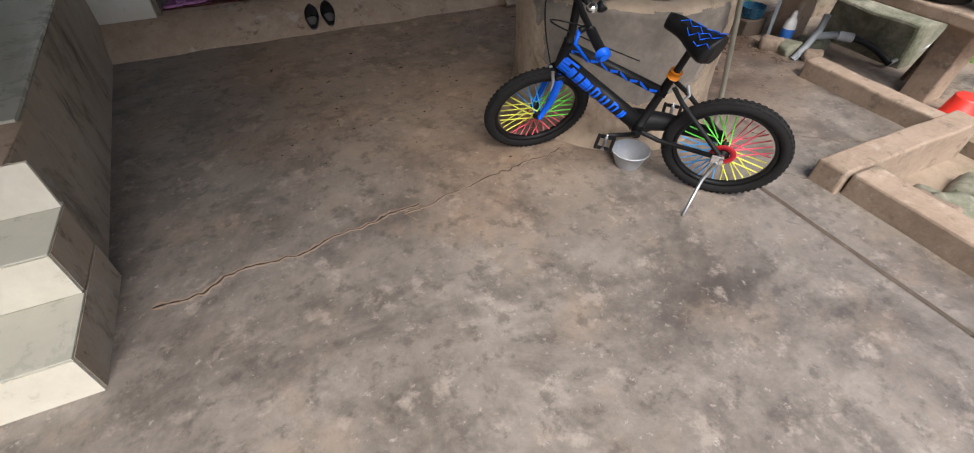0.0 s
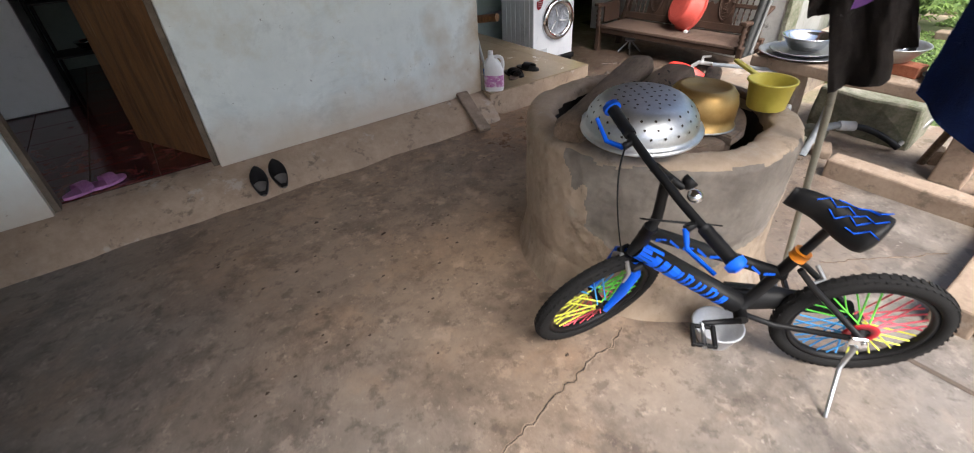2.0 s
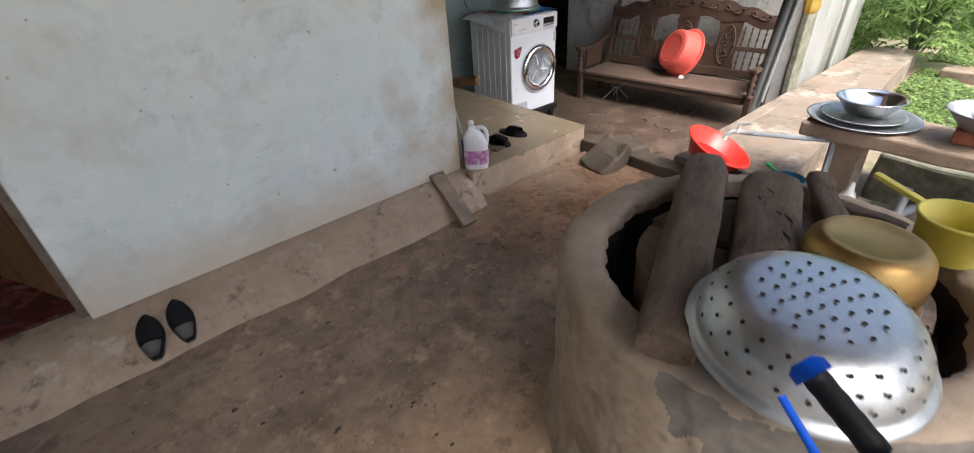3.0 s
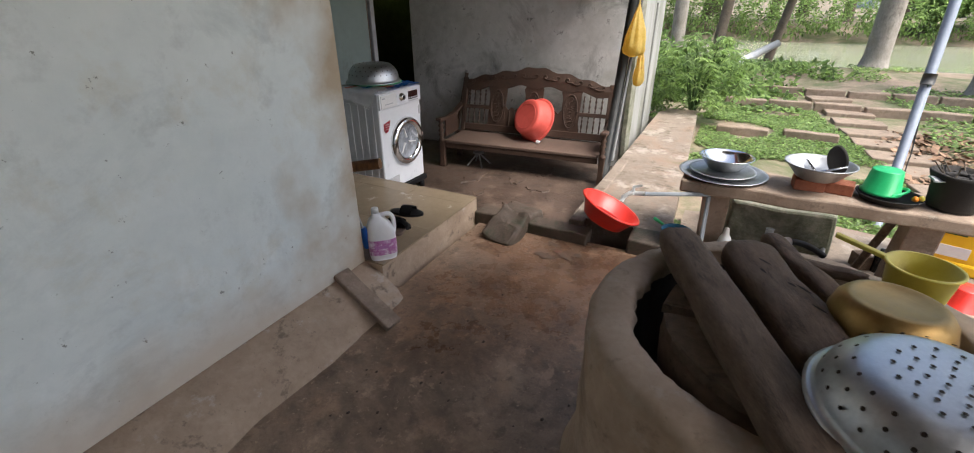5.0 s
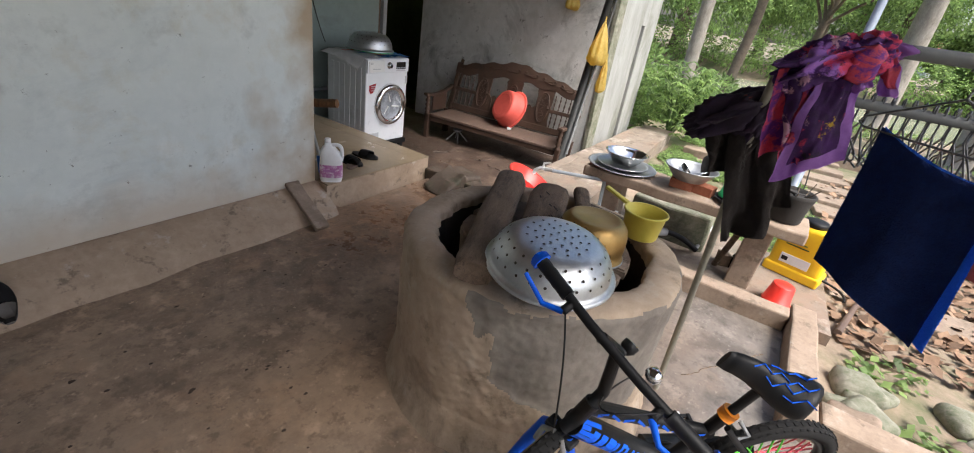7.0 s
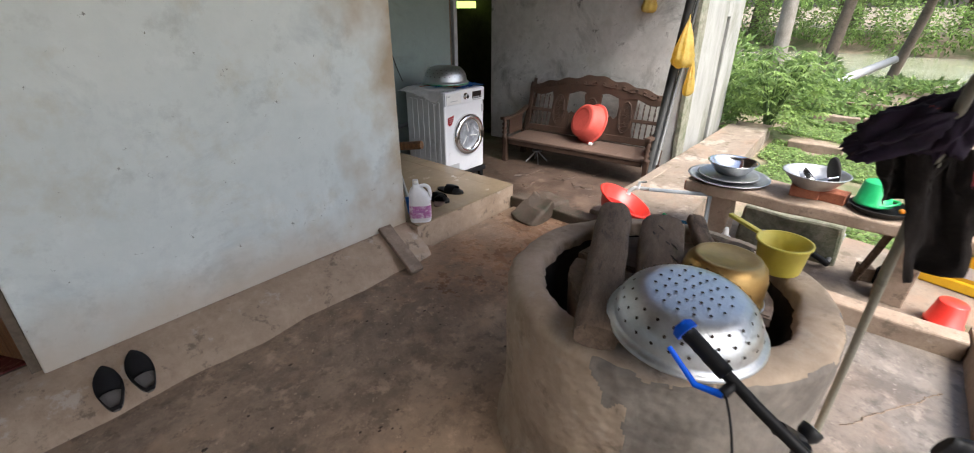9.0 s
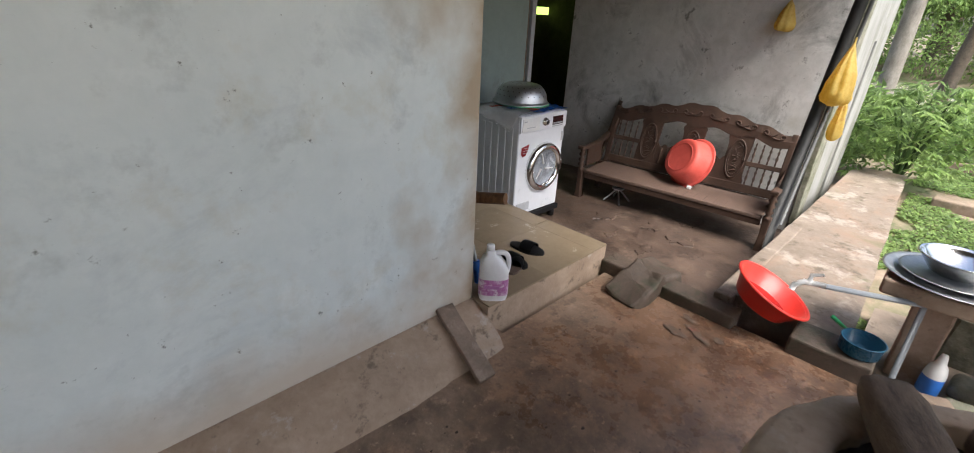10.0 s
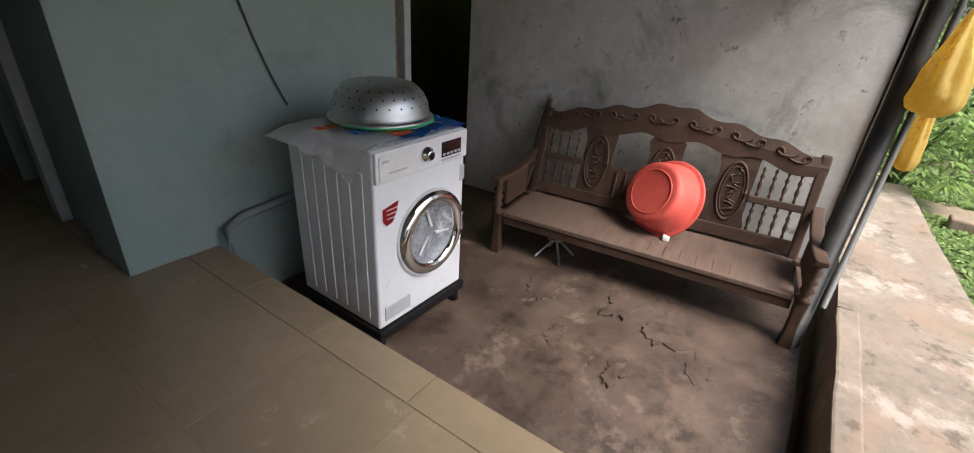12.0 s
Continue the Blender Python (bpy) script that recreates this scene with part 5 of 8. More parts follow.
part("head", boxb((0.236, 4.66, 2.15), (0.999, 4.745, 2.199)), "darkbark", frm)
# red tiles inside
k = 0
for i in range(12):
    for j in range(9):
        x0, y0 = -1.38 + i * 0.35, 4.75 + j * 0.38
        if x0 < 2.45:
            part("tile", boxb((x0 + 0.003, y0 + 0.003, 0.1685), (x0 + 0.347, y0 + 0.377, 0.178), 0.002, 1), "redtile", bpy.data.objects["floor_room"])
# pale cabinet and dark rack in the room
cab = thing("cabinet", pose(-0.10, 6.94, 0.178), "tall pale grey cabinet in the dim room", "cabinet")
part("body", boxb((-0.35, -0.25, 0.0), (0.35, 0.25, 1.7), 0.01), "lightgrey", cab)
part("cabinet_door", boxb((-0.345, -0.27, 0.01), (0.345, -0.2515, 1.69), 0.004), "white_enamel", cab)
rack = thing("dish_rack", pose(0.66, 6.95, 0.178), "dark metal dish rack with bowls in the dim room", "rack")
for sx in (-0.35, 0.35):
    for sy in (-0.16, 0.16):
        part("upright", tubeb([(sx, sy, 0.0), (sx, sy, 1.5)], 0.014, 8), "black", rack)
for z in (0.35, 0.75, 1.1, 1.45):
    part("shelf", boxb((-0.36, -0.17, z), (0.36, 0.17, z + 0.015), 0.003), "black", rack)
for i, (x, z) in enumerate(((-0.22, 0.765), (0.02, 0.765), (0.22, 0.765), (-0.2, 1.115), (0.1, 1.115), (-0.1, 0.365), (0.18, 0.365))):
    bw = thing("bowl", pose(0.66 + x, 6.95, 0.178 + z), "small metal bowl on the dark rack", "bowl", "bowls on the rack")
    part("bowl_body", latheb([(0.0, 0.0), (0.05, 0.0), (0.095, 0.07), (0.099, 0.071), (0.092, 0.065), (0.045, 0.008), (0, 0.007)], 24), "steel", bw)

# ---- platform tiles ----
def tiles(parent, xs, ys, z0, z1, mat, gap=0.0025, soft=0.0015):
    for x0, x1 in zip(xs, xs[1:]):
        for y0, y1 in zip(ys, ys[1:]):
            part("tile", boxb((x0 + gap, y0 + gap, z0), (x1 - gap, y1 - gap, z1), soft, 1), mat, parent)


# ---- washing machine ----
def washing_machine():
    W, D, Hh = 0.575, 0.56, 0.88
    ob = thing("washing_machine", pose(4.605, 5.53, -0.09, 0, 0, -1), "white front-loading washing machine with chrome porthole on a low stand", "washing machine")
    part("body", boxb((-W / 2, 0.0, 0.03), (W / 2, D, Hh), 0.012, 3), "white_enamel", ob)
    side = bmesh.new()
    for k in range(6):
        y0 = 0.06 + k * 0.08
        box(side, (-W / 2 - 0.004, y0, 0.07), (-W / 2 + 0.004, y0 + 0.045, Hh - 0.10), 0.0035, 2)
    part("side_rib", side, "white_enamel", ob, "pressed ribs of the side panel")
    part("control_panel", boxb((-W / 2 + 0.004, -0.016, Hh - 0.135), (W / 2 - 0.004, 0.002, Hh - 0.004), 0.006, 3), "white_enamel", ob)
    part("drawer", boxb((-W / 2 + 0.02, -0.020, Hh - 0.125), (-W / 2 + 0.225, -0.0162, Hh - 0.022), 0.003), "white_plastic", ob, "detergent drawer")
    part("drawer_mark", boxb((-W / 2 + 0.035, -0.0215, Hh - 0.05), (-W / 2 + 0.07, -0.0203, Hh - 0.04)), "lightgrey", ob)
    part("drawer_mark", boxb((-W / 2 + 0.07, -0.0215, Hh - 0.10), (-W / 2 + 0.17, -0.0203, Hh - 0.092)), "lightgrey", ob)
    turn = Matrix.Rotation(radians(90), 4, "X")
    part("dial", latheb([(0.0, 0.034), (0.020, 0.034), (0.024, 0.030), (0.026, 0.018), (0.033, 0.016), (0.034, 0.0)], 32, Matrix.Translation((0.0, -0.016, Hh - 0.066)) @ turn), "chrome", ob, "chrome programme dial")
    part("dial_cap", latheb([(0.0, 0.037), (0.015, 0.036), (0.017, 0.0345)], 24, Matrix.Translation((0.0, -0.016, Hh - 0.066)) @ turn), "black", ob)
    part("display", boxb((0.10, -0.019, Hh - 0.105), (0.235, -0.0165, Hh - 0.035), 0.002), "screen", ob, "dark display")
    for k in range(5):
        part("button", boxb((0.106 + k * 0.026, -0.0215, Hh - 0.098), (0.124 + k * 0.026, -0.0192, Hh - 0.086), 0.001), "lightgrey", ob)
    part("button_row", boxb((0.10, -0.0185, Hh - 0.122), (0.235, -0.0165, Hh - 0.112), 0.001), "lightgrey", ob)
    # porthole
    c = Matrix.Translation((0.045, -0.001, 0.42)) @ turn
    dr_ = part("porthole", latheb([(0.215, -0.002), (0.215, 0.012), (0.205, 0.032), (0.19, 0.042), (0.172, 0.044), (0.156, 0.036), (0.146, 0.020), (0.146, -0.002)], 56, c, close=True), "chrome", ob, "wide chrome door ring")
    part("door_glass", latheb([(0.147, 0.018), (0.13, 0.002), (0.10, -0.0), (0.06, 0.001), (0.0, 0.001)], 48, c), "drumglass", dr_, "pale curved door glass with laundry behind")
    part("door_handle", boxb((0.225, -0.045, 0.37), (0.252, -0.006, 0.47), 0.006), "chrome", ob)
    bm = bmesh.new()
    for k in range(3):
        a = radians(90 + 120 * k)
        tube(bm, [Vector((0.045 + 0.03 * math.cos(a), -0.0075, 0.42 + 0.03 * math.sin(a))), Vector((0.045 + 0.125 * math.cos(a + 0.3), -0.014, 0.42 + 0.125 * math.sin(a + 0.3)))], [0.009, 0.005], 8)
    part("drum_paddle", bm, "white_plastic", dr_)
    bm = bmesh.new()
    pts = [(-0.245, 0.625), (-0.155, 0.645), (-0.165, 0.60), (-0.19, 0.555), (-0.225, 0.545), (-0.245, 0.57)]
    vs = [bm.verts.new((x, -0.0035, z)) for x, z in pts]
    bm.faces.new(vs)
    bmesh.ops.solidify(bm, geom=bm.faces[:], thickness=0.002)
    part("red_sticker", bm, "redlabel", ob, "dark red warranty sticker")
    for k in range(3):
        part("sticker_print", boxb((-0.225, -0.0062, 0.575 + 0.02 * k), (-0.18 + 0.008 * k, -0.0055, 0.579 + 0.02 * k)), "white_plastic", ob)
    part("energy_label", boxb((0.255, -0.0035, 0.62), (0.285, -0.001, 0.70)), "lightgrey", ob)
    part("filter_flap", boxb((-0.255, -0.006, 0.065), (-0.095, 0.002, 0.14), 0.004), "lightgrey", ob, "grey filter flap")
    part("base_frame", boxb((-W / 2 - 0.015, -0.02, -0.02), (W / 2 + 0.015, D, 0.028), 0.006), "black", ob, "black metal stand")
    for sx in (-0.27, 0.27):
        for sy in (0.03, 0.5):
            part("foot", latheb([(0.0, -0.095), (0.03, -0.095), (0.03, -0.02), (0, -0.02)], 16, Matrix.Translation((sx, sy, 0))), "black", ob)
    return ob


M["drumglass"] = material("drum_behind_glass", (0.10, 0.11, 0.125), (0.42, 0.44, 0.48), 9, 0.06, 0.1, 0, 0.05, 40, (0.55, 0.57, 0.62), 6, 0.56, 0.62)
washing_machine()

# sack draped over its top
bm = bmesh.new()
nx_, ny_ = 40, 34
gr = {}
for i in range(nx_ + 1):
    for j in range(ny_ + 1):
        u, v = -0.42 + 0.73 * i / nx_, 0.02 + 0.5 * j / ny_
        x, z = u, 0.798
        if u < -0.305:
            over = -0.305 - u
            slope = 0.30 + 0.75 * (1 - j / ny_) ** 2
            x, z = -0.305 - over * (1 - 0.45 * (1 - j / ny_)), 0.798 - over * slope
        v2 = v - 0.03 * max(0, math.sin(i * 0.35)) * (j < 3)
        w = 0.022 * noise.noise(Vector((u * 8, v * 8, 0))) + 0.010 * noise.noise(Vector((u * 24, v * 20, 3)))
        gr[i, j] = bm.verts.new((x, v2, z + abs(w)))
for i in range(nx_):
    for j in range(ny_):
        f = bm.faces.new((gr[i, j], gr[i + 1, j], gr[i + 1, j + 1], gr[i, j + 1]))
        f.smooth = True
        u, v = -0.42 + 0.73 * i / nx_, 0.02 + 0.5 * j / ny_
        f.material_index = 1 if u > -0.08 and v < 0.09 or u > 0.22 else 0
bmesh.ops.solidify(bm, geom=bm.faces[:], thickness=0.003)
sack = part("plastic_sack", bm, ["whitebag", "bluelabel"])
sack.matrix_world = pose(4.60, 5.53, 0.0, 0, 0, -2)
tagged(sack, "crumpled white printed sack draped over the washing machine", "sack")
for nm, mt, q in (("print_bar", "orangelabel", (-0.29, 0.30, 0.14, 0.05)), ("print_bar", "orangelabel", (-0.10, 0.03, 0.09, 0.13)), ("print_bar", "bluelabel", (-0.22, 0.16, 0.10, 0.06))):
    bm = bmesh.new()
    for k in range(3):
        xx, yy, ww, hh = q
        a, b = (xx + ww * k / 3, yy), (xx + ww * (k + 0.8) / 3, yy + hh)
        if hh > ww:
            a, b = (xx, yy + hh * k / 3), (xx + ww, yy + hh * (k + 0.8) / 3)
        vs = []
        for x_, y_ in ((a[0], a[1]), (b[0], a[1]), (b[0], b[1]), (a[0], b[1])):
            zz = 0.814
            vs.append(bm.verts.new((max(x_, -0.30), y_, zz)))
        bm.faces.new(vs)
    pb = part(nm, bm, mt, sack, "bright printed bar")

colander(pose(4.65, 5.83, 0.826, 0, 0, 15), 0.225, 0.16, "aluminium colander turned upside down on the washing machine")
gp = thing("plastic_tray", pose(4.65, 5.82, 0.815, 0, 0, 0), "thin green plastic tray under the colander", "tray")
part("dish", latheb([(0, 0), (0.2, 0), (0.235, 0.006), (0.236, 0.011), (0.2, 0.006), (0, 0.005)], 40), "green_plastic", gp)

# ---- carved bench ----
def bench():
    # local x runs along the bench, y towards the wall, z up
    Lb = 1.66
    m = Matrix.Translation((5.46, 5.65, -0.18)) @ Matrix.Rotation(radians(-84.5), 4, "Z")
    ob = thing("carved_bench", m, "dusty dark carved wooden bench with spindle back against the wall", "bench")
    seat_h = 0.30
    part("seat", boxb((0.02, 0.0, seat_h - 0.03), (Lb - 0.02, 0.50, seat_h), 0.006), "seatwood", ob, "dusty grey-brown plank seat")
    for k in range(6):
        part("seat_slot", boxb((Lb * 0.55 + k * 0.085, 0.03, seat_h + 0.0005), (Lb * 0.55 + k * 0.085 + 0.006, 0.16, seat_h + 0.002)), "benchwood", ob)
    part("front_rail", boxb((0.02, 0.01, seat_h - 0.085), (Lb - 0.02, 0.04, seat_h - 0.032), 0.005), "benchwood", ob)
    # back: tilted frame
    tilt = Matrix.Translation((0, 0.46, seat_h)) @ Matrix.Rotation(radians(-13), 4, "X") @ Matrix.Diagonal((1, 1, 1.36, 1))

    def B(name, bm, label=""):
        bm.transform(tilt)
        return part(name, bm, "benchwood", ob, label)

    # crest with a wavy top
    bm = bmesh.new()
    n = 60
    lo_, hi_ = [], []
    for k in range(n + 1):
        t = k / n
        x = Lb * t
        top = 0.41 + 0.10 * math.sin(math.pi * t) ** 1.2 + 0.008 * math.cos(t * math.pi * 14) + (0.02 if 0.40 < t < 0.6 else 0) * math.cos((t - 0.5) * math.pi * 5)
        bot = 0.325 + 0.055 * math.sin(math.pi * t) + 0.012 * math.cos(t * math.pi * 10)
        lo_.append((x, bot))
        hi_.append((x, top))
    f_, b_ = [], []
    for (x, z0), (_, z1) in zip(lo_, hi_):
        f_.append((bm.verts.new((x, -0.018, z0)), bm.verts.new((x, -0.024, (z0 + z1) / 2)), bm.verts.new((x, -0.016, z1))))
        b_.append((bm.verts.new((x, 0.018, z0)), bm.verts.new((x, 0.018, z1))))
    for k in range(n):
        bm.faces.new((f_[k][0], f_[k + 1][0], f_[k + 1][1], f_[k][1]))
        bm.faces.new((f_[k][1], f_[k + 1][1], f_[k + 1][2], f_[k][2]))
        bm.faces.new((f_[k][2], f_[k + 1][2], b_[k + 1][1], b_[k][1]))
        bm.faces.new((b_[k][0], b_[k][1], b_[k + 1][1], b_[k + 1][0]))
        bm.faces.new((b_[k][0], b_[k + 1][0], f_[k + 1][0], f_[k][0]))
    crest = B("crest_rail", bm, "crest rail carved with scrolls")
    # carved scrolls in relief
    for k in range(13):
        bm = bmesh.new()
        t = 0.07 + 0.86 * k / 12
        x = Lb * t
        zc = 0.375 + 0.08 * math.sin(math.pi * t)
        pts = []
        for j in range(12):
            a = j * 0.62
            r = 0.032 * (1 - j / 14)
            pts.append(Vector((x + (1 if k % 2 else -1) * (r * math.cos(a) * 1.5 + 0.01 * j - 0.04), -0.026, zc + r * math.sin(a) * 0.75)))
        tube(bm, pts, 0.0055, 6)
        bm.transform(tilt)
        part("scroll", bm, "benchwood", crest, "carved scroll relief")
    B("lower_rail", boxb((0.0, -0.018, 0.01), (Lb, 0.018, 0.065), 0.005))
    B("middle_rail", boxb((0.04, -0.016, 0.185), (0.33, 0.016, 0.215), 0.004))
    B("middle_rail", boxb((Lb - 0.33, -0.016, 0.185), (Lb - 0.04, 0.016, 0.215), 0.004))
    for x in (0.0, Lb - 0.05):
        B("back_post", boxb((x, -0.022, -0.02), (x + 0.05, 0.022, 0.43), 0.008))
    # oval carved splats
    for xc in (0.42, Lb / 2, Lb - 0.42):
        bm = bmesh.new()
        n = 40
        fr, bk = [], []
        for k in range(n):
            g = 2 * math.pi * k / n
            c_, s_ = math.cos(g), math.sin(g)
            x = xc + 0.105 * math.copysign(abs(c_) ** 0.35, c_) * (1 - 0.10 * math.cos(4 * g)) + 0.004 * math.sin(9 * g)
            z = 0.215 + 0.175 * math.copysign(abs(s_) ** 0.35, s_)
            fr.append(bm.verts.new((x, -0.011, z)))
            bk.append(bm.verts.new((x, 0.011, z)))
        bm.faces.new(fr[::-1])
        bm.faces.new(bk)
        for k in range(n):
            bm.faces.new((fr[k], fr[(k + 1) % n], bk[(k + 1) % n], bk[k]))
        sp = B("splat", bm, "solid carved splat")
        bm = bmesh.new()
        ring = [Vector((xc + 0.072 * math.cos(2 * math.pi * k / 28), -0.015, 0.215 + 0.125 * math.sin(2 * math.pi * k / 28))) for k in range(29)]
        tube(bm, ring, 0.007, 6)
        ring = [Vector((xc + 0.058 * math.cos(2 * math.pi * k / 28), -0.014, 0.215 + 0.106 * math.sin(2 * math.pi * k / 28))) for k in range(29)]
        tube(bm, ring, 0.004, 6)
        bm.transform(tilt)
        part("oval_moulding", bm, "benchwood", sp)
        bm = bmesh.new()
        for j in range(9):
            a = j * 1.9
            zc = 0.125 + 0.022 * j
            tube(bm, bend((xc - 0.035 * math.cos(a), -0.013, zc), (xc + 0.02 * math.sin(a), -0.019, zc + 0.014), (xc + 0.038 * math.cos(a * 1.3), -0.013, zc + 0.02), 6), 0.0045, 6)
        bm.transform(tilt)
        part("carving", bm, "benchwood", sp, "carved leaf scrolls")
    for x0, x1 in ((0.515, 0.745), (Lb - 0.745, Lb - 0.515)):
        bm = bmesh.new()
        n = 24
        top, bot, topb, botb = [], [], [], []
        for k in range(n + 1):
            t = k / n
            z1 = 0.205 + 0.016 * math.cos(t * 6 * math.pi) * (0.4 + abs(t - 0.5))
            for lst, y, z in ((bot, -0.010, 0.055), (top, -0.010, z1), (botb, 0.010, 0.055), (topb, 0.010, z1)):
                lst.append(bm.verts.new((x0 + (x1 - x0) * t, y, z)))
        for k in range(n):
            bm.faces.new((bot[k], bot[k + 1], top[k + 1], top[k]))
            bm.faces.new((top[k], top[k + 1], topb[k + 1], topb[k]))
            bm.faces.new((botb[k + 1], botb[k], topb[k], topb[k + 1]))
        B("back_panel", bm, "scalloped lower back panel")
    prof_s = [(0.004, 0.0), (0.010, 0.008), (0.005, 0.02), (0.012, 0.045), (0.005, 0.07), (0.012, 0.085), (0.004, 0.10), (0.009, 0.115), (0.004, 0.125)]
    for base_x in (0.085, Lb - 0.29):
        for row, z in ((0, 0.065), (1, 0.215)):
            for k in range(4):
                bm = latheb(prof_s, 10, Matrix.Translation((base_x + k * 0.062, 0, z)))
                B("spindle", bm)
    for k in range(3):
        bm = latheb(prof_s, 10, Matrix.Translation((0.57 + k * 0.06, -0.016, 0.065)))
        B("spindle", bm)
    # arms, posts and legs
    for x in (0.0, Lb):
        s = 1 if x == 0 else -1
        xo = x - s * 0.02
        arm = dense((xo - 0.032, -0.06, 0.50), (xo + 0.032, 0.54, 0.535), 0.06, 0.010)
        for v in arm.verts:
            v.co.z += 0.055 * (v.co.y / 0.5) ** 2 - 0.02 * math.sin(v.co.y * 6)
        part("arm", arm, "benchwood", ob)
        part("arm_post", latheb([(0.026, 0.29), (0.03, 0.31), (0.016, 0.325), (0.034, 0.35), (0.016, 0.375), (0.034, 0.40), (0.016, 0.425), (0.033, 0.45), (0.018, 0.475), (0.03, 0.505)], 16, Matrix.Translation((xo, 0.0, 0))), "benchwood", ob)
        part("arm_panel", boxb((xo - 0.010, 0.10, 0.31), (xo + 0.010, 0.40, 0.50), 0.004), "benchwood", ob)
        for y in (0.02, 0.46):
            leg = dense((xo - 0.034, y - 0.034, 0.0), (xo + 0.034, y + 0.034, 0.30), 0.06, 0.010)
            for v in leg.verts:
                k = 1 - 0.28 * math.sin(math.pi * min(1, v.co.z / 0.3))
                v.co.x = xo + (v.co.x - xo) * k
                v.co.y = y + (v.co.y - y) * k
            part("leg", leg, "benchwood", ob)
        part("side_rail", boxb((xo - 0.014, 0.05, 0.21), (xo + 0.014, 0.43, 0.268), 0.004), "benchwood", ob)
    return ob


bench()

# faded red basin propped on the bench
rb = thing("wash_basin", Matrix.Translation((5.80, 4.845, 0.385)) @ Vector((0.80, -0.40, -0.42)).to_track_quat("Z", "Y").to_matrix().to_4x4() @ Matrix.Scale(1.2, 4), "faded red plastic basin propped on its rim on the bench", "basin")
part("shell", latheb([(0.0, 0.0), (0.04, 0.0), (0.09, 0.0), (0.126, 0.0), (0.132, 0.0005), (0.142, 0.003), (0.150, 0.010), (0.154, 0.020), (0.156, 0.030), (0.166, 0.08), (0.175, 0.122), (0.177, 0.128), (0.182, 0.130), (0.195, 0.131), (0.199, 0.134), (0.199, 0.141), (0.195, 0.144), (0.184, 0.143), (0.177, 0.138), (0.160, 0.05), (0.148, 0.016), (0.135, 0.010), (0.09, 0.009), (0, 0.009)], 48, Matrix.Identity(4)), "red_faded", rb)
part("foot_ring", latheb([(0.105, -0.001), (0.109, -0.005), (0.113, -0.001)], 40), "red_faded", rb)
pb_ = thing("soap_block", pose(5.80, 4.70, 0.121, 0, 0, 10), "small white block under the basin on the bench", "block")
part("block", boxb((-0.035, -0.02, 0), (0.035, 0.02, 0.028), 0.006), "white_plastic", pb_)
# crossed metal feet under the bench
fs = thing("folding_stand", pose(5.66, 5.33, -0.18, 0, 0, 20), "small folded pale metal stand lying under the bench", "stand")
for k in range(4):
    part("leg", tubeb([(0, 0, 0.15), (0.13 * math.cos(k * 1.57 + 0.4), 0.13 * math.sin(k * 1.57 + 0.4), 0.012)], 0.009, 8), "alu_dull", fs)
part("plate", latheb([(0, 0.14), (0.06, 0.14), (0.06, 0.155), (0, 0.155)], 16), "alu_dull", fs)
st = thing("wooden_stick", Matrix.Identity(4), "thin wooden post leaning on the wall behind the bench", "stick")
part("rod", tubeb([(6.10, 5.92, -0.19), (6.27, 5.80, 0.70)], 0.022, 8), "oldwood", st)
st = thing("wooden_stick", Matrix.Identity(4), "thin dark wooden post leaning on the wall behind the bench", "stick")
part("rod", tubeb([(6.08, 5.84, -0.19), (6.27, 5.76, 0.62)], 0.018, 8), "benchwood", st)

# ---- leaning post, pipe, bags ----
ps = thing("leaning_post", Matrix.Identity(4), "black tarred roof post leaning against the wall end", "post")
part("shaft", tubeb([(5.68, 3.958, -0.2), (5.88, 3.932, 1.0), (6.09, 3.905, 2.16)], [0.047, 0.044, 0.042], 14), "blackpost", ps)
pp = thing("drain_pipe", Matrix.Identity(4), "thin dark grey pipe strapped beside the black post", "pipe")
part("tube", tubeb([(5.68, 3.888, 0.08), (5.87, 3.865, 1.0), (6.09, 3.842, 2.16)], 0.014, 10), "darkbar", pp)


def bag(m, h, w, label, seed):
    ob = thing("plastic_bag", m, label, "bag", "yellow bags")
    pr = [(0.0, -h), (w * 0.3, -h * 0.998), (w * 0.62, -h * 0.985), (w * 0.88, -h * 0.94), (w, -h * 0.86), (w * 0.98, -h * 0.76), (w * 0.88, -h * 0.64), (w * 0.74, -h * 0.50), (w * 0.56, -h * 0.35), (w * 0.38, -h * 0.22), (w * 0.22, -h * 0.11), (w * 0.12, -h * 0.05), (w * 0.10, -h * 0.03), (w * 0.05, 0)]
    bm = latheb(pr, 56)
    for v in bm.verts:
        a = math.atan2(v.co.y, v.co.x)
        up_ = 1 + v.co.z / h
        k = 1 + (0.10 + 0.22 * up_) * math.sin(a * 7 + seed + 2 * noise.noise(Vector((v.co.z * 5, seed, 0)))) * (0.4 + 0.6 * noise.noise(Vector((a, v.co.z * 6, seed)))) + 0.22 * noise.noise(v.co * 11 + Vector((seed, 0, 0))) + 0.10 * noise.noise(v.co * 30 + Vector((0, seed, 0)))
        v.co.x *= k
        v.co.y *= k * 0.72
        v.co.z += 0.02 * noise.noise(v.co * 13 + Vector((0, 0, seed)))
    part("sack", bm, "bag", ob)
    part("loop", tubeb(bend((-0.012, 0, -0.05), (0, 0, 0.03), (0.012, 0, -0.05), 8), 0.005, 6), "bag", ob)
    return ob


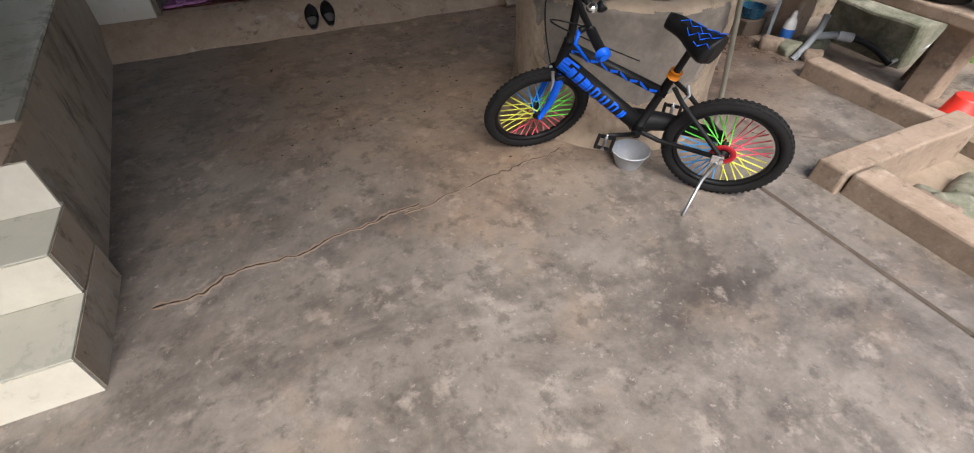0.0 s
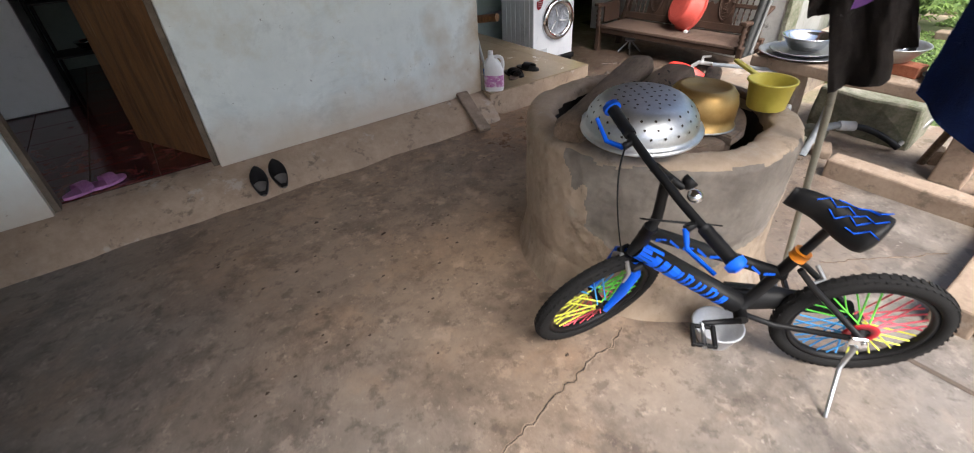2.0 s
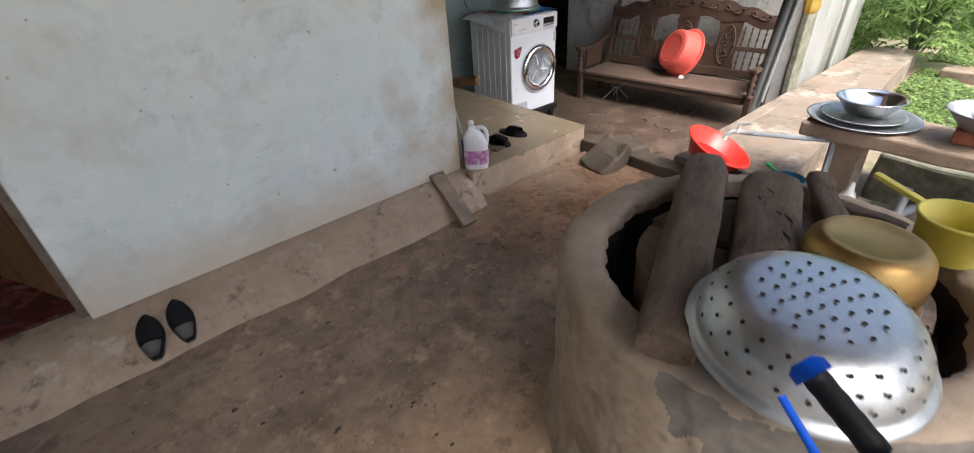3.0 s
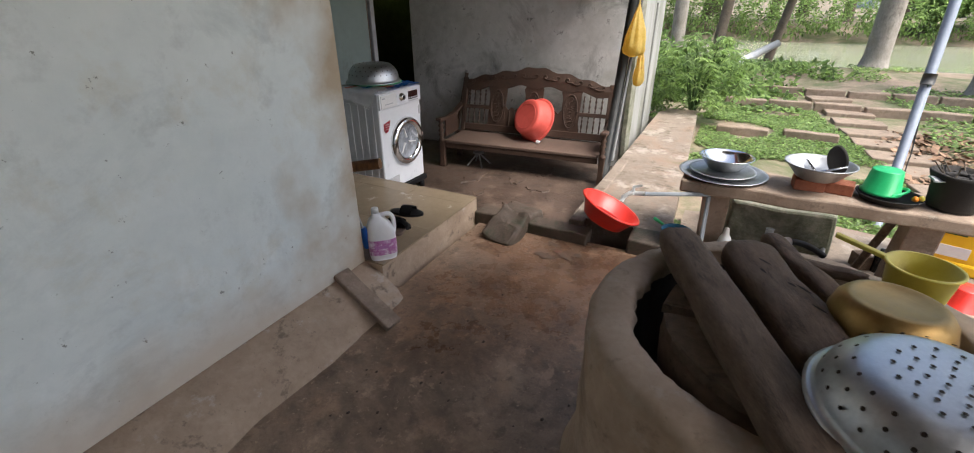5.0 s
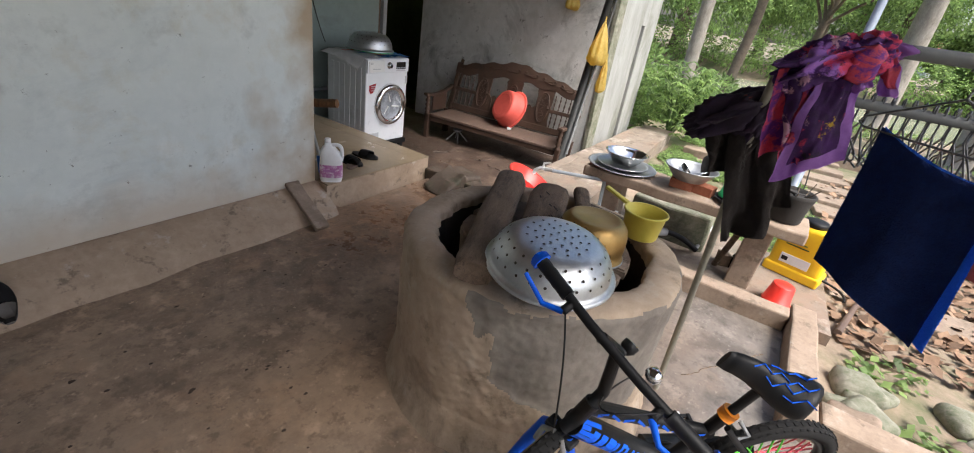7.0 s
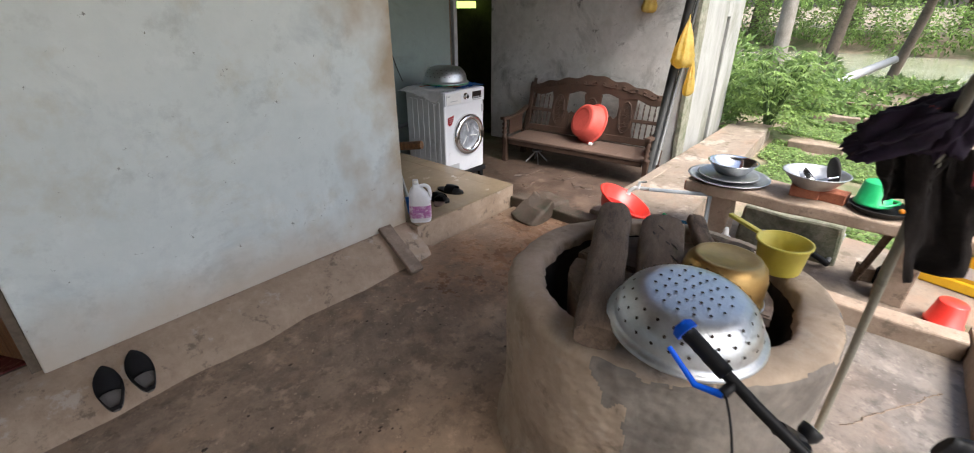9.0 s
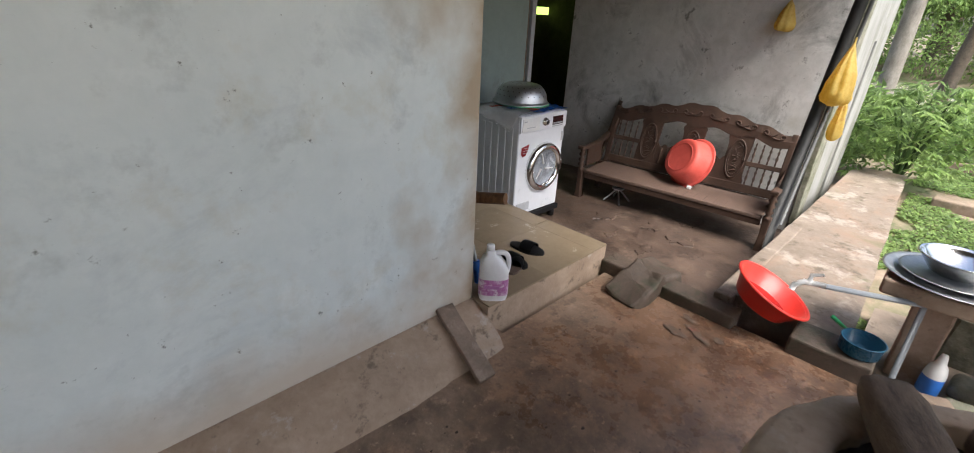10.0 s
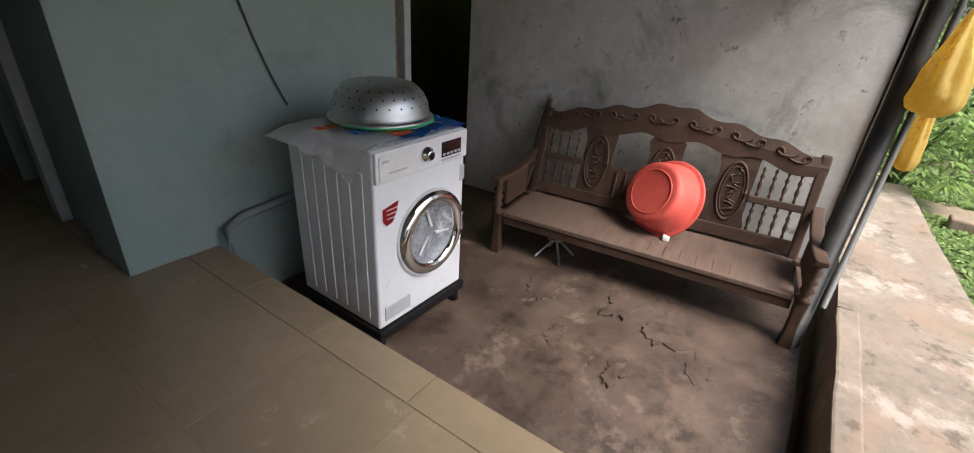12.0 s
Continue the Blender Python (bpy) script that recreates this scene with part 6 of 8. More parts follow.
bag(pose(5.77, 3.83, 1.44), 0.42, 0.125, "translucent yellow plastic bag of scraps tied to the black post", 1)
bag(pose(5.98, 3.80, 1.10), 0.36, 0.07, "empty limp yellow plastic bag hanging beside the post", 4)
bag(pose(6.25, 4.42, 1.72), 0.24, 0.10, "small yellow plastic bag hanging on the wall nail", 7)

# ---- platform clutter ----
jug = thing("detergent_jug", pose(3.07, 4.55, 0.18, 0, 0, -43) @ Matrix.Scale(1.0, 4), "white plastic detergent jug with a pink flowered label", "jug")
bm = bmesh.new()
rings = []
for t, hw, hd_ in ((0.0, 0.070, 0.045), (0.02, 0.075, 0.05), (0.10, 0.075, 0.05), (0.16, 0.074, 0.05), (0.20, 0.066, 0.046), (0.235, 0.045, 0.036), (0.25, 0.026, 0.026), (0.272, 0.020, 0.020)):
    ox = -0.022 * max(0, (t - 0.16) / 0.11)
    rings.append([bm.verts.new((ox + hw * abs(math.cos(a)) ** 0.6 * (1 if math.cos(a) > 0 else -1), hd_ * abs(math.sin(a)) ** 0.6 * (1 if math.sin(a) > 0 else -1), t)) for a in (2 * math.pi * k / 28 for k in range(28))])
for a, b in zip(rings, rings[1:]):
    for k in range(28):
        bm.faces.new((a[k], a[(k + 1) % 28], b[(k + 1) % 28], b[k])).smooth = True
bm.faces.new(rings[0])
bm.faces.new(rings[-1])
part("bottle", bm, "white_plastic", jug)
part("handle", tubeb(bend((-0.005, 0, 0.25), (0.062, 0, 0.245), (0.066, 0, 0.15), 8), 0.013, 10), "white_plastic", jug)
part("cap", latheb([(0.0, 0.30), (0.018, 0.30), (0.020, 0.296), (0.020, 0.268), (0.0, 0.268)], 20, Matrix.Translation((-0.022, 0, 0))), "white_plastic", jug)
bm = bmesh.new()
lab = []
for z in (0.035, 0.125):
    lab.append([bm.verts.new((0.0765 * abs(math.cos(a)) ** 0.6 * (1 if math.cos(a) > 0 else -1), 0.0515 * abs(math.sin(a)) ** 0.6 * (1 if math.sin(a) > 0 else -1), z)) for a in (2 * math.pi * k / 40 for k in range(40))])
for k in range(40):
    bm.faces.new((lab[0][k], lab[0][(k + 1) % 40], lab[1][(k + 1) % 40], lab[1][k])).smooth = True
part("label", bm, "pinklabel", jug, "pink flowered label")
part("label_print", boxb((-0.05, -0.0545, 0.075), (0.03, -0.052, 0.095), 0.001), "purple", jug, "purple brand-name bar")

for x, y, a in ((3.585, 4.90, -79), (3.42, 4.86, -90)):
    flat_shoe("slipper", pose(x, y, 0.179, 0, 0, a), 0.24, 0.10, ("black", "black", "black"), "black plastic slipper lying on the beige tiles", "slipper", "black slippers", True)
for x, y, a in ((3.30, 4.63, 30),):
    flat_shoe("sandal", pose(x, y, 0.179, 0, 0, a), 0.2, 0.08, ("seatwood", "black", "black"), "brown sandal with a black strap on the tiles", "sandal", "", True)
bs = thing("bamboo_peg", Matrix.Identity(4), "thick brown bamboo peg jutting out past the wall corner", "bamboo")
part("culm", tubeb([(2.995, 4.84, 0.665), (3.115, 4.545, 0.712)], 0.028, 14), "wood", bs)
mop = thing("mop", Matrix.Identity(4), "mop with a grey stick and blue socket leaning on the wall", "mop")
part("stick", tubeb([(3.12, 4.70, 0.20), (3.06, 4.945, 1.06)], 0.011, 10), "galv", mop)
part("socket", tubeb([(3.122, 4.697, 0.182), (3.112, 4.727, 0.30)], [0.032, 0.02], 12), "bluelabel", mop, "blue plastic socket")
mop2 = thing("broom", Matrix.Identity(4), "old broomstick leaning on the corridor wall", "broom")
part("stick", tubeb([(3.08, 5.03, 0.18), (3.012, 5.02, 1.05)], 0.013, 10), "oldwood", mop2)
part("sleeve", tubeb([(3.03, 5.022, 0.82), (3.012, 5.02, 1.05)], 0.018, 10), "bluelabel", mop2, "dark blue sleeve")
cable = thing("wall_cable", Matrix.Identity(4), "black cable hanging down the green wall", "cable")
part("lead", tubeb(bend((4.22, 6.384, 2.1), (4.345, 6.382, 1.35), (4.53, 6.37, 0.80), 14), 0.005, 6), "wire", cable)
hp = thing("drain_hose", Matrix.Identity(4), "grey drain hose along the wall foot behind the washing machine", "hose")
part("hose", tubeb([(4.09, 6.30, 0.14), (4.10, 6.34, 0.27), (4.2, 6.36, 0.30), (4.6, 6.36, 0.33)], 0.022, 10), "grey_plastic", hp)
dp = thing("door_post", Matrix.Identity(4), "pale worn post in the dark opening", "post")
part("shaft", boxb((5.50, 6.50, -0.2), (5.56, 6.56, 1.70), 0.006), "lightgrey", dp)
dp = thing("door_post", Matrix.Identity(4), "dark wooden post at the edge of the opening", "post")
part("shaft", boxb((5.315, 6.45, -0.2), (5.40, 6.53, 1.70), 0.006), "oldwood", dp)
# leaves glimpsed through the vent at the top of the dark store
vent = structure("window_vent", boxb((6.32, 7.90, 1.50), (7.9, 7.905, 1.60)), "ventleaf", "bright gap under the store's roof with leaves outside", "gap")
st = thing("red_crate", pose(6.05, 7.3, -0.18), "dim red plastic crate in the dark store", "crate")
part("body", boxb((-0.15, -0.15, 0.55), (0.15, 0.15, 0.85), 0.01), "red_plastic", st)
part("table", boxb((-0.3, -0.25, 0.0), (0.3, 0.3, 0.549), 0.01), "oldwood", st)

def puddle(x, y, z, r, seed, stretch=1.3, turn=0.0):
    bm = bmesh.new()
    vs = []
    for k in range(72):
        a = 2 * math.pi * k / 72
        rr = r * (0.75 + 0.45 * noise.noise(Vector((math.cos(a) * 1.4, math.sin(a) * 1.4, seed))) + 0.16 * noise.noise(Vector((math.cos(a) * 3.5, math.sin(a) * 3.5, seed))))
        u, v = rr * math.cos(a), rr * math.sin(a) * stretch
        vs.append(bm.verts.new((x + u * math.cos(turn) - v * math.sin(turn), y + u * math.sin(turn) + v * math.cos(turn), z)))
    bm.faces.new(vs)
    return structure("water_puddle", bm, "wetfloor", "thin film of spilt water on the concrete", "puddle")


pud_rnd = random.Random(4)
for k in range(7):
    t_ = k / 6
    puddle(min(3.98, 3.96 - 0.16 * t_ + pud_rnd.gauss(0, 0.04)), 3.28 + 0.62 * pud_rnd.random(), 0.0012 + 0.0004 * k, 0.014 + 0.026 * pud_rnd.random() ** 2, 1.0 + 2.3 * k, 1.4 + 1.2 * pud_rnd.random(), pud_rnd.uniform(-0.6, 0.6))

# ---- tap, red basin, stones by the wash place ----
stn = part("stone", jolt(dense((-0.15, -0.12, -0.13), (0.14, 0.12, 0.0), 0.05, 0.02), 0.034, 7, 2), "wetstone")
stn.matrix_world = pose(3.93, 4.20, 0.095, 4, -30, -14)
tagged(stn, "rough brown stone slab leaning as a ramp on the kerb", "stone")
stn = part("stone", jolt(dense((-0.10, -0.13, 0), (0.13, 0.125, 0.125), 0.05, 0.022), 0.022, 6, 5), "wetstone")
stn.matrix_world = pose(4.15, 4.195, -0.015, 0, 2, -8)
tagged(stn, "flat brown stone bridging the kerb", "stone")
bz = thing("wash_basin", Matrix.Translation((4.19, 3.60, 0.135)) @ Matrix.Rotation(radians(24), 4, "X") @ Matrix.Rotation(radians(9), 4, "Y") @ Matrix.Scale(1.02, 4), "bright red plastic basin tilted on the wet kerb", "basin")
part("shell", latheb([(0.0, 0.0), (0.13, 0.0), (0.14, 0.006), (0.185, 0.10), (0.20, 0.104), (0.203, 0.112), (0.19, 0.113), (0.18, 0.106), (0.135, 0.012), (0, 0.008)], 56), "red_plastic", bz)
part("rim", latheb([(0.188, 0.109), (0.196, 0.1055), (0.206, 0.107), (0.209, 0.112), (0.205, 0.117), (0.194, 0.1175), (0.188, 0.114)], 64, close=True), "red_plastic", bz, "thick rolled rim")
part("water", latheb([(0.0, 0.03), (0.08, 0.03), (0.146, 0.03)], 48), "redwater", bz, "shallow film of water")
tp = thing("water_tap", Matrix.Identity(4), "grey water pipe ending in a white plastic tap", "tap")
part("pipe", tubeb([(4.05, 3.36, 0.42), (4.22, 3.0, 0.42), (4.225, 2.99, 0.41), (4.235, 2.975, 0.0)], 0.013, 10), "grey_plastic", tp)
part("spout", tubeb([(4.06, 3.34, 0.42), (4.02, 3.42, 0.425), (4.005, 3.45, 0.40), (4.0, 3.455, 0.375)], 0.014, 10), "white_plastic", tp)
part("valve", tubeb([(4.03, 3.40, 0.42), (4.03, 3.40, 0.465), (4.06, 3.36, 0.47)], [0.015, 0.010, 0.007], 10), "white_plastic", tp)
bp_ = thing("saucepan", pose(4.17, 3.13, 0.10), "small teal enamel pan with a green handle by the tap", "pan")
part("pan_body", latheb([(0.0, 0.0), (0.07, 0.0), (0.085, 0.01), (0.09, 0.075), (0.094, 0.077), (0.086, 0.076), (0.078, 0.012), (0, 0.009)], 32), "tealenamel", bp_)
part("handle", tubeb([(0.05, 0.075, 0.068), (0.095, 0.15, 0.085)], [0.009, 0.011], 8), "green_plastic", bp_)
M_bottle = thing("cleaner_bottle", pose(4.25, 2.85, -0.02, 0, 0, 30), "white cleaning bottle with a blue label near the pipe", "bottle")
part("bottle", latheb([(0.0, 0.0), (0.04, 0.0), (0.042, 0.006), (0.042, 0.13), (0.034, 0.17), (0.02, 0.19), (0.016, 0.22), (0.012, 0.235), (0, 0.236)], 24), "white_plastic", M_bottle)
part("label", latheb([(0.0428, 0.03), (0.0430, 0.032), (0.0430, 0.115), (0.0428, 0.117)], 24), "bluelabel", M_bottle)

# ---- lifted crusts on the worn earth floor ----
for i, (x, y, rx_, ry_) in enumerate(((5.32, 5.20, 0.22, 0.10), (5.42, 4.78, 0.20, 0.09), (5.30, 4.50, 0.14, 0.12), (5.18, 4.28, 0.17, 0.08), (4.90, 4.60, 0.12, 0.07), (4.95, 4.95, 0.11, 0.06), (5.75, 4.62, 0.2, 0.12))):
    bm = bmesh.new()
    outer, inner = [], []
    for k in range(44):
        a = 2 * math.pi * k / 44
        rr = 0.8 + 0.5 * noise.noise(Vector((math.cos(a) * 1.5, math.sin(a) * 1.5, i * 3.1))) + 0.3 * noise.noise(Vector((math.cos(a) * 5, math.sin(a) * 5, i * 1.7)))
        outer.append(bm.verts.new((x + rx_ * rr * math.cos(a), y + ry_ * rr * math.sin(a), -0.181)))
        inner.append(bm.verts.new((x + rx_ * rr * 0.95 * math.cos(a), y + ry_ * rr * 0.95 * math.sin(a), -0.169 + 0.004 * noise.noise(Vector((a, i, 0))))))
    for k in range(44):
        bm.faces.new((outer[k], outer[(k + 1) % 44], inner[(k + 1) % 44], inner[k]))
    bm.faces.new(inner)
    structure("floor_crust", bm, "dirt", "lifted crust of dried earth on the worn floor", "crust")

# mud crumbs and grit trodden across the yard floor
cr_rnd = random.Random(21)
verts, faces = [], []
for k in range(150):
    x, y = cr_rnd.uniform(0.7, 3.9), cr_rnd.uniform(2.3, 4.2)
    if (x - 2.43) ** 2 + (y - 2.665) ** 2 < 0.33 or y > 4.25:
        continue
    s = cr_rnd.uniform(0.0025, 0.007) * (1.5 if cr_rnd.random() < 0.12 else 1)
    q = len(verts)
    a0 = cr_rnd.uniform(0, 6.28)
    for j in range(6):
        rr = s * cr_rnd.uniform(0.7, 1.3)
        verts.append((x + rr * 1.4 * math.cos(a0 + j), y + rr * math.sin(a0 + j), 0.0))
    verts.append((x, y, s * 0.7))
    faces += [(q + j, q + (j + 1) % 6, q + 6) for j in range(6)]
me_ = bpy.data.meshes.new("mud_crumbs")
me_.from_pydata(verts, [], faces)
me_.materials.append(M["mud"])
tagged(new("mud_crumbs", me_), "dark crumbs of mud and grit on the yard floor", "grit", "", "stuff")

# ---- work table by the garden ----
wt = thing("work_table", Matrix.Identity(4), "rough concrete slab table on squat concrete posts", "table")
part("slab", jolt(dense((4.20, 1.70, 0.42), (4.58, 3.16, 0.495), 0.10, 0.012), 0.010, 5, 2), "kerb", wt)
for y in (2.95, 1.93):
    bm = dense((4.30, y - 0.075, -0.03), (4.47, y + 0.075, 0.425), 0.1, 0.01)
    for v in bm.verts:
        v.co.y += (0.05 if y < 2.5 else -0.03) * (0.42 - v.co.z)
    part("leg", jolt(bm, 0.008, 6, y), "kerb", wt)
part("brace", tubeb([(4.5, 2.12, -0.02), (4.45, 2.02, 0.42)], 0.022, 8), "oldwood", wt)


def dish(name, m, r, h, mat, label, category, flare=0.8, n=40):
    ob = thing(name, m, label, category)
    part("shell", latheb([(0.0, 0.0), (r * flare * 0.75, 0.0), (r * flare * 0.86, h * 0.08), (r * 0.96, h * 0.86), (r, h * 0.95), (r * 1.03, h * 0.96), (r * 1.03, h), (r * 0.985, h), (r * 0.93, h * 0.84), (r * flare * 0.80, h * 0.12), (0, h * 0.08)], n), mat, ob)
    return ob


dish("tray", pose(4.40, 2.945, 0.500), 0.245, 0.020, "alu_dull", "large dull aluminium lid lying on the slab table", "lid", 1.0)
dish("tray", pose(4.41, 2.95, 0.514), 0.185, 0.016, "alu_dull", "smaller dull aluminium lid lying on the larger one", "lid", 1.0)
dish("metal_bowl", pose(4.425, 2.94, 0.528), 0.152, 0.085, "steel", "plain steel bowl standing on the aluminium lids", "bowl", 0.72)
for i, (x, y, a) in enumerate(((4.36, 2.50, 95), (4.37, 2.36, 80))):
    b = part("brick", jolt(boxb((-0.075, -0.05, 0), (0.075, 0.05, 0.065), 0.005), 0.003, 12, i), "brick")
    b.matrix_world = pose(x, y, 0.497, 0, 0, a)
    tagged(b, "red clay brick lying on the slab table", "brick", "bricks on the table")
dish("metal_bowl", pose(4.37, 2.47, 0.563), 0.172, 0.090, "alu_dull", "large aluminium bowl with pans standing on bricks", "bowl", 0.7)
dish("frying_pan", Matrix.Translation((4.36, 2.52, 0.60)) @ Matrix.Rotation(radians(48), 4, "X"), 0.075, 0.03, "steel", "small frying pan lying tilted in the aluminium bowl", "pan", 0.95)
lid = thing("pan_lid", Matrix.Translation((4.40, 2.40, 0.665)) @ Matrix.Rotation(radians(82), 4, "X") @ Matrix.Rotation(radians(25), 4, "Y"), "black pan standing upright in the aluminium bowl", "pan")
part("disc", latheb([(0, 0), (0.078, 0.0), (0.085, 0.012), (0.082, 0.016), (0.07, 0.006), (0, 0.005)], 36), "char", lid)
ladle_ = thing("ladle", Matrix.Identity(4), "metal ladle sticking out of the aluminium bowl", "ladle")
part("handle", tubeb([(4.37, 2.46, 0.60), (4.30, 2.36, 0.665)], 0.006, 8), "steel", ladle_)
dish("cast_tray", pose(4.36, 2.13, 0.497), 0.145, 0.035, "char", "black sooty pan on the slab table", "pan", 1.0)
gb = thing("green_pail", pose(4.36, 2.17, 0.534), "bright green plastic pail turned upside down on the black pan", "pail")
part("body", latheb([(0.088, 0.0), (0.093, 0.002), (0.093, 0.012), (0.086, 0.016), (0.070, 0.125), (0.064, 0.13), (0, 0.13)], 36), "green_plastic", gb)
part("handle", tubeb(bend((0.08, -0.03, 0.01), (0.0, -0.115, 0.03), (-0.08, -0.03, 0.01), 10), 0.008, 8), "green_plastic", gb)
for x, y, mt in ((4.28, 2.04, "orange"), (4.30, 2.01, "yellow_plastic")):
    pz = thing("pepper", pose(x, y, 0.532), "small orange pepper on the black pan", "vegetable", "peppers")
    part("fruit", latheb([(0, 0), (0.012, 0.004), (0.016, 0.014), (0.010, 0.026), (0, 0.03)], 12), mt, pz)
cb = thing("charcoal_burner", pose(4.38, 1.86, 0.497), "sooty clay charcoal burner holding papers and twigs", "burner")
bm = latheb([(0.10, 0.0), (0.105, 0.01), (0.115, 0.12), (0.13, 0.165), (0.135, 0.185), (0.12, 0.188), (0.10, 0.14), (0.085, 0.08), (0, 0.07)], 32)
part("pot", jolt(bm, 0.006, 14), "char", cb)
part("paper", jolt(dense((-0.10, 0.02, 0.15), (-0.02, 0.14, 0.158), 0.02), 0.02, 12), "lightgrey", cb, "crumpled grey paper")
for k in range(9):
    a = k * 0.7
    part("twig", tubeb([(0.05 * math.cos(a), 0.05 * math.sin(a), 0.12), (0.14 * math.cos(a + 0.5), 0.13 * math.sin(a + 0.5), 0.21 + 0.012 * (k % 4))], 0.0035, 5), "darkbark", cb)
for k in range(5):
    cl = part("ember", jolt(boxb((-0.025, -0.025, -0.02), (0.025, 0.025, 0.02), 0.008), 0.008, 20, k), "char", cb)
    cl.location = (0.05 * math.cos(k * 1.3), 0.05 * math.sin(k * 1.3), 0.16)

# ---- yellow sprayer tank, red pail, blocks ----
yt = thing("sprayer_tank", pose(4.84, 1.62, -0.02, 0, 0, -105), "yellow plastic knapsack sprayer tank with white label on the apron", "sprayer")
bm = dense((-0.17, -0.10, 0.03), (0.17, 0.10, 0.40), 0.08, 0.03)
for v in bm.verts:
    v.co.x *= 1 - 0.06 * max(0, (v.co.z - 0.25) / 0.15)
part("tank", ease(bm), "yellow_tank", yt)
part("foot", boxb((-0.185, -0.11, 0.0), (0.185, 0.11, 0.075), 0.014), "yellow_tank", yt)
part("cap", latheb([(0.075, 0.40), (0.08, 0.405), (0.08, 0.43), (0.07, 0.44), (0, 0.442)], 28), "black", yt, "wide black screw cap")
part("label", boxb((-0.10, -0.105, 0.10), (0.09, -0.1005, 0.17), 0.001), "white_plastic", yt, "white instruction label")
part("label_mark", boxb((-0.09, -0.1065, 0.12), (-0.05, -0.1051, 0.15)), "black", yt)
for k in range(3):
    part("print_line", boxb((-0.10, -0.1035, 0.24 + 0.025 * k), (0.05 - 0.02 * k, -0.1005, 0.248 + 0.025 * k)), "leaf_dark", yt)
part("hose", tubeb(bend((0.15, 0, 0.05), (0.30, 0.02, 0.02), (0.36, -0.1, 0.008), 10), 0.008, 8), "black", yt)
rp = thing("red_pail", pose(4.27, 1.70, -0.02, 3, 0, 0), "small red plastic pail turned upside down on the apron", "pail")
part("body", latheb([(0.085, 0.0), (0.089, 0.002), (0.089, 0.012), (0.083, 0.014), (0.066, 0.135), (0.06, 0.14), (0, 0.14)], 36), "red_plastic", rp)
wb = thing("wood_block", pose(4.57, 2.08, -0.02, 0, 0, 25), "small brown wooden blocks with dark bottle beside the table post", "block")
part("block", boxb((-0.05, -0.035, 0), (0.05, 0.035, 0.09), 0.004), "oldwood", wb)
bt = thing("dark_bottle", pose(4.55, 2.0, -0.02), "small dark brown bottle beside the wooden block", "bottle")
part("glass", latheb([(0, 0), (0.03, 0), (0.032, 0.005), (0.032, 0.10), (0.013, 0.125), (0.013, 0.15), (0, 0.15)], 20), "glass", bt)

# ---- pipes and old tank under the table ----
tk = thing("water_trough", Matrix.Identity(4), "mossy old cement trough below the work table", "trough")
bm = dense((4.62, 2.25, -0.05), (5.0, 2.85, 0.26), 0.1, 0.02)
part("wall", jolt(bm, 0.02, 4, 3), "moss", tk)
pf = thing("pipe_fitting", Matrix.Identity(4), "grey plastic pipe elbow with a black hose and metal outlet", "pipe")
part("riser", tubeb([(4.06, 2.61, -0.01), (4.16, 2.62, 0.07), (4.24, 2.63, 0.16), (4.25, 2.63, 0.26)], 0.022, 12), "grey_plastic", pf)
part("elbow", tubeb([(4.23, 2.63, 0.12), (4.33, 2.58, 0.13), (4.40, 2.52, 0.13)], 0.024, 12), "grey_plastic", pf)
part("sleeve", tubeb([(4.35, 2.565, 0.13), (4.42, 2.50, 0.125)], 0.031, 12), "lightgrey", pf)
part("hose", tubeb(bend((4.41, 2.51, 0.125), (4.50, 2.40, 0.09), (4.56, 2.27, 0.01), 10), 0.020, 10), "black", pf, "black rubber hose")
part("outlet", tubeb([(4.55, 2.28, 0.01), (4.90, 2.24, 0.11)], 0.014, 10), "alu_dull", pf, "bare metal outlet tube")
for i, (x, y, s) in enumerate(((4.12, 2.72, 0.07), (4.17, 2.56, 0.06), (4.36, 2.70, 0.08), (4.08, 2.82, 0.07))):
    rk = part("rock", ease(jolt(dense((-s, -s, -0.01), (s, s, s * 1.1), s * 0.7, s * 0.35), s * 0.3, 6 / s * 0.1, i * 3.0)), "slabstone" if i % 2 else "moss")
    rk.matrix_world = pose(x, y, -0.01, 0, 0, 40 * i)
    tagged(rk, "rough dark stone beside the pipes", "stone", "stones by the pipes")

# ---- bent clothes rack ----
crk = thing("clothes_rack", Matrix.Identity(4), "bent grey metal clothes rack with two bars", "clothes rack")
arc = [(2.88, 2.125, 0.0), (2.80, 2.128, 0.35), (2.70, 2.132, 0.8), (2.61, 2.137, 1.12), (2.545, 2.14, 1.32)] + bend((2.53, 2.14, 1.37), (2.495, 2.09, 1.475), (2.45, 1.95, 1.515), 6)[1:]
part("upright", tubeb(arc, 0.0125, 12), "polegrey", crk)
part("upper_bar", tubeb([(2.45, 1.95, 1.515), (2.36, 1.0, 1.525), (2.30, -0.9, 1.53)], 0.0155, 10), "darkbar", crk)
part("rear_upright", tubeb([(2.30, -0.9, 1.53), (2.7, -0.92, 0.0)], 0.0155, 10), "polegrey", crk)
part("lower_bar", tubeb([(2.90, 1.99, 1.36), (2.92, -0.92, 1.362)], 0.016, 10), "darkbar", crk)
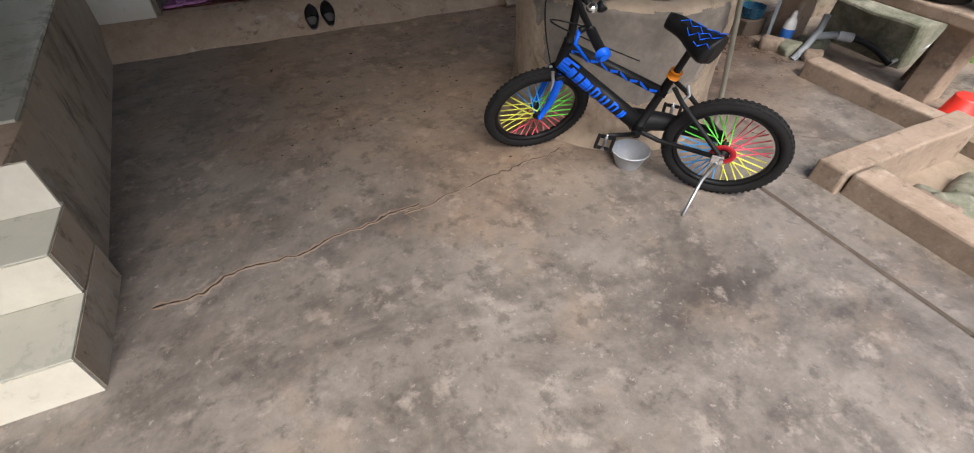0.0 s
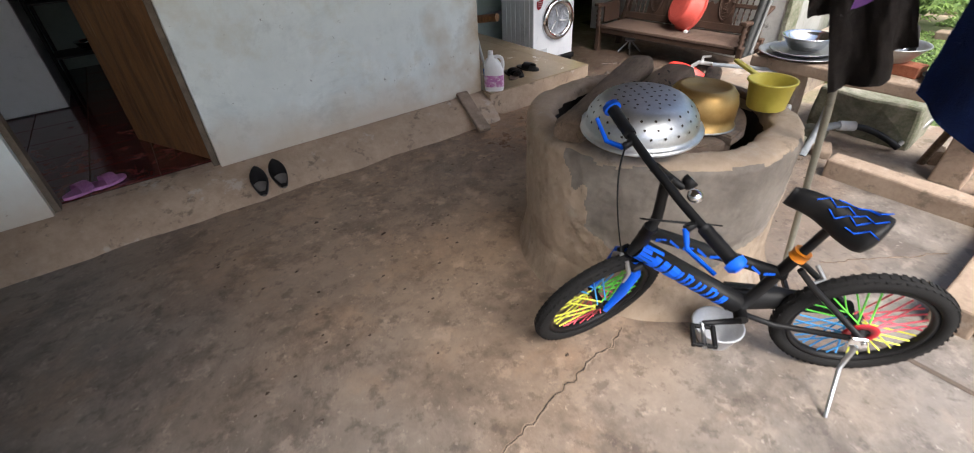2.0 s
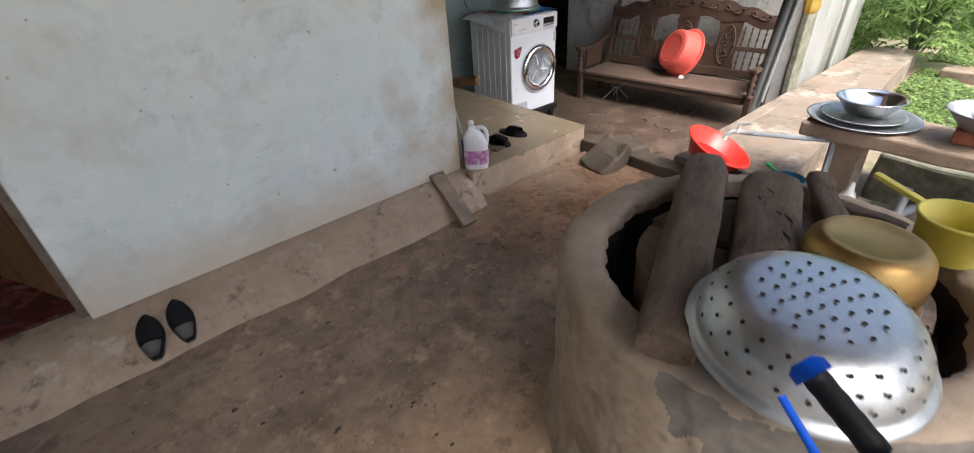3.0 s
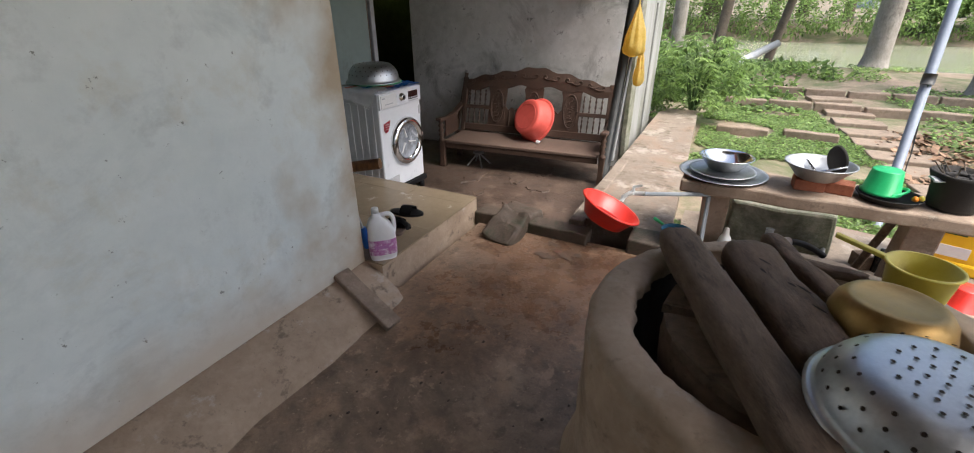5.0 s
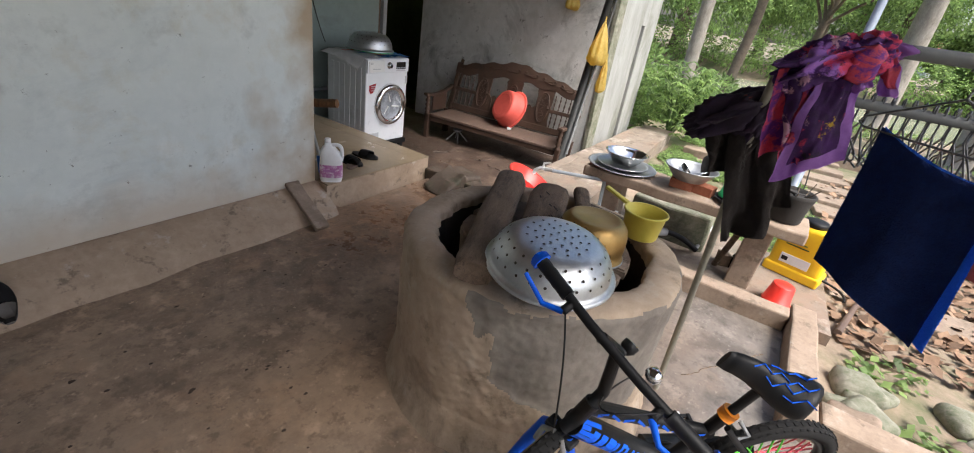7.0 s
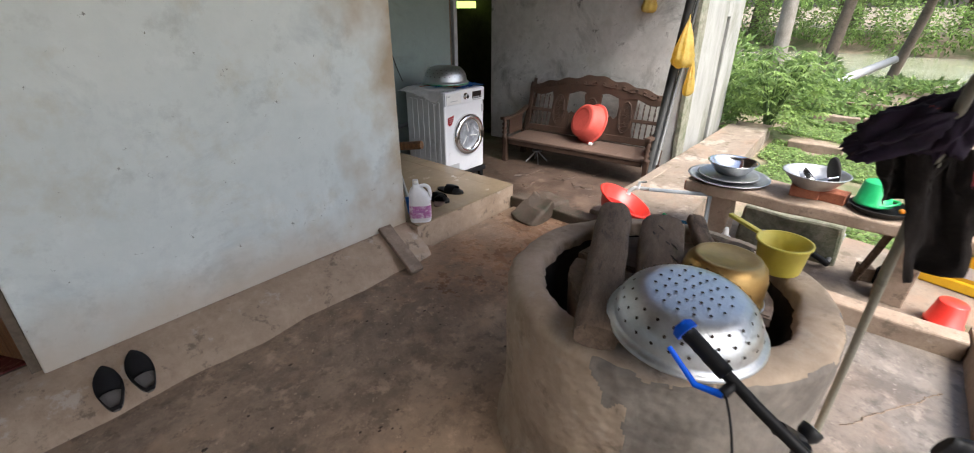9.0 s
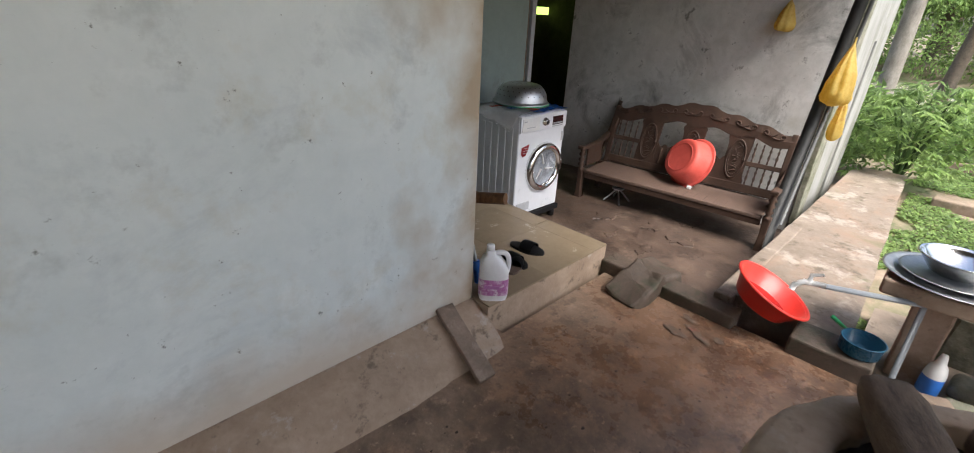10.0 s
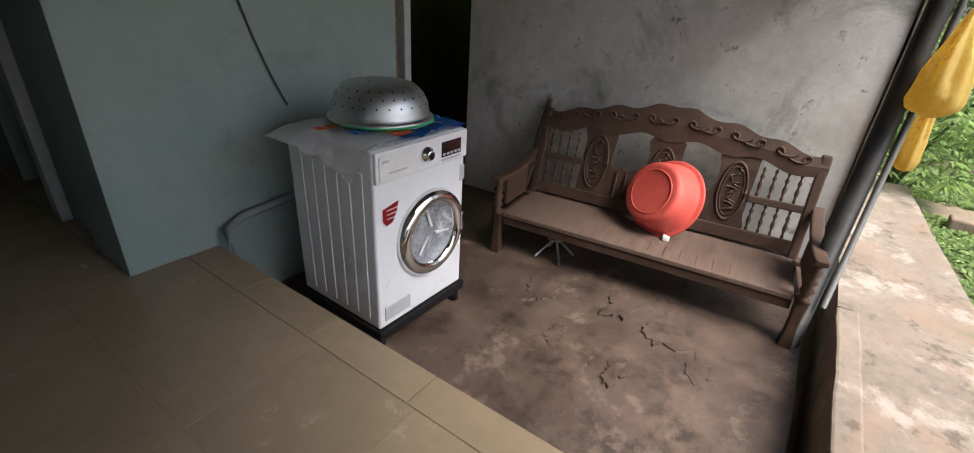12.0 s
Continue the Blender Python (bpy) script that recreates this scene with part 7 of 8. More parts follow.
part("rear_link", tubeb([(2.31, -0.905, 1.5), (2.92, -0.92, 1.362)], 0.012, 8), "polegrey", crk)

hgr = None
for k in range(40):
    y = 1.965 - 0.017 * k - 0.006 * (k % 3)
    tilt_ = noise.noise(Vector((k * 1.7, 0, 0)))
    m = Matrix.Translation((2.905, y, 1.378)) @ Matrix.Rotation(0.55 * tilt_, 4, "Z") @ Matrix.Rotation(0.12 * noise.noise(Vector((k * 2.3, 5, 0))), 4, "Y")
    if hgr is None:
        hgr = thing("wire_hanger", m, "thin grey wire coat hanger on the rack", "hanger", "hangers on the rack")
        part("hook", tubeb([(0.02, 0, -0.015), (0.018, 0, 0.008), (0.0, 0, 0.018), (-0.017, 0, 0.005), (-0.005, 0, -0.03), (0, 0, -0.07)], 0.0030, 5), "hanger", hgr)
        part("frame", tubeb([(0, 0, -0.07), (0.19, 0, -0.155), (0.20, 0, -0.17), (0.185, 0, -0.18), (-0.185, 0, -0.18), (-0.20, 0, -0.17), (-0.19, 0, -0.155), (0, 0, -0.07)], 0.0030, 5), "hanger", hgr)
    else:
        copy_thing(hgr, m)


def cloth_sheet(a, b, drop, mats, seed, fold=0.02, nu=36, nv=30, sway=(0, 0, 0), ragged=0.0, edge=None, freq=3.0):
    """A hanging cloth from edge a-b with folds that deepen downwards."""
    a, b, drop, sway = Vector(a), Vector(b), Vector(drop), Vector(sway)
    nrm = (b - a).cross(drop).normalized()
    bm = bmesh.new()
    g = {}
    for i in range(nu + 1):
        for j in range(nv + 1):
            u, v = i / nu, j / nv
            p = a.lerp(b, u) + drop * v * (1 + ragged * noise.noise(Vector((u * 3.0, seed, 0)))) + sway * v * v
            w = fold * (0.35 + v) * (math.sin(u * freq * 2 * math.pi + seed) + 0.8 * noise.noise(Vector((u * 4, v * 2, seed)))) + 0.25 * fold * noise.noise(Vector((u * 11, v * 9, seed)))
            p += nrm * w + Vector((0, 0, -0.02 * math.sin(u * math.pi))) * (1 - v)
            g[i, j] = bm.verts.new(p)
    for i in range(nu):
        for j in range(nv):
            f = bm.faces.new((g[i, j], g[i + 1, j], g[i + 1, j + 1], g[i, j + 1]))
            f.smooth = True
            if edge and (i >= nu - edge or j >= nv - 1):
                f.material_index = 1
    bmesh.ops.solidify(bm, geom=bm.faces[:], thickness=0.004)
    return bm


tw = thing("hand_towel", Matrix.Identity(4), "dark blue towel with a lit-coloured reverse hanging from a wire hanger", "towel")
part("cloth", cloth_sheet((2.512, 1.867, 1.345), (2.318, 1.655, 1.285), (-0.085, 0.017, -0.355), None, 1.0, 0.010, edge=0, freq=1.2), "towel", tw)
# second layer carries the lit blue of the side facing outdoors
part("back_layer", cloth_sheet((2.527, 1.857, 1.345), (2.325, 1.638, 1.285), (-0.080, -0.003, -0.358), None, 4.0, 0.012, freq=1.0), "towel_edge", tw, "reverse side coloured as if lit from outdoors")
hg = copy_thing(hgr, Matrix.Translation((2.42, 1.765, 1.512)) @ Matrix.Rotation(radians(47), 4, "Z"))
for i, (y0, y1, zt, zb, mt) in enumerate(((1.694, 1.584, 1.22, 0.936, "pinktowel"), (1.552, 1.394, 1.19, 0.952, "pinktowel"), (1.631, 1.552, 1.157, 0.92, "whitebag"))):
    ct = thing("face_cloth", Matrix.Identity(4), "faded dusty pink face cloth hanging on the rack" if i < 2 else "pale striped cloth hanging between the pink ones", "cloth", "face cloths" if i < 2 else "")
    part("cloth", cloth_sheet((2.86 + 0.03 * i, y0, zt), (2.82 + 0.03 * i, y1, zt - 0.04), (-0.02, -0.03, zb - zt), None, 2.0 + i, 0.016, 24, 20, freq=1.5), mt, ct)
    part("cord", tubeb([(2.84 + 0.03 * i, (y0 + y1) / 2, zt - 0.03), (2.90, (y0 + y1) / 2, 1.362)], 0.003, 5), "wire", ct)

# flowered scarf knotted round the pole's bend, with dark clothes under it
def quad_cloth(tl, tr, br, bl, fold, seed, freq=2.0, nu=34, nv=34, hem=0, curl=0.0, bulge=0.0):
    """A cloth between four corners with folds running down it, a border of hem cells and curled ends."""
    tl, tr, br, bl = (Vector(p) for p in (tl, tr, br, bl))
    nrm = (tr - tl).cross(bl - tl).normalized()
    bm = bmesh.new()
    g = {}
    for i in range(nu + 1):
        for j in range(nv + 1):
            u, v = i / nu, j / nv
            p = tl.lerp(tr, u).lerp(bl.lerp(br, u), v)
            w = fold * (0.5 + 0.7 * v) * (math.sin(u * freq * 2 * math.pi + seed + 1.5 * v) + 0.9 * noise.noise(Vector((u * 4, v * 3, seed)))) + 0.35 * fold * noise.noise(Vector((u * 10, v * 8, seed)))
            w += curl * v * v * math.cos(u * math.pi) + bulge * math.sin(math.pi * u) * math.sin(math.pi * v)
            p += nrm * w + 0.012 * noise.noise_vector(Vector((u * 3, v * 3, seed + 20)))
            g[i, j] = bm.verts.new(p)
    for i in range(nu):
        for j in range(nv):
            f = bm.faces.new((g[i, j], g[i + 1, j], g[i + 1, j + 1], g[i, j + 1]))
            f.smooth = True
            if hem and (i < hem or i >= nu - hem or j >= nv - hem):
                f.material_index = 1
    bmesh.ops.solidify(bm, geom=bm.faces[:], thickness=0.003)
    return bm


def bunch(centre, along, rl, rz, rd, seed, wrinkle=0.35):
    """Cloth gathered into a wrinkled bundle round a pole."""
    along = Vector(along).normalized()
    across = along.cross(Vector((0, 0, 1))).normalized()
    up = across.cross(along)
    bm = bmesh.new()
    bmesh.ops.create_uvsphere(bm, u_segments=64, v_segments=40, radius=1.0)
    for v in bm.verts:
        p = v.co.copy()
        ridge = 1 - abs(noise.noise(Vector((p.x * 1.1 + seed, p.y * 1.8, p.z * 1.8)))) * 2
        ridge2 = 1 - abs(noise.noise(Vector((p.x * 2.2, p.y * 3.8 + seed, p.z * 3.8)))) * 2
        k = 1 + wrinkle * (ridge - 0.6) + 0.5 * wrinkle * (ridge2 - 0.6) + 0.25 * noise.noise(p * 1.3 + Vector((seed, 0, 0)))
        p *= k
        v.co = Vector(centre) + along * p.x * rl + up * p.z * rz + across * p.y * rd
    for f in bm.faces:
        f.smooth = True
    return bm


scf = thing("scarf", Matrix.Translation((-0.070, -0.030, 0.0)), "purple and red flowered scarf with lilac border knotted on the rack", "scarf")
part("gather", bunch((2.440, 2.070, 1.468), (0.40, -0.80, 0.48), 0.105, 0.050, 0.048, 3.0, 0.5), "scarf", scf, "bunched flowered cloth")
part("gather", bunch((2.470, 1.995, 1.498), (0.42, -0.90, 0.3), 0.050, 0.040, 0.036, 8.0, 0.5), "scarf", scf)
part("fold", quad_cloth((2.385, 2.160, 1.435), (2.425, 2.075, 1.455), (2.410, 2.055, 1.285), (2.375, 2.125, 1.235), 0.014, 5.0, 1.2, bulge=0.02), "scarf_red", scf, "red flowered fold")
part("fold", quad_cloth((2.40, 2.135, 1.43), (2.45, 2.02, 1.45), (2.435, 2.03, 1.235), (2.41, 2.09, 1.24), 0.016, 9.0, 1.5), "scarf", scf)
part("tail", quad_cloth((2.405, 2.075, 1.425), (2.445, 1.985, 1.450), (2.462, 1.960, 1.272), (2.385, 2.075, 1.178), 0.012, 2.0, 0.9, hem=5, curl=0.03), ["scarf", "scarf_lilac"], scf, "hanging tail with a lilac hem")
part("bow", quad_cloth((2.445, 2.02, 1.535), (2.438, 2.01, 1.50), (2.485, 1.925, 1.50), (2.495, 1.915, 1.530), 0.010, 4.0, 1.0, 20, 20), "scarf_lilac", scf, "lilac bow end")
part("bow", quad_cloth((2.455, 1.990, 1.52), (2.472, 1.955, 1.525), (2.495, 1.905, 1.415), (2.472, 1.945, 1.420), 0.010, 6.0, 1.0, 20, 20, hem=4), ["scarf_red", "scarf_lilac"], scf, "drooping bow end")
part("bow", quad_cloth((2.415, 2.06, 1.50), (2.425, 2.03, 1.52), (2.46, 1.96, 1.435), (2.44, 2.00, 1.415), 0.014, 7.0, 1.0, 20, 20), "scarf_lilac", scf)
bm = latheb([(0, -0.04), (0.030, -0.028), (0.038, 0), (0.032, 0.028), (0, 0.04)], 24, Matrix.Translation((2.445, 2.005, 1.478)))
part("knot", jolt(jolt(bm, 0.02, 20, 3), 0.012, 50, 1), "scarf_red", scf)
dk = thing("dark_blouse", Matrix.Identity(4), "black blouse with small red flowers hung over the rack pole", "blouse")
part("gather", bunch((2.545, 2.205, 1.295), (-0.36, 0.80, -0.48), 0.125, 0.05, 0.05, 5.0, 0.45), "scarf_dark", dk, "bunched black flowered cloth")
part("collar", bunch((2.575, 2.13, 1.305), (0.2, -0.3, 0.9), 0.085, 0.055, 0.045, 11.0, 0.4), "scarf_dark", dk)
part("sleeve", quad_cloth((2.51, 2.265, 1.245), (2.585, 2.11, 1.26), (2.575, 2.12, 1.12), (2.525, 2.215, 1.11), 0.024, 9.0, 1.5, bulge=0.02), "darkcloth", dk)
tr_ = thing("dark_trousers", Matrix.Identity(4), "charcoal cloth trousers hanging below the scarf", "trousers")
part("leg", quad_cloth((2.535, 2.195, 1.24), (2.60, 2.06, 1.255), (2.635, 1.985, 0.945), (2.57, 2.115, 0.90), 0.020, 3.0, 1.4), "darkcloth", tr_)
part("leg", quad_cloth((2.575, 2.12, 1.25), (2.625, 2.02, 1.235), (2.655, 1.965, 1.045), (2.605, 2.06, 0.99), 0.016, 7.0, 1.2), "darkcloth", tr_)

gpl = thing("garden_pole", Matrix.Identity(4), "leaning blue-grey metal pole standing in the garden", "pole")
part("shaft", tubeb([(5.49, 1.815, -0.08), (5.95, 1.763, 2.0), (6.2, 1.74, 3.1)], 0.032, 12), "bluepole", gpl)
part("wire", tubeb([(5.68, 1.79, 0.95), (5.72, 1.72, 0.45), (5.70, 1.70, -0.06)], 0.005, 6), "wire", gpl)
part("clip", tubeb([(5.70, 1.79, 0.93), (5.715, 1.787, 1.0)], 0.04, 10), "wire", gpl)

# ---- garden ----
def sheet(name, verts, faces, mats, idx=None):
    me = bpy.data.meshes.new(name)
    me.from_pydata(verts, [], faces)
    for mt in mats:
        me.materials.append(M[mt])
    if idx is not None:
        me.polygons.foreach_set("material_index", idx)
    return new(name, me)


# one uneven sheet out to the horizon
def ground_z(x, y):
    base = -0.10 + 0.035 * noise.noise(Vector((x * 0.5, y * 0.5, 0))) + 0.012 * noise.noise(Vector((x * 2.2, y * 2.2, 5)))
    if (x < 6.6 and y > 3.75) or (x < 2.9 and y > -4.1) or (x < 8.2 and y > 4.0):
        return -0.5
    if x > 11:
        base += 0.10 * min(1, (x - 11) / 3)
    if x > 15.5:
        base -= 0.55 * min(1, (x - 15.5) / 1.5)
    if x > 25:
        base += 1.0 * min(1, (x - 25) / 3)
    return base


xs = [-300, -80, -20, -6, -4.2] + [-4 + 0.35 * k for k in range(60)] + [17 + 0.8 * k for k in range(20)] + [34, 40, 60, 120, 400]
ys = [-400, -120, -50, -25] + [-14 + 1.0 * k for k in range(11)] + [-3 + 0.3 * k for k in range(36)] + [8 + 1.0 * k for k in range(10)] + [20, 40, 100, 400]
vv = [(x, y, ground_z(x, y) if -5 < x < 40 and -14 < y < 18 else (0.3 if x > 30 else -0.12)) for x in xs for y in ys]
ny = len(ys)
ff = [(i * ny + j, (i + 1) * ny + j, (i + 1) * ny + j + 1, i * ny + j + 1) for i in range(len(xs) - 1) for j in range(ny - 1)]
g = sheet("ground", vv, ff, ["ground"])
for p in g.data.polygons:
    p.use_smooth = True
tagged(g, "brown garden soil with grass and litter", "ground", "", "structure")
w = sheet("water_pond", [(15.6, -14, -0.22), (27, -14, -0.22), (27, 18, -0.22), (15.6, 18, -0.22)], [(0, 1, 2, 3)], ["water"])
tagged(w, "still green pond water beyond the garden", "pond", "", "structure")

rnd = random.Random(7)


def leaf_cloud(name, centres, n, size, mats, flat=0.0, droop=0.3, shape="diamond"):
    """Many small bent leaves round weighted centres (x, y, z, radius x, radius z)."""
    verts, faces, idx = [], [], []
    wsum = [c[3] * c[3] * c[4] for c in centres]
    for k in range(n):
        c = rnd.choices(centres, wsum)[0]
        while True:
            p = Vector((rnd.uniform(-1, 1), rnd.uniform(-1, 1), rnd.uniform(-1, 1)))
            if 0.15 < p.length < 1:
                break
        p = p.normalized() * (p.length ** 0.45)
        pos = Vector((c[0] + p.x * c[3], c[1] + p.y * c[3], c[2] + p.z * c[4]))
        pos += 0.25 * c[3] * noise.noise_vector(pos * 1.3)
        out = (p + Vector((rnd.gauss(0, 0.6), rnd.gauss(0, 0.6), rnd.gauss(0, 0.4) - droop))).normalized()
        sd = out.cross(Vector((rnd.gauss(0, 0.5), rnd.gauss(0, 0.5), 1))).normalized()
        s = size * rnd.uniform(0.6, 1.35)
        up = sd.cross(out) * (0.18 * s)
        b = len(verts)
        verts += [pos, pos + out * s * 0.5 + sd * s * 0.23 + up, pos + out * s - up * 0.5, pos + out * s * 0.5 - sd * s * 0.23 + up]
        faces += [(b, b + 1, b + 2), (b, b + 2, b + 3)]
        m_ = rnd.randrange(len(mats))
        idx += [m_, m_]
    return sheet(name, verts, faces, mats, idx)


def tree(x, y, h, r, lean, crowns, n, size, bark, mats, label, limbs=True):
    z0 = ground_z(x, y) - 0.1
    top = Vector((x + lean[0], y + lean[1], z0 + h))
    ob = thing("tree", Matrix.Translation((x, y, z0)), label, "tree", "garden trees")
    o = Vector((x, y, z0))
    pts = [o, o.lerp(top, 0.05), o.lerp(top, 0.3) + Vector((0.06 * rnd.uniform(-1, 1), 0.08 * rnd.uniform(-1, 1), 0)), o.lerp(top, 0.6) + Vector((0.1 * rnd.uniform(-1, 1), 0.1 * rnd.uniform(-1, 1), 0)), top]
    bm = tubeb([p - o for p in pts], [r * 1.35, r * 1.05, r * 0.95, r * 0.8, r * 0.45], 14)
    part("trunk", jolt(bm, r * 0.12, 3.0), bark, ob)
    if limbs:
        for c in crowns:
            cc = Vector(c[:3])
            t = min(0.95, max(0.35, (cc.z - z0) / h * 0.7))
            s = o.lerp(top, t)
            part("limb", tubeb([q - o for q in bend(s, s.lerp(cc, 0.5) + Vector((0, 0, 0.25)), cc, 6)], [r * 0.42 - r * 0.05 * k for k in range(7)], 7), bark, ob)
    lf = leaf_cloud("crown", crowns, n, size, mats)
    lf.parent = ob
    lf.matrix_parent_inverse = ob.matrix_world.inverted()
    return ob


def crowns(x, y, z, spread, k, r):
    return [(x + rnd.uniform(-spread, spread), y + rnd.uniform(-spread, spread), z + rnd.uniform(-spread, spread) * 0.55, r * rnd.uniform(0.7, 1.2), r * rnd.uniform(0.5, 0.85)) for _ in range(k)]


G1, G2, G3 = ["leaf", "leaf_light"], ["leaf", "leaf_light"], ["leaf_dark", "leaf"]
tree(13.5, 4.35, 7.5, 0.15, (0.1, 0.15), crowns(13.8, 4.6, 5.4, 1.9, 9, 0.8), 4200, 0.10, "bark", G2, "slender pale-barked tree with light green leaves")
tree(15.0, 3.6, 6.5, 0.12, (0.6, -0.3), crowns(15.4, 3.2, 3.9, 1.9, 13, 0.75), 8500, 0.105, "darkbark", G1, "leafy brown-barked tree by the pond")
tree(16.3, 2.4, 6.0, 0.105, (-0.3, -0.8), crowns(16.2, 1.9, 3.8, 1.6, 12, 0.65), 6500, 0.10, "darkbark", G1, "bushy dark green tree leaning over the pond")
tree(15.2, 0.28, 8.0, 0.235, (0.1, 0.1), crowns(15.2, -0.8, 8.2, 1.6, 6, 1.0), 1800, 0.14, "bark", G1, "thick pale-barked tree leaning by the water")
tree(12.4, -0.78, 7.0, 0.18, (0.1, -0.1), crowns(12.8, -1.6, 6.9, 1.4, 5, 0.8), 1500, 0.14, "bark", G1, "grey palm-like trunk leaning away from the path")
tree(11.5, -1.35, 6.5, 0.16, (0.2, -0.4), crowns(12.2, -3.0, 4.6, 1.5, 6, 0.7), 3200, 0.16, "bark", G3, "leaning grey trunk with dark drooping leaves")
tree(12.0, 5.2, 6.0, 0.14, (0.2, 0.6), crowns(12.2, 5.4, 3.9, 1.6, 12, 0.8), 8000, 0.11, "darkbark", G2, "dense bright green tree behind the house end")

# far bank: hedge, woods and a red-roofed house
for i in range(11):
    x, y = 28 + rnd.uniform(-1, 2), -13 + i * 3.0
    hh = rnd.uniform(2.0, 3.0) if -12 < y < -2.5 else rnd.uniform(5.0, 7.5)
    tree(x, y, hh, 0.2, (0, 0), crowns(x, y, hh * 0.62, hh * 0.34, 7, hh * 0.30), 9000, 0.17, "darkbark", ["leaf", "leaf_light", "leaf_light"] if i % 2 else G2, "leafy green tree on the far bank of the pond", False)
for i in range(9):
    x, y = 40 + rnd.uniform(-2, 3), -26 + i * 5.2
    hh = rnd.uniform(3.6, 5.2) if -22 < y < -3 else rnd.uniform(6.5, 9)
    tree(x, y, hh, 0.3, (0, 0), crowns(x, y, hh * 0.6, hh * 0.33, 8, hh * 0.30), 7000, 0.27, "darkbark", G3 if i % 2 else G1, "tall dark green tree in the far wood", False)
hd = leaf_cloud("hedge", [(26.2 + rnd.uniform(-0.5, 0.9), -14 + 1.1 * k, 0.75 + rnd.uniform(-0.1, 0.3), 1.0, rnd.uniform(0.7, 1.1)) for k in range(30)], 24000, 0.15, ["leaf", "leaf_light", "leaf_light"])
tagged(hd, "bright green undergrowth along the far pond bank", "hedge", "", "stuff")
house = thing("far_house", pose(75, -12.5, -0.6, 0, 0, 8), "distant white house with a red tiled roof beyond the pond", "house")
part("wall", boxb((-3, -4, 0), (3, 4, 2.9)), "farwall", house)
bm = bmesh.new()
rv = [bm.verts.new(p) for p in ((-3.6, -4.6, 2.8), (3.6, -4.6, 2.8), (3.6, 4.6, 2.8), (-3.6, 4.6, 2.8), (0, -4.0, 4.6), (0, 4.0, 4.6))]
for f in ((0, 1, 4), (2, 3, 5), (0, 4, 5, 3), (1, 2, 5, 4), (3, 2, 1, 0)):
    bm.faces.new([rv[i] for i in f])
part("roof", bm, "roofred", house, "red tiled roof")
for k in range(3):
    wd = part("window", boxb((-3.03, -2.8 + 2.3 * k, 1.0), (-3.002, -1.8 + 2.3 * k, 2.0)), "glass", house)

# palmate shrub at the end of the path
shr = thing("shrub", pose(8.55, 3.45, -0.1), "lush shrub with fingered green leaves at the path's end", "shrub")
for k in range(9):
    a = k * 2.4
    part("stem", tubeb([(0, 0, 0), (0.12 * math.cos(a), 0.12 * math.sin(a), 0.5), (0.30 * math.cos(a), 0.30 * math.sin(a), 0.95)], [0.018, 0.013, 0.008], 7), "leaf_dark", shr)
verts, faces, idx = [], [], []
for k in range(330):
    a, r = rnd.uniform(0, 6.283), 0.62 * math.sqrt(rnd.random())
    z = 0.12 + 1.12 * rnd.random() ** 0.8 * (1 - 0.35 * (r / 0.62) ** 2)
    c = Vector((r * math.cos(a), r * math.sin(a), z))
    out = Vector((math.cos(a), math.sin(a), 0.2)).normalized()
    sd = Vector((-math.sin(a), math.cos(a), 0))
    mi = rnd.randrange(2)
    for j in range(7):
        b_ = radians(-100 + 33 * j) + rnd.uniform(-0.15, 0.15)
        d_ = (out * math.cos(b_) + sd * math.sin(b_) + Vector((0, 0, -0.25 - 0.2 * abs(math.sin(b_))))).normalized()
        e_ = d_.cross(Vector((0.1, 0.2, 1))).normalized()
        L_ = rnd.uniform(0.09, 0.15)
        q = len(verts)
        verts += [c, c + d_ * L_ * 0.5 + e_ * L_ * 0.13, c + d_ * L_ + Vector((0, 0, -0.02)), c + d_ * L_ * 0.5 - e_ * L_ * 0.13]
        faces.append((q, q + 1, q + 2, q + 3))
        idx.append(mi)
lv = sheet("foliage", verts, faces, ["leaf_light", "leaf"], idx)
lv.parent = shr
for i, (x, y, hh, n_) in enumerate(((10.4, 4.5, 1.2, 1300), (11.0, 3.3, 0.55, 700), (11.6, 2.7, 0.5, 500), (13.5, 1.6, 0.4, 600), (12.8, 3.6, 0.8, 900), (9.4, 4.7, 1.3, 1200), (14.2, -2.2, 0.6, 900))):
    bs_ = thing("bush", pose(x, y, -0.12), "low green garden bush", "bush", "garden bushes")
    part("stem", tubeb([(0, 0, 0), (0.03, 0.02, hh * 0.5)], 0.02, 6), "darkbark", bs_)
    lf = leaf_cloud("foliage", [(0, 0, hh * 0.5, 0.5, hh * 0.45), (0.3, 0.35, hh * 0.4, 0.4, hh * 0.35), (-0.2, -0.4, hh * 0.35, 0.4, hh * 0.3)], n_, 0.13, G2)
    lf.parent = bs_

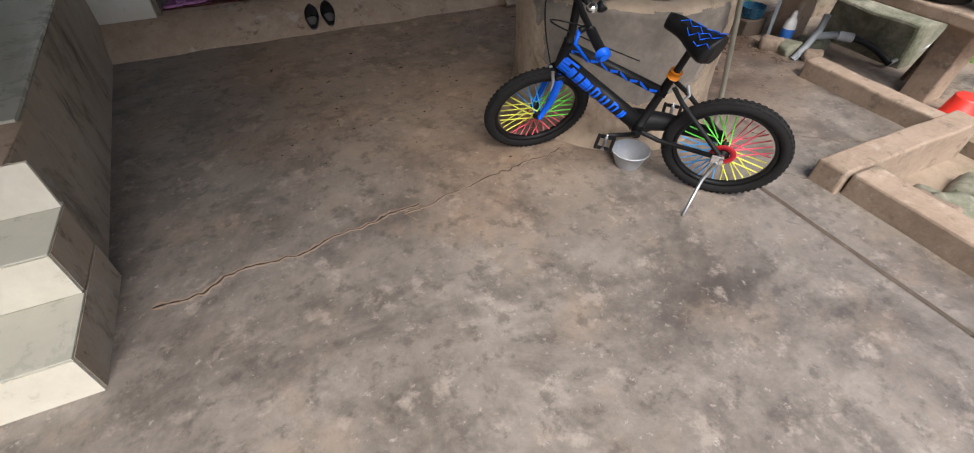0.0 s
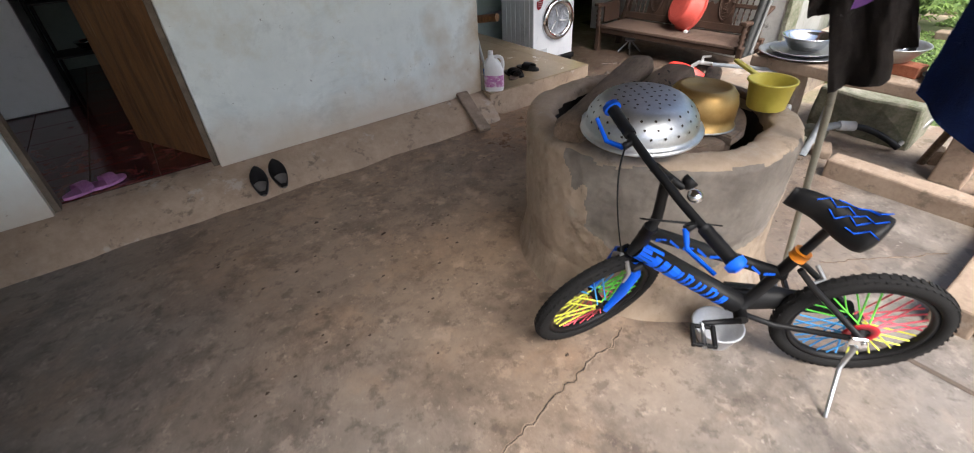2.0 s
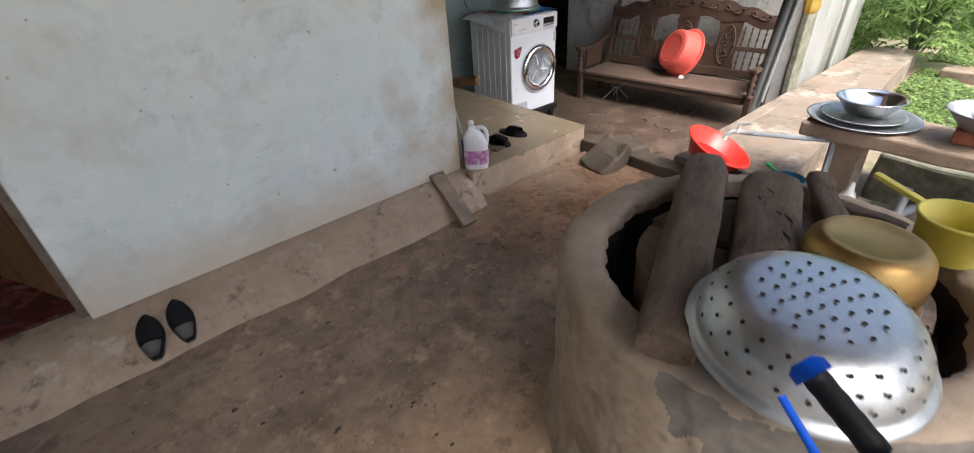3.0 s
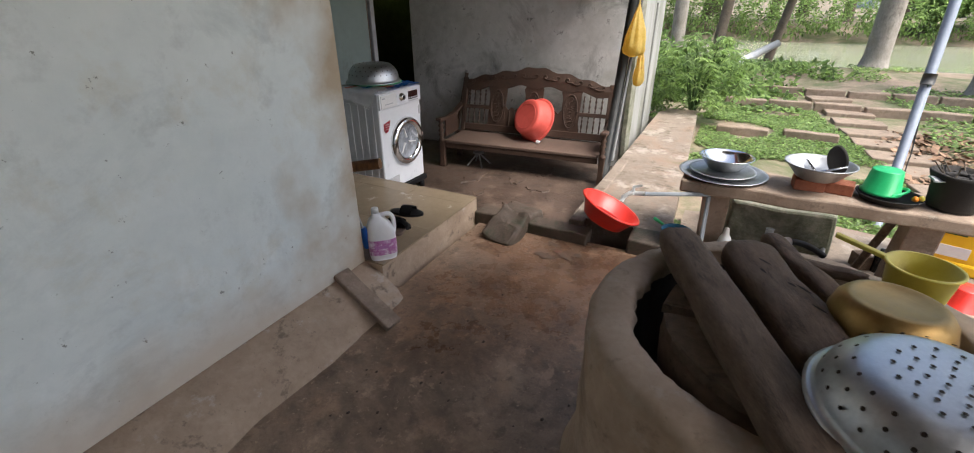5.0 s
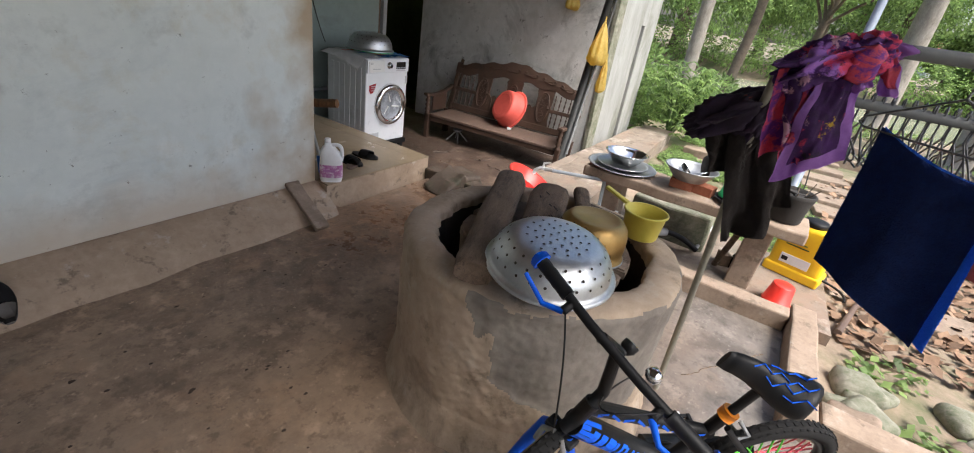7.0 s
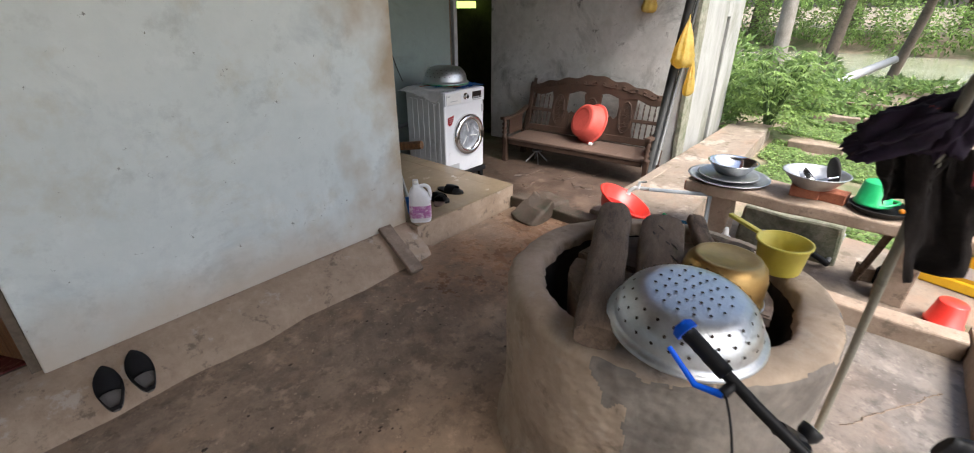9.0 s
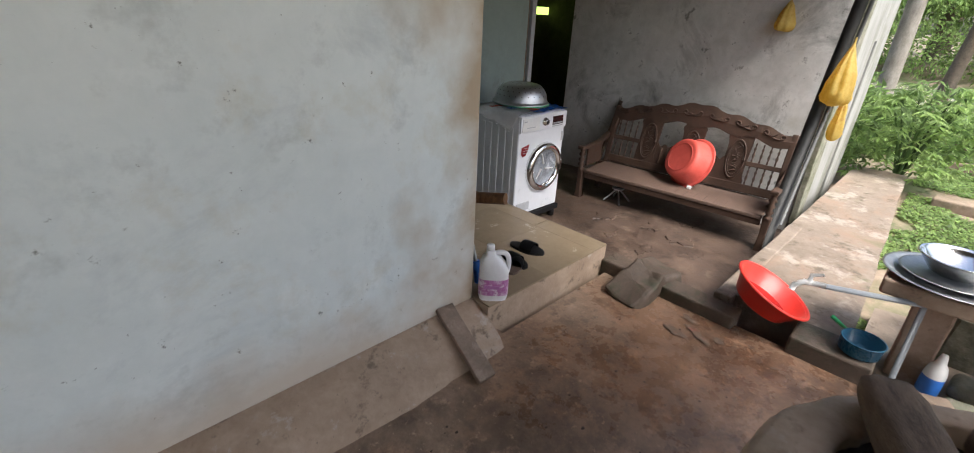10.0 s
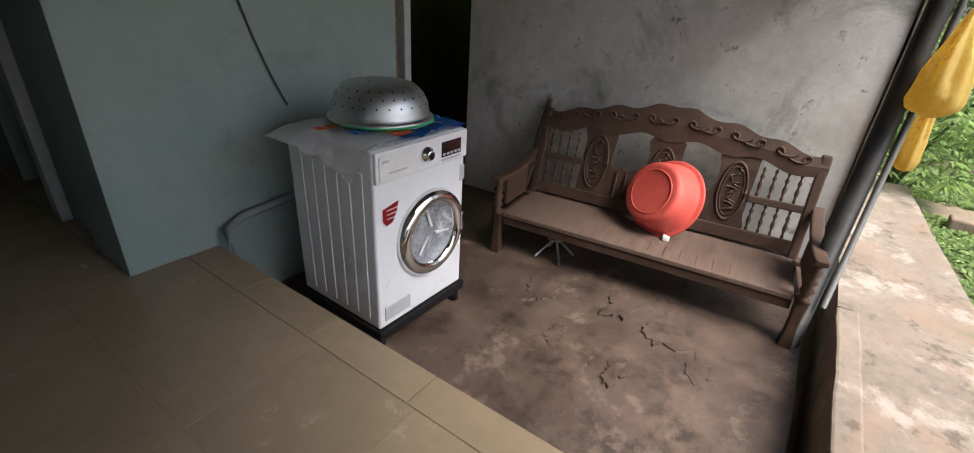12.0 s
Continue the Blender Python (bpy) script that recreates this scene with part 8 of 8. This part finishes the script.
# fallen pale log, garden kerbs, stepping slabs
fl = thing("fallen_log", Matrix.Identity(4), "pale bare log lying aslant by the pond", "log")
part("trunk", tubeb([(12.6, 3.4, 0.02), (13.4, 2.35, 0.62)], [0.10, 0.07], 10), "lightgrey", fl)
for i, (x, ya, yb) in enumerate(((8.0, 2.5, 3.25), (8.1, 1.75, 2.4), (10.0, -0.6, 3.6), (11.4, -1.2, 3.9))):
    for j in range(int((yb - ya) / 0.62)):
        kb = part("garden_edging", jolt(dense((-0.07, 0, -0.08), (0.07, 0.58, 0.11), 0.12, 0.015), 0.015, 4, i * 7 + j), "garden_slab")
        kb.matrix_world = pose(x + 0.03 * rnd.uniform(-1, 1), ya + 0.62 * j, -0.10 + (0.0 if x < 9 else 0.03), 0, 0, rnd.uniform(-4, 4))
        tagged(kb, "weathered cement edging block across the garden", "edging", "garden edging")
for k in range(13):
    t = k / 12
    x = 5.0 + 6.6 * t ** 1.05
    y = 0.70 + 1.05 * t + 0.12 * math.sin(t * 5)
    sl = part("stepping_slab", jolt(dense((-0.17, -0.30, -0.05), (0.17, 0.30, 0.035), 0.15, 0.012), 0.010, 4, k), "garden_slab")
    sl.matrix_world = pose(x, y, ground_z(x, y) + 0.015, 0, 0, rnd.uniform(-8, 8) + 8)
    tagged(sl, "weathered grey stepping slab in the garden path", "slab", "stepping slabs")


# low ground cover and litter
def scatter(name, n, area, size, mats, lift, label, cat, keep):
    verts, faces, idx = [], [], []
    k = 0
    while k < n:
        x, y = rnd.uniform(area[0], area[1]), rnd.uniform(area[2], area[3])
        if not keep(x, y):
            k += 0.25
            continue
        k += 1
        z = ground_z(x, y) + lift * rnd.random()
        s = size * rnd.uniform(0.5, 1.3)
        a = rnd.uniform(0, 6.283)
        d_ = Vector((math.cos(a), math.sin(a), rnd.uniform(0.0, 0.7)))
        e_ = Vector((-math.sin(a), math.cos(a), rnd.uniform(-0.3, 0.3))) * 0.42
        p = Vector((x, y, z))
        q = len(verts)
        verts += [p, p + (d_ * 0.5 + e_) * s, p + d_ * s, p + (d_ * 0.5 - e_) * s]
        faces.append((q, q + 1, q + 2, q + 3))
        idx.append(rnd.randrange(len(mats)))
    ob = sheet(name, verts, faces, mats, idx)
    return tagged(ob, label, cat, "", "stuff")


def patch(x, y, s, t):
    return noise.noise(Vector((x * s, y * s, 3.3))) > t


scatter("grass", 52000, (4.75, 12.0, 1.15, 3.28), 0.032, ["leaf_light", "leaf_light", "leaf"], 0.025, "low green clover and grass between the paths", "grass", lambda x, y: patch(x, y, 1.3, -0.22) and (x > 5.3 or y > 1.6) and y > 1.05 + 0.16 * (x - 5))
scatter("grass_far", 15000, (5.5, 15.5, -4.0, 0.75), 0.06, ["leaf_light", "leaf"], 0.06, "patchy green grass under the trees", "grass", lambda x, y: patch(x, y, 0.8, 0.02) and x > 6.5)
scatter("grass_bank", 9000, (9.5, 15.6, 1.5, 6.0), 0.08, ["leaf_light", "leaf"], 0.08, "rough green grass on the pond bank", "grass", lambda x, y: patch(x, y, 0.7, -0.1))
scatter("dead_leaves", 9000, (3.25, 9.0, -3.5, 1.35), 0.085, ["deadleaf"], 0.03, "dry brown fallen leaves on the soil", "leaf litter", lambda x, y: patch(x, y, 0.9, -0.35))
scatter("weeds", 500, (3.3, 4.4, 0.2, 1.3), 0.05, ["leaf_light", "leaf"], 0.05, "small green weeds among the dead leaves", "weeds", lambda x, y: patch(x, y, 2.0, 0.15))
for i in range(16):
    x, y, s = rnd.uniform(3.28, 3.9), rnd.uniform(0.5, 1.4), rnd.uniform(0.05, 0.12)
    rk = part("rock", ease(jolt(dense((-s, -s, -s * 0.4), (s, s, s * 0.6), s * 0.7, s * 0.4), s * 0.3, 5, i * 2.0)), "moss" if i % 3 else "slabstone")
    rk.matrix_world = pose(x, y, -0.09, 0, 0, 50 * i)
    tagged(rk, "mossy lump of rubble behind the kerb", "rubble", "rubble behind the kerb")
br_ = thing("fallen_branch", Matrix.Identity(4), "thin bare branch lying on the leaf litter", "branch")
part("stick", tubeb([(4.25, 1.33, -0.05), (4.7, 1.22, -0.045), (5.4, 0.95, -0.06)], [0.022, 0.02, 0.014], 8), "seatwood", br_)

# ---- platform tiles, last of the setting ----
pl = bpy.data.objects["floor_platform"]
tiles(pl, [3.925, 4.078], [4.495, 4.99, 5.49, 5.945, 6.388], 0.1702, 0.180, "tile")
tiles(pl, [2.993, 3.46, 3.925], [4.495, 4.95, 5.42, 5.89, 6.388], 0.1702, 0.180, "tile", 0.0004, 0.0003)
tiles(pl, [2.993, 3.35, 3.698], [6.389, 6.85, 7.3, 7.8, 8.3, 8.99], 0.1702, 0.180, "tile", 0.0004, 0.0003)
